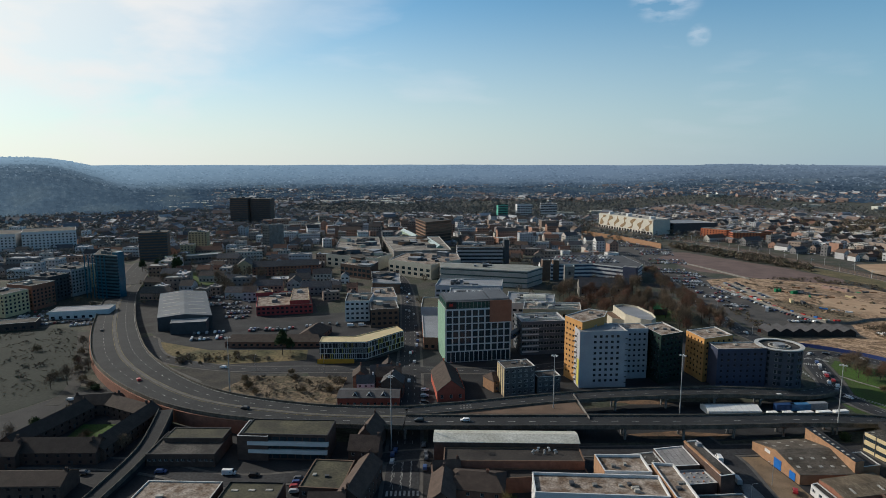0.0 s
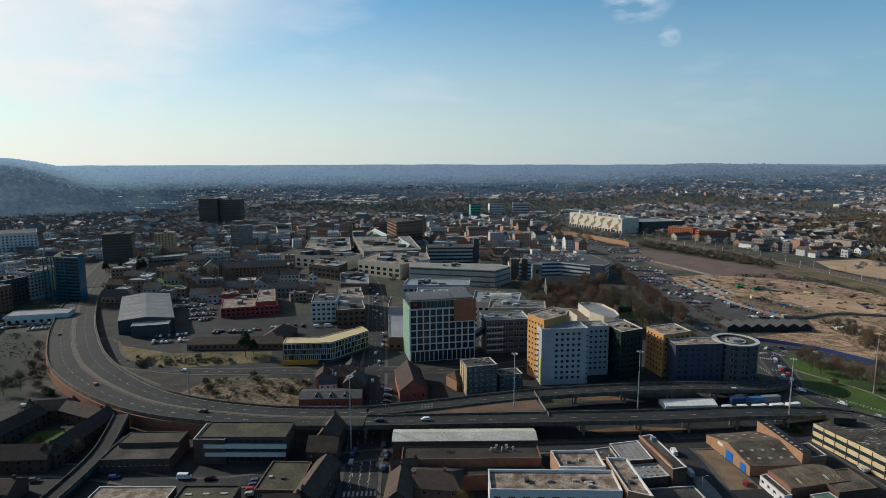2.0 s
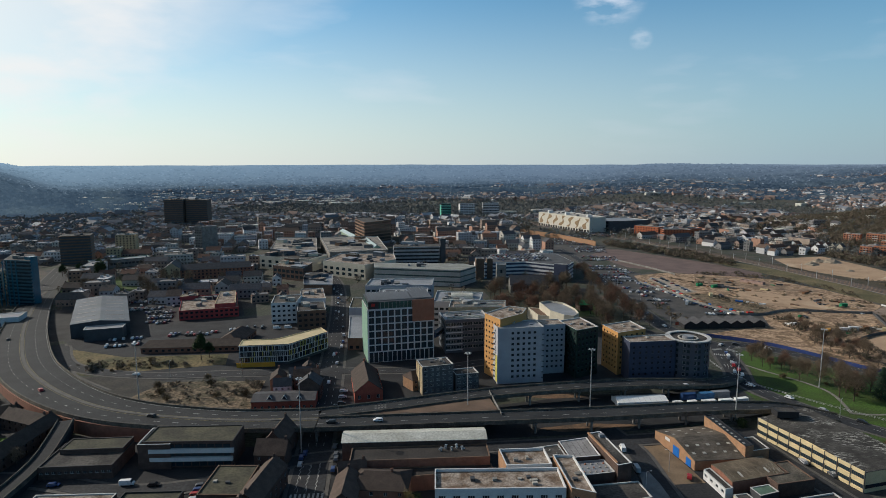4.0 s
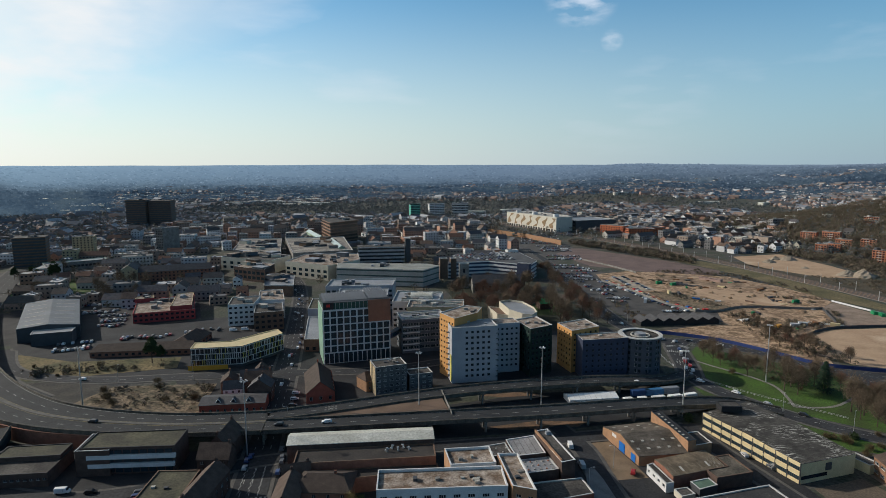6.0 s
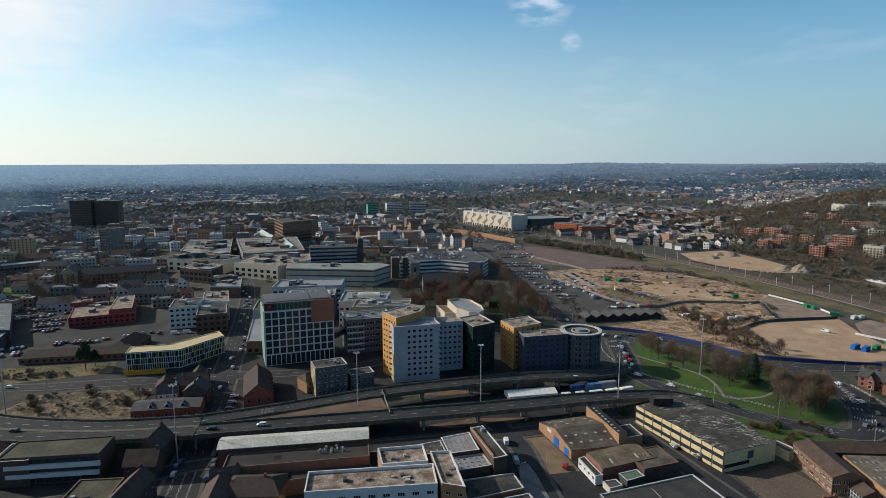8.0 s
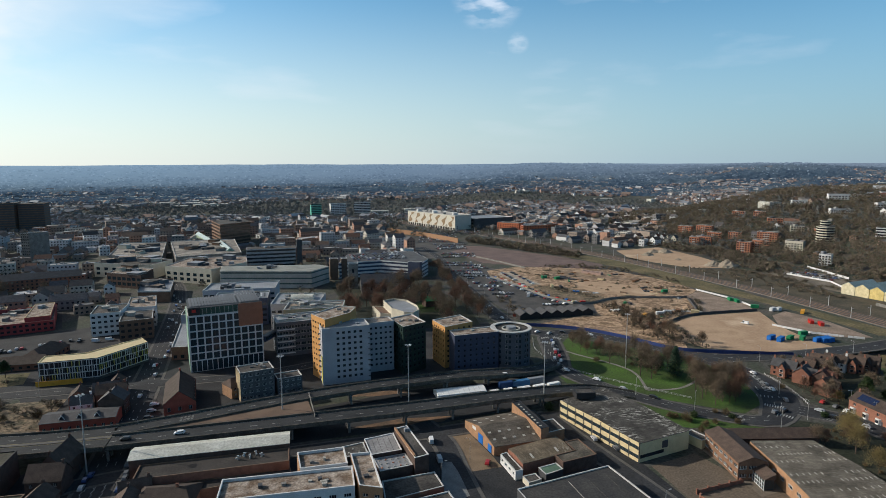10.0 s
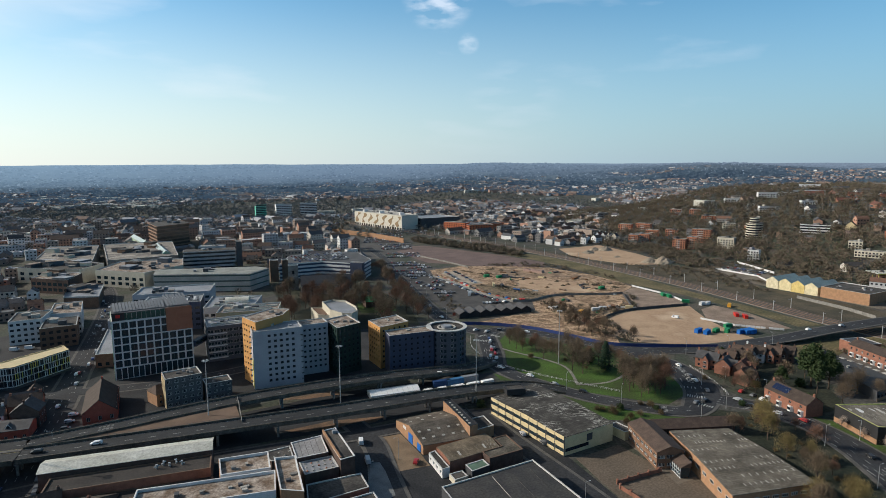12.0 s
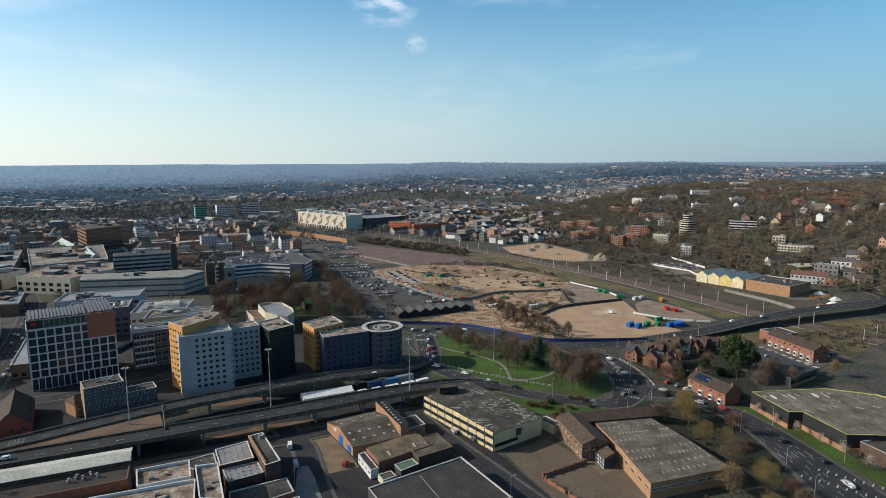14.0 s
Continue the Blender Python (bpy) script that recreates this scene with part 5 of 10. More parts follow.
# brick gabled house, stepped flats and low club by the flyover
gabled("gabled_hall", "red brick gabled hall with a brown tiled roof", "hall", 9.6, 301.5, 31, 14.0, 5.6, 11.2, 96, REDHALL, DKTILE, {0: fac(6, 2, 1.2, 1.6, 1, 3.2, 0.3), 3: fac(3, 1, 1.4, 2.0, 1.2, 4, 0.5), 1: fac(3, 1, 1.4, 2.0, 1.2, 4, 0.5)}, 1)
building("stepped_flats", "grey brick flats with pale end wall", "flats", rectf(38.5, 291, 16.5, 12, 12), 15.0, MIDGREY, FELT,
         {0: fac(5, 5, 1.9, 1.5, 1.0, 2.8, 0.6, bars=2), 3: fac(3, 5, 1.6, 1.6, 1.0, 2.8, 0.6)}, 0.5, COPING, clutter=6)
building("annex_flats", "low grey flats with a flat roof", "flats", rectf(56.0, 294.5, 12.5, 9, 10), 9.0, MIDGREY, FELT, {0: fac(4, 3, 1.8, 1.4, 1.0, 2.8, 0.5, bars=2)}, 0.5, COPING, clutter=1)
sf = bpy.data.objects["stepped_flats"]
for i in range(4):
    part("end_panel", box_bm(-0.14, 0.4 + i * 3.05, 0.1, -0.02, 2.2 + i * 3.05 if i < 3 else 11.6, 14.9), BUFF, sf, "pale buff end panel", Matrix.Translation((38.5 - sf.location.x, 291 - sf.location.y, 0)) @ Matrix.Rotation(radians(12), 4, 'Z'))
gabled("cottage", "small brick house with a hipped tile roof", "house", 36.5, 305.0, 12, 10, 6.0, 9.0, 30, ORBRICK, TILE, {0: fac(3, 2, 1.1, 1.3, 1, 2.8, 0.2)}, 1, hip=2.5)
gabled("club_house", "dark roofed brick club with three dormers", "club", -29.5, 285.5, 30, 13, 5.0, 6.4, -0.5, REDHALL, SLATE, {0: fac(9, 1, 1.2, 1.4, 1.3, 4)}, 0)
ch = bpy.data.objects["club_house"]
for i in range(3):
    bm = bmesh.new()
    x = -8 + i * 7
    ends = [[bm.verts.new(p) for p in ((x, y, 5.2), (x + 2.6, y, 5.2), (x + 1.3, y, 7.2))] for y in (-4.8, -1.6)]
    bm.faces.new(ends[0]), bm.faces.new(ends[1][::-1])
    for k in range(3):
        bm.faces.new((ends[0][k], ends[1][k], ends[1][(k + 1) % 3], ends[0][(k + 1) % 3]))
    bmesh.ops.recalc_face_normals(bm, faces=bm.faces)
    part("dormer", bm, SLATE, ch, "slate gabled dormer")
    bm = bmesh.new()
    for p, q in (((x - 0.1, 5.2), (x + 1.3, 7.35)), ((x + 1.3, 7.35), (x + 2.7, 5.2))):
        cone_bm(bm, (p[0], -4.85, p[1]), (q[0], -4.85, q[1]), 0.16, 0.16, 5)
    part("bargeboard", bm, WHITE, ch, "white painted bargeboard")
    part("dormer_window", box_bm(x + 0.8, -4.9, 5.4, x + 1.8, -4.82, 6.3), GLASS, ch)
gabled("street_house", "brick shop house with a pitched roof", "house", -18.5, 296, 9, 11, 8, 12, 85, DKBRICK, SLATE, {0: fac(3, 2, 1.2, 1.5, 1, 3.2)}, 2)
gabled("street_house", "brick shop house with a pitched roof", "house", -21.5, 306, 13, 9, 8, 11.5, 5, BRICK, TILE, {0: fac(4, 2, 1.2, 1.5, 1, 3.2)}, 2)

for x, y, w_, d_, r_, wl, rf_ in ((-26, 316, 12, 8, 8, DKBRICK, SLATE), (-37, 311, 10, 8, 96, BRICK, DKTILE), (-33, 300, 9, 7, 5, WHITE, SLATE), (-23, 324, 9, 7, 92, DKBRICK, DKTILE)):
    gabled("street_house", "small brick house with a pitched roof by the street", "house", x, y, w_, d_, 6.0, 9.2, r_, wl, rf_, {0: fac(3, 2, 1.1, 1.3, 0.9, 2.8), 1: fac(2, 2, 1.1, 1.3, 0.9, 2.8)}, 1)
# enclosed bridge between the offices
fb = root("footbridge", 53, 360, 12.2, "navy enclosed footbridge between two office blocks", "footbridge", rot=62)
part("walls", box_bm(-7.5, -1.4, 0, 6.5, 1.4, 3.2), NAVY, fb)
part("roof", box_bm(-7.6, -1.5, 3.2, 6.6, 1.5, 3.4), DKGREY, fb)
part("glazing", box_bm(-7.3, -1.47, 1.0, 6.3, -1.41, 2.6), GLASSB, fb)
# offices behind
building("dark_office", "dark four-storey office with ribbon windows and plant", "office block", [(57, 359), (85.5, 362.5), (84, 384), (55, 380)], 20.5, BLUEGREY, GREYROOF,
         {0: fac(8, 5, 3.1, 1.9, 1.0, 3.7, 1.6, frame_m=COPING, pane_m=GLASSB, bars=1), 3: fac(5, 5, 2.8, 1.9, 1.0, 3.7, 1.6, frame_m=COPING, pane_m=GLASSB, bars=2)}, 0.9, clutter=9)
do = bpy.data.objects["dark_office"]
for z in (1.7, 5.4, 9.1, 12.8, 16.5):
    part("balcony_band", box_bm(0.4, -0.5, z, 11, -0.05, z + 0.7), WHITE, do, "white balcony band", Matrix.Translation((57 - do.location.x, 359 - do.location.y, 0)) @ Matrix.Rotation(math.atan2(3.5, 28.5), 4, 'Z'))
building("pale_office", "long office with a pale roof and plant", "office block", [(62, 387), (100, 384), (104, 404), (66, 408)], 22.0, BUFF, PALEFELT, {0: fac(9, 5, 2.4, 1.7, 1, 3.8, 1.5)}, 0.9, clutter=7)
building("courtyard_office", "office with a pale stepped roof and skylights", "office block", [(54, 414), (86, 408), (94, 440), (60, 450)], 20.0, LILAC, GREYROOF, {0: fac(8, 4, 2.6, 1.8, 1, 4, 1.5)}, 1.0, clutter=9)
building("louvre_office", "navy office with pale louvred roof", "office block", [(14, 442), (52, 440), (54, 466), (16, 470)], 19.0, NAVY, GREYROOF, {0: fac(8, 4, 3.0, 1.8, 1, 4, 1.5)}, 1.0, clutter=6)
lo = bpy.data.objects["louvre_office"]
for i in range(15):
    part("louvre", box_bm(-18 + i * 2.4, -10, 20.2, -16.8 + i * 2.4, 2, 20.5), WHITE if i % 2 else DKGREY, lo, "")
building("glass_office", "blue office with rows of roof plant", "office block", [(4, 480), (58, 476), (62, 505), (8, 510)], 19.0, LILAC, GREYROOF, {0: fac(12, 4, 3.0, 1.8, 1, 4, 1.5, pane_m=GLASSB)}, 1.0, clutter=8)
# pipes, walkways and a vault on the office roofs
for nm, zr_, strips in (("pale_office", 22.0, ((-16, -7, 16, 0.6), (-16, -3, 14, 0.5), (-12, 2, 18, 0.8), (-14, 6, 10, 0.5))), ("courtyard_office", 20.0, ((-12, -12, 10, 0.7), (-12, -7, 12, 0.6), (-10, 10, 14, 0.8))), ("dark_office", 20.5, ((-12, -7, 12, 0.5), (-12, -4, 10, 0.6), (-11, 5, 12, 0.5)))):
    o = bpy.data.objects[nm]
    for x0, y, x1, w_ in strips:
        part("roof_duct", box_bm(x0, y, zr_ + 0.3, x1, y + w_, zr_ + 1.1), WHITEROOF, o, "pale roof duct", pose(0, 0, 0, 0, 0, -6 if nm != "dark_office" else 7))
bm = bmesh.new()
n = 10
ra = [[bm.verts.new((x, 6 * math.cos(math.pi * k / n), 20.0 + 3.2 * math.sin(math.pi * k / n))) for k in range(n + 1)] for x in (-8, 8)]
for k in range(n):
    bm.faces.new((ra[0][k], ra[0][k + 1], ra[1][k + 1], ra[1][k]))
bm.faces.new(ra[0][::-1]), bm.faces.new(ra[1])
bmesh.ops.recalc_face_normals(bm, faces=bm.faces)
part("vault", bm, WHITEROOF, bpy.data.objects["courtyard_office"], "white vaulted roof light", pose(3, 1, 0, 0, 0, -8))
building("red_annex", "low red-walled building beside the street", "shop", [(-4, 372), (8, 371), (6, 428), (-6, 430)], 7.5, BRICK, GREYROOF, {0: fac(3, 1, 2, 2, 1, 4), 3: fac(9, 1, 2.2, 2, 1, 4)}, 0.6)
building("garden_terrace", "low terrace block with a planted roof", "office block", [(-7, 440), (12, 438), (12, 470), (-6, 474)], 11, LILAC, OLIVEROOF, None, 0.6)


def ribbon_block(name, label, category, pts, h, floors, wall, roof, glass=None, z0=0.0, group="", clutter=2, ground=0.0, band=0.34):
    """A block of spandrel slabs round a glazed core: ribbon windows in real recesses."""
    cx, cy = sum(p[0] for p in pts) / len(pts), sum(p[1] for p in pts) / len(pts)
    TAKEN.append((cx, cy, max(math.hypot(p[0] - cx, p[1] - cy) for p in pts)))
    r = root(name, cx, cy, z0, label, category, group)
    lp = [(p[0] - cx, p[1] - cy) for p in pts]
    bm = bmesh.new()
    prism(bm, inset(lp, 0.45), 0, h - 0.3)
    part("glazing", bm, glass or GLASS, r, "recessed dark ribbon windows")
    fh = (h - ground) / floors
    for i in range(floors + 1):
        z = ground + i * fh
        bm = bmesh.new()
        prism(bm, lp, max(0, z - 0.3) if i else max(0.0, ground - 0.5), min(z + fh * band, h + 0.7))
        part("spandrel", bm, wall, r)
    bm = bmesh.new()
    prism(bm, inset(lp, 0.4), h + fh * band - 0.3 if fh * band < 0.7 else h + 0.4, h + min(fh * band, 0.7) + 0.02)
    part("roof", bm, roof, r)
    rng = random.Random(int(cx * 3 + cy))
    for _ in range(clutter):
        p = Vector(lp[0]).lerp(Vector(lp[1]), rng.uniform(0.2, 0.8)).lerp(Vector(lp[-1]).lerp(Vector(lp[-2]), 0.5), rng.uniform(0.2, 0.8))
        w, d, hh = rng.uniform(2, 6), rng.uniform(2, 5), rng.uniform(1, 3)
        bm = box_bm(-w / 2, -d / 2, 0, w / 2, d / 2, hh)
        part("roof_unit", bm, rng.choice([GREYROOF, CONCRETE, DKGREY]), r, "", pose(p.x, p.y, h + 0.6, 0, 0, rng.choice((0, 30, 90))))
    return r


ribbon_block("college", "long college block with white bands and green glass", "college", [(9, 588), (92, 562), (111, 586), (100, 600), (9, 616)], 15.5, 3, mat("pale_pink_panel", (0.44, 0.40, 0.36), 0.7, 0.2, 0.1, 2.0), mat("college_roof", (0.26, 0.27, 0.25), 0.9, 0.3, 0.1, 1.0), mat("grey_green_glass", (0.050, 0.085, 0.080), 0.3, 0.3, 0.1, spec=0.5), clutter=6, band=0.68)
ribbon_block("parking_deck", "multi-storey car park with white and blue bands", "car park", [(122, 602), (166, 606), (202, 576), (216, 600), (214, 660), (140, 662)], 15.5, 4, WHITE, mat("parking_deck_tar", (0.085, 0.088, 0.095), 0.9, 0.3, 0.1), NAVY, clutter=0, band=0.42)
building("stair_tower", "dark stair tower with a red sign", "stair tower", rect(196, 577, 13, 6, -38), 17.5, NAVY, FELT, None, 0.5)
building("brick_tower", "brown brick stair tower beside the car park", "stair tower", rect(117, 601, 8, 8), 21, BROWNCON, FELT, None, 0.5)
building("brick_tower", "brown brick stair tower beside the car park", "stair tower", rect(128, 606, 6, 8), 20, BROWNCON, FELT, None, 0.5)
# concrete lightened as if sunlit, glass browned to imitate an orange reflection
ribbon_block("brown_tower", "brown concrete office tower with recessed floors", "office block", [(-9, 868), (30, 905), (17, 960), (-25, 930)], 33.0, 7, mat("lit_brown_concrete", (0.20, 0.120, 0.080), 0.8, 0.25, 0.3), FELT, mat("brown_reflection_glass", (0.085, 0.060, 0.045), 0.2, 0.4, 0.4, spec=0.6), clutter=6)
ribbon_block("slab_office", "grey office slab with ribbon windows", "office block", [(30, 690), (84, 690), (84, 712), (30, 712)], 21, 5, mat("pale_band", (0.36, 0.36, 0.37), 0.7), FELT, GLASS, band=0.45)
building("slab_end", "dark brick lift tower", "stair tower", rect(88, 697, 6, 12), 30, DKGREY, FELT, None, 0.5)
ribbon_block("tall_slab", "dark brown twin slab tower in the town centre", "tower block", [(-399, 1190), (-364, 1192), (-364, 1225), (-399, 1222)], 50, 12, BROWNCON, FELT, DKGREY)
ribbon_block("tall_slab", "dark brown twin slab tower in the town centre", "tower block", [(-362, 1200), (-322, 1202), (-322, 1232), (-362, 1230)], 48, 12, BROWNCON, FELT, DKGREY)
ribbon_block("dark_tower", "dark brick tower block with ribbon windows", "tower block", [(-357, 730), (-326, 740), (-333, 764), (-364, 754)], 34, 10, BROWNCON, FELT, DKGREY)
building("pale_slab", "pale concrete slab block with small windows", "office block", [(-236, 836), (-226, 832), (-210, 850), (-220, 858)], 33, CONCRETE, FELT, {0: fac(4, 9, 1.6, 1.6, 1, 3.6, 2)}, 0.6)

# white patterned car park by the station, with its red brick neighbours
wc = [(316, 1128), (367, 985), (402, 1002), (362, 1140)]
wcb = building("station_parking", "white station car park with a wavy panel facade", "car park", wc, 25.0, mat("off_white_panel", (0.52, 0.49, 0.42), 0.7, 0.12), PALECONC, {0: fac(20, 1, 5, 4.2, 0.2, 5.0, 0, frame_m=DKFRAME)}, 0.8, clutter=5)
wcx, wcy = sum(p[0] for p in wc) / 4, sum(p[1] for p in wc) / 4
TANPAN = mat("tan_panel", (0.27, 0.185, 0.105), 0.8)
for i in range(7):
    a = Vector((316 - wcx, 1128 - wcy)).lerp(Vector((367 - wcx, 985 - wcy)), (i + 0.5) / 7)
    bm = bmesh.new()
    prof = [(-5.0 + k * 1.1 + 2.6 * math.sin(k * 0.95 + i * 1.3), 5.6 + k * 2.0) for k in range(10)]
    wide = [3.2 + 2.2 * math.sin(k * 0.8 + i * 2.1) for k in range(10)]
    for k in range(9):
        (x0, z0), (x1, z1) = prof[k], prof[k + 1]
        v = [[bm.verts.new((x, y, z)) for x, z in ((x0 - wide[k], z0), (x0 + wide[k], z0), (x1 + wide[k + 1], z1), (x1 - wide[k + 1], z1))] for y in (-0.30, -0.04)]
        bm.faces.new(v[0])
        for j in range(4):
            bm.faces.new((v[1][j], v[1][(j + 1) % 4], v[0][(j + 1) % 4], v[0][j]))
    part("wave_panel", bm, TANPAN, wcb, "tan wavy panel", pose(a.x, a.y, 0, 0, 0, math.degrees(math.atan2(985 - 1128, 367 - 316))))
for i, (x, y) in enumerate(((334, 1110), (352, 1062), (374, 1008))):
    part("stair_head", box_bm(x - wcx - 4, y - wcy - 4, 25.0, x - wcx + 4, y - wcy + 4, 29.5), WHITE, wcb, "white stair head on the roof")
building("station_hall", "dark station hall beside the car park", "hall", [(378, 1064), (410, 1006), (490, 1020), (470, 1075)], 17, DKGREY, GREYROOF, {0: fac(6, 3, 5, 3, 1, 6)}, 0.8)
for i, (x, y) in enumerate(((441, 936), (466, 894), (502, 915))):
    building("brick_flats", "red brick flats with pale balconies", "flats", rect(x + 12, y + 8, 42 if i < 2 else 34, 16, -52 if i < 1 else (-5 if i < 2 else 20)), 15 - i, mat("bright_brick_%d" % i, (0.42, 0.13, 0.06), 0.85), FELT, {k: fac(9, 4, 1.8, 1.8, 0.8, 3.3, 1) for k in (0, 1, 3)}, 0.5)
building("green_block", "white office block with a green clad end", "office block", rect(158, 1352, 22, 26, 2), 24, mat("mint_cladding", (0.10, 0.42, 0.32), 0.6), FELT, {0: fac(10, 7, 3, 2, 1, 3.8, 2)}, 0.8, clutter=3)
building("white_block", "white office block on the hill edge", "office block", rect(206, 1345, 34, 22, 2), 27, WHITE, FELT, {0: fac(9, 7, 3, 2, 1, 3.8, 2)}, 0.8, clutter=3)
building("white_block", "pale residential block with balconies", "flats", rect(258, 1330, 36, 26, -8), 30, WHITE, FELT, {0: fac(12, 8, 3, 2, 1, 3.6, 1)}, 0.8, clutter=4)

# west side

building("shed_porch", "lower white sheet roofed front of the shed", "warehouse", [(-181, 408), (-158, 413), (-160, 424), (-184, 418)], 8.0, DKGREY, GREYROOF, None, 0.3)
building("red_works", "red-walled works with a flat roof", "works", [(-136, 459), (-94, 468), (-108, 522), (-149, 508)], 7.0, mat("crimson_cladding", (0.30, 0.045, 0.045), 0.7), PALEFELT, {0: fac(12, 2, 2, 1.6, 1, 3.3, 0.3)}, 0.6, mat("crimson_coping", (0.34, 0.06, 0.055), 0.7), clutter=6)
for q in ([(-147.5, 497), (-134, 501), (-137.5, 512), (-148.2, 508)], [(-112, 468), (-97, 471.5), (-107.5, 518), (-120, 515)]):
    building("red_works_loft", "raised red-walled roof storey with buff roof", "works", q, 3.0, mat("crimson_loft", (0.32, 0.05, 0.05), 0.7), PALEFELT, None, 0.4, BUFF, z0=7.0, claim=False, clutter=2)
building("white_offices", "white rendered offices with strip windows", "office block", [(-64, 441), (-46, 443), (-45, 470), (-66, 468)], 15.5, WHITE, FELT, {0: fac(5, 4, 2, 1.6, 1, 3.6, 0.8), 3: fac(6, 4, 2, 1.6, 1, 3.6, .8)}, 0.6, clutter=3)
building("grey_offices", "grey and tan office block on the street", "office block", [(-43, 424), (-23, 428), (-27, 456), (-46, 452)], 13, BROWNCON, FELT, {0: fac(5, 3, 2.2, 1.8, 1, 3.8, 0.8), 1: fac(7, 3, 2.2, 1.8, 1, 3.8, 0.8)}, 0.6, clutter=4)
building("white_offices", "white office block with a flat roof", "office block", [(-46, 462), (-26, 460), (-32, 500), (-50, 498)], 14, WHITE, PALEFELT, {0: fac(5, 3, 2.2, 1.8, 1, 3.8, 0.8), 1: fac(7, 3, 2.2, 1.8, 1, 3.8, 0.8)}, 0.6, clutter=4)
gabled("long_low_hall", "long low hall with a dark brown tiled roof", "hall", -102, 385, 62, 15, 3.6, 6.5, -0.5, BRICK, DKTILE, {0: fac(16, 1, 1.8, 1.4, 1, 3)}, 0, hip=3)
gabled("long_low_hall", "low hall wing with a pyramid skylight", "hall", -80, 400, 30, 16, 3.6, 8, 80, BRICK, TILE, {0: fac(6, 1, 1.8, 1.4, 1, 3)}, 0, hip=6)
tt = ribbon_block("teal_tower", "blue-green glass residential tower", "tower block", [(-298, 528), (-273, 520), (-288, 556), (-312, 566)], 38, 13, mat("blue_panel", (0.03, 0.105, 0.135), 0.5), FELT, mat("dark_teal_glass", (0.010, 0.028, 0.040), 0.2, 0.2, 0.2, spec=0.5), clutter=3)
for i in range(6):
    part("teal_strip", box_bm(-13.5 + i * 4.4, -0.7, 0, -12.6 + i * 4.4, -0.3, 38.5), TEALG, tt, "", pose(0, -19.5, 0, 0, 0, -17.7))
part("corner_panel", box_bm(0, 0, 0, 6, 7, 41), TEALG, tt, "bright teal corner panel", pose(12, -16, 0, 0, 0, -20))
for i, (x, y, hh, m) in enumerate(((-338, 470, 18, CREAM), (-332, 494, 20, BRICK), (-335, 520, 22, DKGREY), (-330, 545, 24, LILAC), (-340, 572, 22, BUFF))):
    building("riverside_flats", "%s stepped flats" % ("yellow", "red brick", "dark grey", "pale grey", "buff")[i] + " with balconies and flat roof", "flats", rect(x, y, 26, 21, -16), hh, m, FELT, {k: fac(6, hh // 3 - 1, 1.8, 1.7, 0.8, 3.0, 2) for k in (0, 1)}, 0.6, group="stepped flats", clutter=2)
building("white_depot", "low white depot with a curved sheet roof", "warehouse", rect(-272, 462, 42, 17, 12), 6, WHITE, GREYROOF, {0: fac(8, 1, 2.5, 2, 0.5, 4)}, 0.4)
building("brick_depot", "low dark brick depot", "warehouse", rect(-306, 425, 40, 15, 20), 5, DKBRICK, FELT, {0: fac(8, 1, 2, 1.6, 1, 4)}, 0.4)
building("hospital_wing", "long white building with window rows", "office block", [(-545, 800), (-490, 830), (-520, 880), (-575, 850)], 27, WHITE, FELT, {0: fac(14, 6, 2, 1.8, 1, 3.8, 2), 1: fac(8, 6, 2, 1.8, 1, 3.8, 2)}, 0.6)
building("hospital_wing", "long white building with window rows", "office block", [(-640, 790), (-560, 810), (-580, 870), (-660, 850)], 24, WHITE, FELT, {0: fac(18, 5, 2, 1.8, 1, 3.8, 2)}, 0.6)

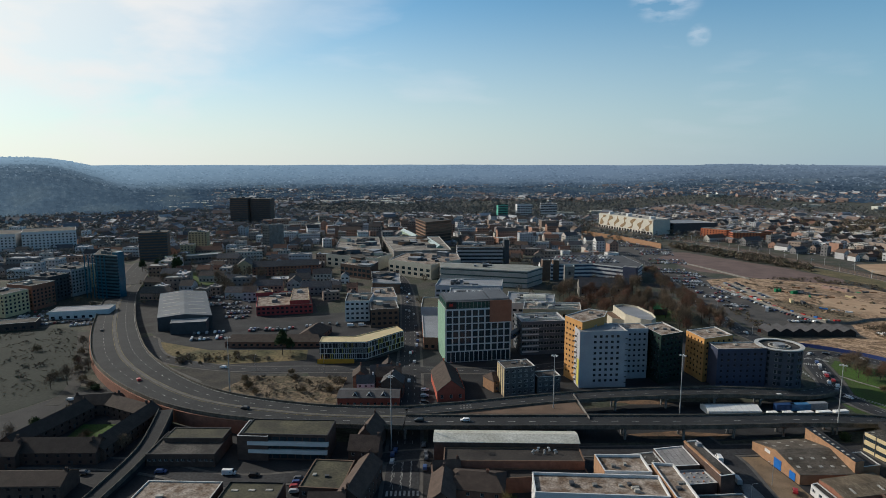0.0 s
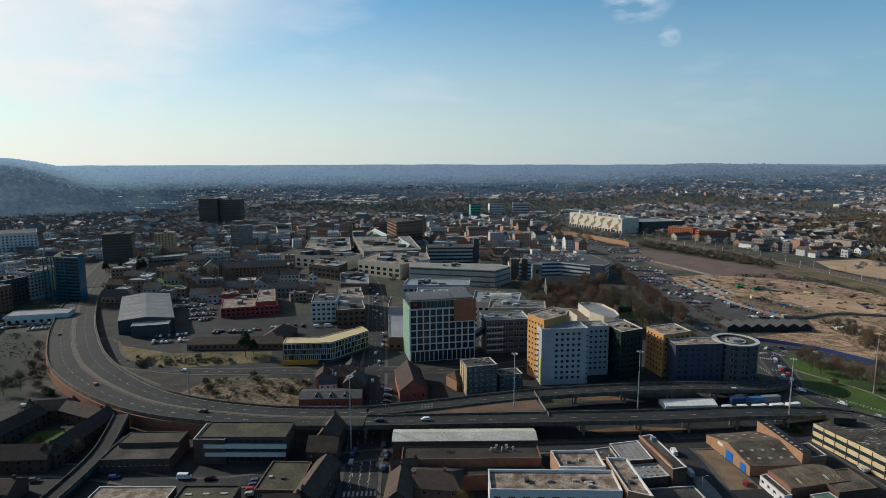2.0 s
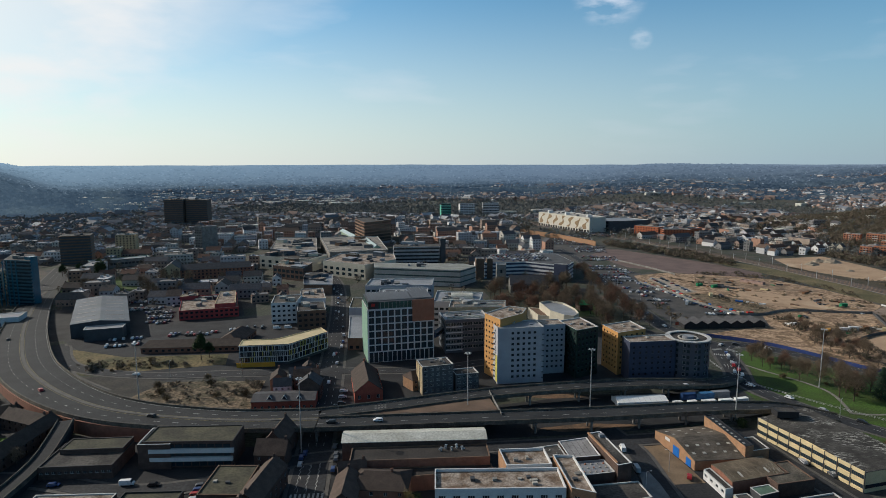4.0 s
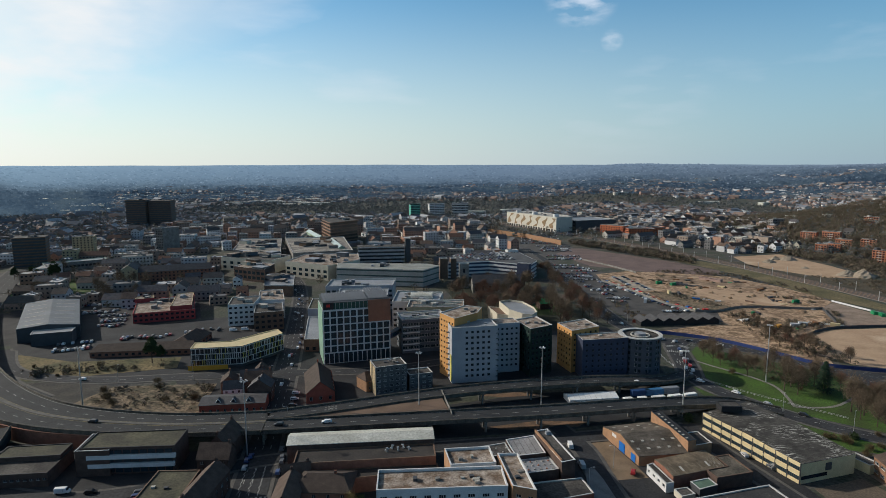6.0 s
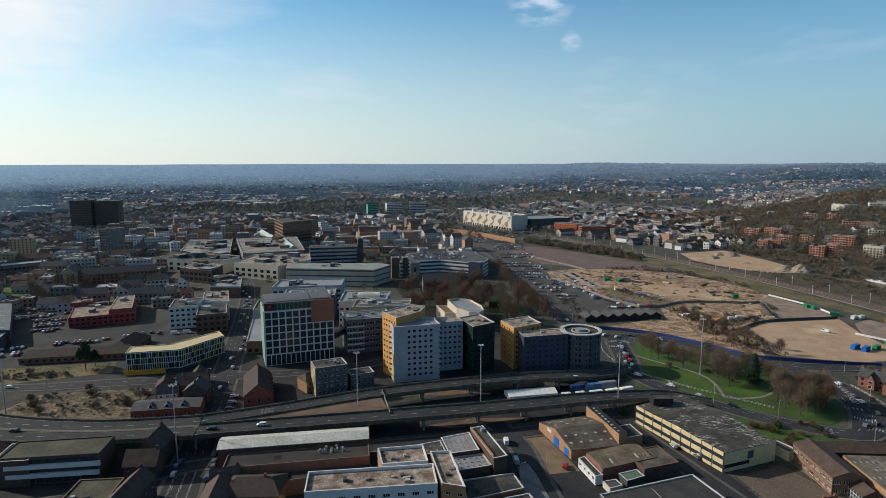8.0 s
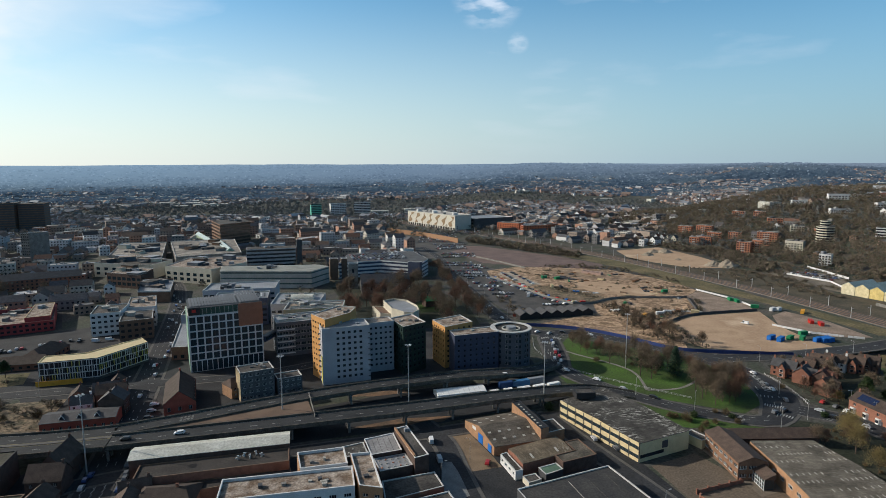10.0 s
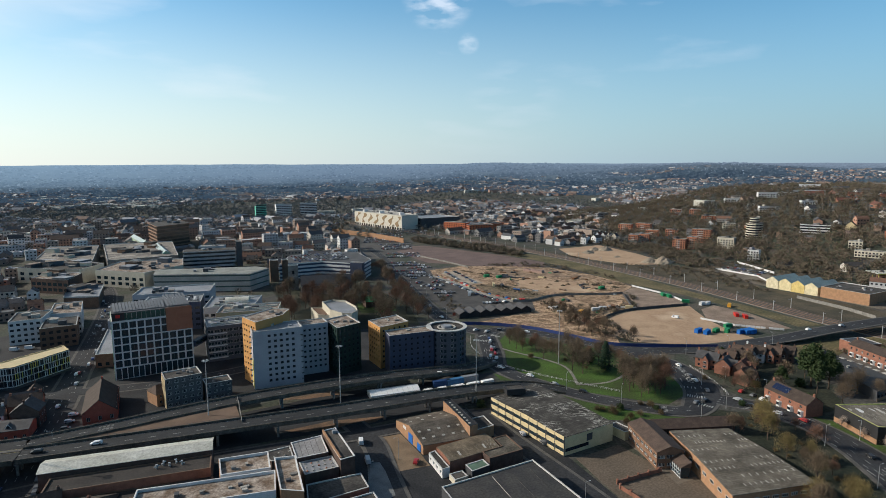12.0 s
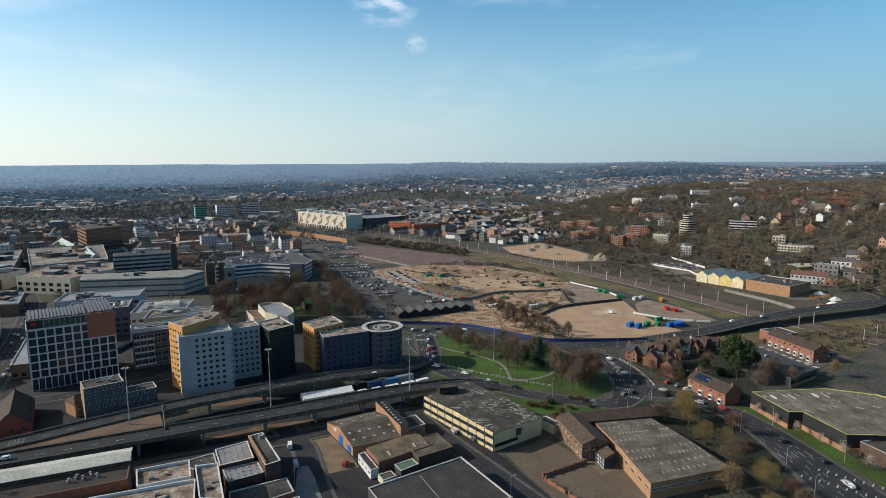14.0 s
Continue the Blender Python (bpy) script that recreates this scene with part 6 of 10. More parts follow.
# shopping centre
SHOPROOF = spread("patched_flat_roof", [(0.09, 0.085, 0.08), (0.22, 0.20, 0.175), (0.13, 0.12, 0.11), (0.30, 0.275, 0.24), (0.10, 0.10, 0.10)], 0.045, grain=0.35)
for pts, h, m, rf in (([(-122, 690), (-62, 655), (-46, 690), (-100, 735)], 14, PALECREAM, FELT), ([(-46, 640), (0, 606), (32, 640), (30, 686), (-30, 690)], 15, PALECREAM, PALEFELT), ([(-44, 700), (24, 715), (10, 850), (-70, 850)], 15, CONCRETE, SHOPROOF),
                      ([(-120, 745), (-60, 715), (-75, 850), (-130, 860)], 14, CONCRETE, SHOPROOF), ([(-96, 628), (-62, 604), (-57, 640), (-86, 662)], 13, DKBRICK, PALEFELT), ([(-60, 600), (-32, 590), (-28, 540), (-54, 546)], 9, BROWNCON, GREYROOF)):
    sc_ = building("shopping_centre", "large low shopping block with flat roofs", "shopping centre", pts, h, m, rf, {0: fac(7, 2, 4.5, 3.0, 0.8, 5, 1.5, pane_m=GLASSB), 3: fac(5, 2, 3.5, 2.4, 1, 5, 2)}, 0.8, clutter=10)
    rs_ = random.Random(int(pts[0][0]) + 500)
    lo_ = [Vector(p) - Vector((sc_.location.x, sc_.location.y)) for p in pts]
    for k in range(9 if len(pts) == 4 and abs(pts[0][0] - pts[1][0]) > 40 else 4):
        fa_, fb_ = rs_.uniform(0.14, 0.84), rs_.uniform(0.14, 0.84)
        p = lo_[0].lerp(lo_[1], fa_).lerp(lo_[-1].lerp(lo_[-2], fa_), fb_)
        w, d, hh = rs_.uniform(6, 17), rs_.uniform(5, 12), rs_.uniform(1.6, 4.6)
        bm = box_bm(-w / 2, -d / 2, h, w / 2, d / 2, h + hh)
        st = part("roof_storey", bm, rs_.choice([CONCRETE, DKGREY, PALECREAM, BLUEGREY, BROWNCON]), sc_, "raised roof storey", pose(p.x, p.y, 0, 0, 0, rs_.choice((-35, -32, 8, 55))))
        part("storey_roof", box_bm(-w / 2 - 0.2, -d / 2 - 0.2, h + hh, w / 2 + 0.2, d / 2 + 0.2, h + hh + 0.3), rs_.choice([SHOPROOF, GREYROOF, FELT, PALEFELT]), st)
for x, y, l, rot, z, e in ((3, 772, 80, -79, 15.0, 0.8), (-33, 898, 92, -75, 0.0, 14.0)):
    gabled("arcade_roof", "glazed arcade roof of the shopping centre", "roof light", x, y, l, 8, e, e + 3.0, rot, PALEGREEN, mat("pale_teal_glazing_%d" % x, (0.34, 0.42, 0.42), 0.4, 0.2, 0.2), None, 0, z0=z, door=False, claim=False)


# ---- south of the flyover ----
n1 = building("bank_office", "three-storey office with white bands and dark roof", "office block", [(-75, 228.5), (-40, 226), (-39, 240.5), (-74, 242.5)], 10.6, DKBRICK, OLIVEROOF, None, 0.35, BLACK)
for z, x0, x1, th in ((3.2, -14.5, 17.5, 1.6), (6.6, -14.8, 18.0, 1.6)):
    part("white_band", box_bm(x0, -0.75 - 7.7, z, x1, -7.35, z + th), WHITE, n1, "white fascia band", pose(0, 0, 0, 0, 0, -4.1))
for z in (1.0, 5.0, 8.4):
    for i in range(10):
        part("window", box_bm(-14 + i * 3.1, -7.55, z, -11.4 + i * 3.1, -7.3, z + (1.4 if z != 1 else 2)), GLASSB, n1, "", pose(0, 0, 0, 0, 0, -4.1))
building("bank_wing", "lower flat-roofed office wing", "office block", [(-76.5, 227.5), (-64, 226.6), (-63, 241.5), (-76, 242.5)], 10.0, DKBRICK, FELT, None, 0.4, COPING, claim=False)
building("corner_works", "dark low works with a stepped flat roof", "works", rect(-97, 232, 27, 20, -1), 5.0, DKBRICK, FELT, {0: fac(12, 1, 1.4, 1.0, 2.4, 4.4)}, 0.5, BLACK)
building("stepped_works", "raised flat roof of the works", "works", rect(-96, 238, 24, 10, -1), 6.6, DKBRICK, OLIVEROOF, None, 0.3, BLACK, claim=False)
building("flat_workshop", "flat-roofed workshop with pale patched roof", "workshop", rect(-87, 190, 27, 22, -3), 5.5, DKBRICK, PALEFELT, None, 0.4, clutter=2)
ws = building("skylight_workshop", "flat-roofed workshop with rows of skylights", "workshop", rect(-61, 189, 20, 22, -3), 5.5, DKBRICK, OLIVEROOF, None, 0.5, BLACK)
for i in range(3):
    for j in range(3):
        part("skylight", box_bm(-1.2, -0.5, 5.5, 1.2, 0.5, 5.75), PALECONC, ws, "", pose(-6 + i * 6, -6 + j * 6, 0, 0, 0, -3))
# courtyard housing
for i, (x, y, w, d, rot, e, rg) in enumerate(((-166, 251, 40, 9, 76, 5.5, 9), (-158, 276, 20, 9, 8, 5.5, 9), (-140, 270, 24, 9, -28, 5.5, 9), (-131, 247, 40, 9, 82, 5.5, 9), (-148, 229, 34, 10, 0, 5.5, 9.5), (-168, 226, 14, 9, 0, 5.5, 9), (-150, 205, 40, 12, 0, 5, 8))):
    gabled("courtyard_house", "dark-roofed brick housing round a courtyard", "house", x, y, w, d, e, rg, rot, DKBRICK, DKTILE, {0: fac(max(3, int(w / 4)), 2, 1.1, 1.2, 0.9, 2.7), 2: fac(max(3, int(w / 4)), 2, 1.1, 1.2, 0.9, 2.7)}, 2, group="courtyard housing")
patch("ground_courtyard", [(-158, 238), (-140, 236), (-142, 262), (-158, 262)], 0.06, GRASS, label="green courtyard lawn")
# public house and roofs near the junction
gabled("public_house", "old public house with steep brown gables", "public house", -24, 238, 16, 9, 7, 12, 80, DKBRICK, TILE, {1: fac(2, 2, 1.2, 1.4, 1, 3)}, 2)
gabled("public_house_wing", "gabled wing of the public house", "public house", -25, 227, 12, 9, 6, 10.5, -8, DKBRICK, TILE, {0: fac(3, 2, 1.2, 1.3, 0.9, 2.8)}, 1)
building("junction_block", "flat-roofed brown block by the junction", "shop", rect(-36, 203, 15, 20, -6), 7, DKBRICK, OLIVEROOF, {0: fac(4, 2, 1.5, 1.5, 1, 3.2)}, 0.4, BROWNCON, clutter=2)
gabled("junction_house", "brick shop house with a brown roof", "house", -24, 199, 26, 9, 7.5, 11, 78, DKBRICK, TILE, {0: fac(6, 2, 1.2, 1.5, 1, 3), 1: fac(2, 2, 1.2, 1.5, 1, 3)}, 2)
gabled("junction_house", "brick house with a dark gable", "house", -33, 185, 12, 9, 7, 10.5, 0, DKBRICK, TILE, {0: fac(3, 2, 1.2, 1.5, 1, 3)}, 1)
# theatre with white sheet roof
gabled("theatre", "long brick hall with a white sheet roof", "hall", 31, 224.4, 56.5, 10.2, 10.6, 11.8, -2.4, DKBRICK, WHITEROOF, None, 0, door=False)
th = building("flat_roof_hall", "dark flat-roofed side of the brick hall", "hall", [(6, 208.5), (58.5, 207), (59, 217.5), (6.5, 219)], 8.6, BRICK, RIBROOF, None, 0.5, BROWNCON)
for i in range(5):
    bm = bmesh.new()
    cone_bm(bm, (0, 0, 0), (0, 0, 1.6), 0.4, 0.4, 8)
    cone_bm(bm, (-0.9, 0, 0.6), (0.9, 0, 1.2), 0.22, 0.22, 6)
    part("vent_duct", bm, STEEL, th, "shiny ventilation duct", pose(8 + i * 2.1, 1.0 + (i % 2) * 2, 8.6, 0, 0, i * 40))
building("tar_roof_hall", "lower brick front with a tar roof", "hall", [(14, 200), (59, 203), (59, 207.5), (14, 208)], 5.6, BRICK, RIBROOF, None, 0.4, BROWNCON)
gabled("junction_villa", "brick house with a dark hipped roof", "house", 18, 200, 20, 15, 6, 9, -10, BRICK, DKTILE, {0: fac(4, 2, 1.2, 1.4, 1, 2.8)}, 1, hip=4)
gabled("junction_villa", "brick house with a steep tiled gable", "house", 5.5, 194, 18, 9, 6.5, 10, 85, DKBRICK, TILE, {3: fac(2, 2, 1.2, 1.4, 1, 2.8)}, 1)
gabled("junction_villa", "small tiled house by the junction", "house", 7, 208, 10, 8, 6, 9.5, 10, DKBRICK, TILE, {0: fac(2, 2, 1.2, 1.4, 1, 2.8)}, 1)
# white offices with parapet roofs
building("parapet_office", "white rendered office with a stained flat roof", "office block", [(35.4, 180.2), (78.5, 176.7), (79.5, 190.0), (36.5, 193.2)], 11.6, WHITE, PALEFELT, {0: fac(9, 3, 2.4, 1.3, 1.3, 3.2, 1.0, pane_m=GLASS, bars=2), 3: fac(3, 3, 1.6, 1.2, 1.3, 3.2, 1.0)}, 1.0, WHITE, clutter=7)
building("parapet_wing", "white parapet wing with a stained roof", "office block", [(61.9, 193.3), (78.2, 192.5), (78.4, 205), (61.5, 205.5)], 11.6, WHITE, PALEFELT, {3: fac(3, 3, 1.4, 1.2, 1.3, 3.2, 1.0)}, 1.0, WHITE, clutter=2)
building("parapet_tower", "narrow parapet wing with a weathered roof", "office block", [(79.8, 175.5), (86.8, 171.7), (87.2, 197), (79.9, 198)], 12.3, ORBRICK, PALEFELT, {0: fac(2, 3, 1.8, 1.2, 1.3, 3.2, 1.5), 1: fac(6, 3, 1.4, 1.2, 1.3, 3.2, 1.5)}, 0.9, WHITE, clutter=2)
o = bpy.data.objects["parapet_wing"]
part("brick_end", box_bm(0.1, -0.16, 0, 12.0, -0.03, 12.4), ORBRICK, o, "orange brick end wall", Matrix.Translation((61.5 - o.location.x, 205.5 - o.location.y, 0)) @ Matrix.Rotation(math.atan2(-12.1, 0.4), 4, 'Z'))
gw = building("grey_works", "pale flat-roofed works behind the offices", "works", [(88.2, 203.4), (100.2, 204.2), (100.0, 219.4), (87.8, 217.2)], 8.4, DKBRICK, mat("pale_grey_felt", (0.27, 0.265, 0.27), 0.9, 0.3, 0.12, 1.2), None, 0.35, WHITE)
for i in range(6):
    part("roof_seam", box_bm(-5.6 + i * 2.2, -6.4, 8.4, -5.5 + i * 2.2, 6.6, 8.44), FELT, gw, "")
lwk = building("lower_works", "lower grey-roofed works with rows of dome lights", "works", [(89.8, 193.0), (102.2, 194.4), (101.4, 203.8), (89.0, 203.0)], 7.0, DKBRICK, GREYROOF, None, 0.3, COPING)
for i in range(5):
    for j in range(3):
        bm = bmesh.new()
        cone_bm(bm, (0, 0, 7.0), (0, 0, 7.35), 0.42, 0.28, 8)
        part("dome_light", bm, PALECONC if (i + j) % 3 else COPPER, lwk, "", pose(-4.6 + i * 2.3, -3.0 + j * 2.8, 0, 0, 0, 0))
ws_ = building("works_strip", "taller brick strip with a brown ridge", "works", [(102.6, 193.0), (108.2, 194.2), (106.0, 220.6), (100.5, 219.4)], 10.2, DKBRICK, FELT, {1: fac(6, 2, 2, 1.4, 1, 3.8)}, 0.35, WHITE)
part("brick_ridge", box_bm(-2.9, -12.5, 10.2, -2.2, 12.8, 11.0), ORBRICK, ws_, "brown brick ridge", pose(0, 0, 0, 0, 0, 5))
part("roof_unit", box_bm(-1.0, -0.8, 10.2, 1.0, 0.8, 11.4), GREYROOF, ws_, "", pose(0.6, 9.5, 0, 0, 0, 5))
ll = building("low_link", "low dark link roof with dome lights", "works", [(79.6, 205.4), (87.6, 205.8), (87.2, 215.6), (74.0, 213.2)], 8.0, DKBRICK, FELT, None, 0.3, COPING)
for i in range(4):
    bm = bmesh.new()
    cone_bm(bm, (0, 0, 8.0), (0, 0, 8.3), 0.4, 0.28, 8)
    part("dome_light", bm, PALECONC, ll, "", pose(-1.5 + i * 2.0, -1.5 + (i % 2) * 3, 0, 0, 0, 0))
building("dark_garage", "low garage with a dark tar roof", "garage", [(88.5, 177), (110, 180.5), (109.5, 191), (89.8, 190)], 4.8, BRICK, FELT, {1: fac(3, 1, 2.2, 2.4, 0.1, 3.4)}, 0.4)
building("dark_garage", "low brick garage with a tar roof", "garage", [(88, 162), (112, 164), (111, 178), (88.5, 175)], 4.2, BRICK, FELT, None, 0.4)


# ---- brick workshop, long works, big roofs ----
def saw_roof(name, label, pts, h, rise, wall, roof, lights, doors=()):
    """A shed with a low ridged roof of two pitches across its first edge, and rows of roof lights."""
    cx, cy = sum(p[0] for p in pts) / 4, sum(p[1] for p in pts) / 4
    TAKEN.append((cx, cy, max(math.hypot(p[0] - cx, p[1] - cy) for p in pts)))
    r = root(name, cx, cy, 0, label, "warehouse")
    lp = [Vector((p[0] - cx, p[1] - cy)) for p in pts]
    bm = bmesh.new()
    mids = [(lp[1] + lp[2]) / 2, (lp[3] + lp[0]) / 2]
    for i in range(4):
        facade(bm, lp[i], lp[(i + 1) % 4], 0, h, None, r)
    for a, b, c in ((lp[1], lp[2], mids[0]), (lp[3], lp[0], mids[1])):
        bm.faces.new([bm.verts.new((*a, h)), bm.verts.new((*b, h)), bm.verts.new((*c, h + rise))])
    part("wall", bm, wall, r)
    bm = bmesh.new()
    for a, b, c, d in ((lp[0], lp[1], mids[0], mids[1]), (mids[1], mids[0], lp[2], lp[3])):
        z = [h + (rise if p in mids else 0) for p in (a, b, c, d)]
        t = [bm.verts.new((p.x, p.y, q + 0.22)) for p, q in zip((a, b, c, d), z)]
        u = [bm.verts.new((p.x, p.y, q + 0.02)) for p, q in zip((a, b, c, d), z)]
        bm.faces.new(t), bm.faces.new(u[::-1])
        for i in range(4):
            bm.faces.new((u[i], u[(i + 1) % 4], t[(i + 1) % 4], t[i]))
    part("roof", bm, roof, r)
    for (s, v0, nu, lw, ll) in lights:
        for i in range(nu):
            if nu > 10 and ((i // 3) * 5 + int(v0 * 40)) % 4 == 0:
                continue
            f = (i + 0.5) / nu
            e0, e1 = (lp[0].lerp(lp[1], f), mids[1].lerp(mids[0], f)) if s == 0 else (lp[3].lerp(lp[2], f), mids[1].lerp(mids[0], f))
            p = e0.lerp(e1, v0)
            zz = h + rise * v0 + 0.24
            u = (lp[1] - lp[0]).normalized()
            d = (e1 - e0).normalized()
            bm = bmesh.new()
            k = rise / max(0.1, (e1 - e0).length)
            q = [p + u * a * lw / 2 + d * b * ll / 2 for a, b in ((-1, -1), (1, -1), (1, 1), (-1, 1))]
            zq = [zz + k * b * ll / 2 for b in (-1, -1, 1, 1)]
            t = [bm.verts.new((c.x, c.y, z + 0.06)) for c, z in zip(q, zq)]
            b_ = [bm.verts.new((c.x, c.y, z - 0.05)) for c, z in zip(q, zq)]
            bm.faces.new(t)
            for j in range(4):
                bm.faces.new((b_[j], b_[(j + 1) % 4], t[(j + 1) % 4], t[j]))
            bmesh.ops.recalc_face_normals(bm, faces=bm.faces)
            part("roof_light", bm, PALECONC, r)
    for (e, f, w, z0, hh, m, nm) in doors:
        a, b = lp[e], lp[(e + 1) % 4]
        p = a.lerp(b, f)
        ang = math.degrees(math.atan2(b.y - a.y, b.x - a.x))
        bm = box_bm(-w / 2, -0.12, z0, w / 2, 0.05, z0 + hh)
        for j in range(1, int(hh / 0.7)):
            cube(bm, -w / 2, -0.16, z0 + j * 0.7, w / 2, -0.12, z0 + j * 0.7 + 0.06)
        part(nm, bm, m, r, "", pose(p.x, p.y, 0, 0, 0, ang))
    return r


saw_roof("brick_workshop", "orange brick workshop with blue doors and roof lights", [(138.3, 205), (160.0, 204.9), (158.0, 234.5), (135.1, 232.6)], 3.8, 3.2, ORBRICK, sheet_roof("brown_cement_sheets", (0.105, 0.090, 0.074), 8.7, 2.4, 1.1),
         [(1, 0.3, 4, 1.3, 0.9), (1, 0.65, 4, 1.3, 0.9), (0, 0.3, 5, 1.2, 1.0), (0, 0.62, 5, 1.2, 1.0)],
         [(3, 0.56, 4.2, 0.1, 3.9, BLUEPAINT, "loading_door"), (3, 0.86, 3.2, 0.1, 3.1, BLUEPAINT, "loading_door"), (3, 0.34, 3.2, 3.7, 1.3, WHITE, "sign_board")])
building("workshop_spine", "tall narrow brick spine with a black roof", "workshop", [(159.0, 205.5), (163.0, 206.5), (162.5, 236.0), (158.4, 234.9)], 8.4, ORBRICK, BLACK, {1: fac(8, 2, 1.6, 1.2, 1, 3.5, 1)}, 0.3, BLACK)
sp_ = bpy.data.objects["workshop_spine"]
for i in range(9):
    part("roof_light", box_bm(-0.45, -0.5, 8.4, 0.45, 0.5, 8.55), PALECONC, sp_, "", pose(-0.4 + 0.03 * i, -12 + i * 2.9, 0, 0, 0, 2))
building("workshop_annex", "flat-roofed orange brick workshop annex", "workshop", [(163.7, 208.8), (172.3, 210.3), (172.4, 221.0), (163.4, 220.0)], 4.6, ORBRICK, FELT, None, 0.3, clutter=1)
building("workshop_annex", "low dark annex with pipes", "workshop", [(163.0, 221.2), (168.8, 222.2), (168.3, 232.4), (162.7, 231.3)], 4.4, BLACK, FELT, None, 0.3, BLACK, clutter=3)
saw_roof("small_works", "low brick works with a fibre cement roof", [(143, 187.5), (166, 191.5), (165.5, 205), (142.4, 200.5)], 4.6, 0.7, BRICK, sheet_roof("mossy_cement_sheets", (0.130, 0.104, 0.074), 99.0, 2.2, 0.9, 0.3), [(0, 0.5, 2, 0.9, 3.0)])
building("small_works_wing", "flat brown-roofed wing of the brick works", "works", [(158, 184), (173.5, 186), (173, 200), (166.5, 199), (166.8, 191.5), (157.5, 190)], 4.8, DKBRICK, ASBESTOS, None, 0.3, BROWNCON)
building("lean_to", "small lean-to shed with a green roof", "shed", [(149, 180), (157, 182), (156.5, 187), (148.5, 185.5)], 3.4, DKGREY, mat("green_felt", (0.10, 0.16, 0.12), 0.9), None, 0.2)
building("white_cabin", "white cabin with dark window slots", "cabin", [(139.0, 185), (142.2, 185.5), (141.6, 200), (138.6, 199)], 3.6, WHITE, FELT, {3: fac(4, 1, 1.6, 1.2, 1.4, 3.2)}, 0.2)
building("white_cabin", "small pale cabin by the workshop", "cabin", [(141.5, 178.5), (147, 179.5), (146.6, 184), (141.2, 183.5)], 2.2, PALECREAM, FELT, None, 0.2)

lw = saw_roof("long_works", "long two-storey works with cream panels and lichened roof", [(190.8, 183.6), (217.2, 188.0), (209.0, 240.5), (181.2, 231.5)], 7.8, 0.9, CREAM, sheet_roof("peeling_sheet_roof", (0.060, 0.056, 0.051), 9.5, 3.0, 1.2, 0.9), [])
cxw, cyw = (190.8 + 217.2 + 209 + 181.2) / 4, (183.6 + 188 + 240.5 + 231.5) / 4
a, b = Vector((181.2 - cxw, 231.5 - cyw)), Vector((190.8 - cxw, 183.6 - cyw))
ang = math.degrees(math.atan2(b.y - a.y, b.x - a.x))
for z in (1.0, 4.6):
    for i in range(9):
        p = a.lerp(b, (i + 0.5) / 9)
        w = link_mesh("window", window_mesh(4.7, 1.5, DKFRAME, GLASSB, 5)[0], lw, "", pose(p.x, p.y, z + 0.5, 0, 0, ang) @ Matrix.Translation((0, -0.12, 0)))
        link_mesh("pane", window_mesh(4.7, 1.5, DKFRAME, GLASSB, 5)[1], w)
for i in range(10):
    p = a.lerp(b, i / 9)
    part("pier", box_bm(-0.15, -0.3, 0, 0.15, 0.02, 8.3), DKFRAME, lw, "", pose(p.x, p.y, 0, 0, 0, ang))
for z in (0.25, 3.6, 7.0):
    part("panel_band", box_bm(0, -0.22, z, (b - a).length, -0.02, z + (1.2 if z > 1 else 0.9)), CREAM, lw, "cream panel band", pose(a.x, a.y, 0, 0, 0, ang))
fr0, fr1 = Vector((190.8 - cxw, 183.6 - cyw)), Vector((217.2 - cxw, 188.0 - cyw))
angf = math.degrees(math.atan2(fr1.y - fr0.y, fr1.x - fr0.x))
part("dark_band", box_bm(0.5, -0.1, 1.6, 13, 0.03, 3.0), GLASS, lw, "", pose(fr0.x, fr0.y, 0, 0, 0, angf))
part("loading_door", box_bm(12, -0.12, 3.6, 15, 0.03, 6.6), DKFRAME, lw, "", pose(fr0.x, fr0.y, 0, 0, 0, angf))
rngl = random.Random(11)
building("works_gatehouse", "small cream gatehouse beside the works", "gatehouse", [(222, 186), (227, 187), (225, 196), (220, 195)], 3.6, CREAM, FELT, None, 0.3)
building("works_plant", "black rooftop plant house at the works end", "plant house", rect(193, 231, 9, 6, -10), 2.6, BLACK, FELT, None, 0.2, BLACK, z0=8.9, claim=False)

br = saw_roof("big_workshop", "big brick workshop with a grey roof and roof lights", [(221.5, 129), (255.5, 124.5), (261.0, 169), (236.5, 176)], 6.2, 0.8, ORBRICK, sheet_roof("grey_cement_sheets", (0.128, 0.113, 0.092), -8.0, 1.9, 1.1, 0.25),
              [(0, v, n_, 0.35, 1.5) for v, n_ in ((0.2, 15), (0.42, 11), (0.66, 17), (0.86, 13))] + [(1, v, n_, 0.35, 1.5) for v, n_ in ((0.25, 12), (0.5, 18), (0.75, 14))])
cxb, cyb = (221.5 + 255.5 + 261 + 236.5) / 4, (129 + 124.5 + 169 + 176) / 4
for (p0, p1, n) in (((236.5, 176), (221.5, 129), 9), ((221.5, 129), (255.5, 124.5), 9)):
    a, b = Vector(p0) - Vector((cxb, cyb)), Vector(p1) - Vector((cxb, cyb))
    ang = math.degrees(math.atan2(b.y - a.y, b.x - a.x))
    for i in range(n):
        p = a.lerp(b, (i + 0.5) / n)
        w = link_mesh("window", window_mesh(2.6, 1.3, FRAME, GLASS, 2)[0], br, "", pose(p.x, p.y, 3.2, 0, 0, ang) @ Matrix.Translation((0, -0.1, 0)))
        link_mesh("pane", window_mesh(2.6, 1.3, FRAME, GLASS, 2)[1], w)
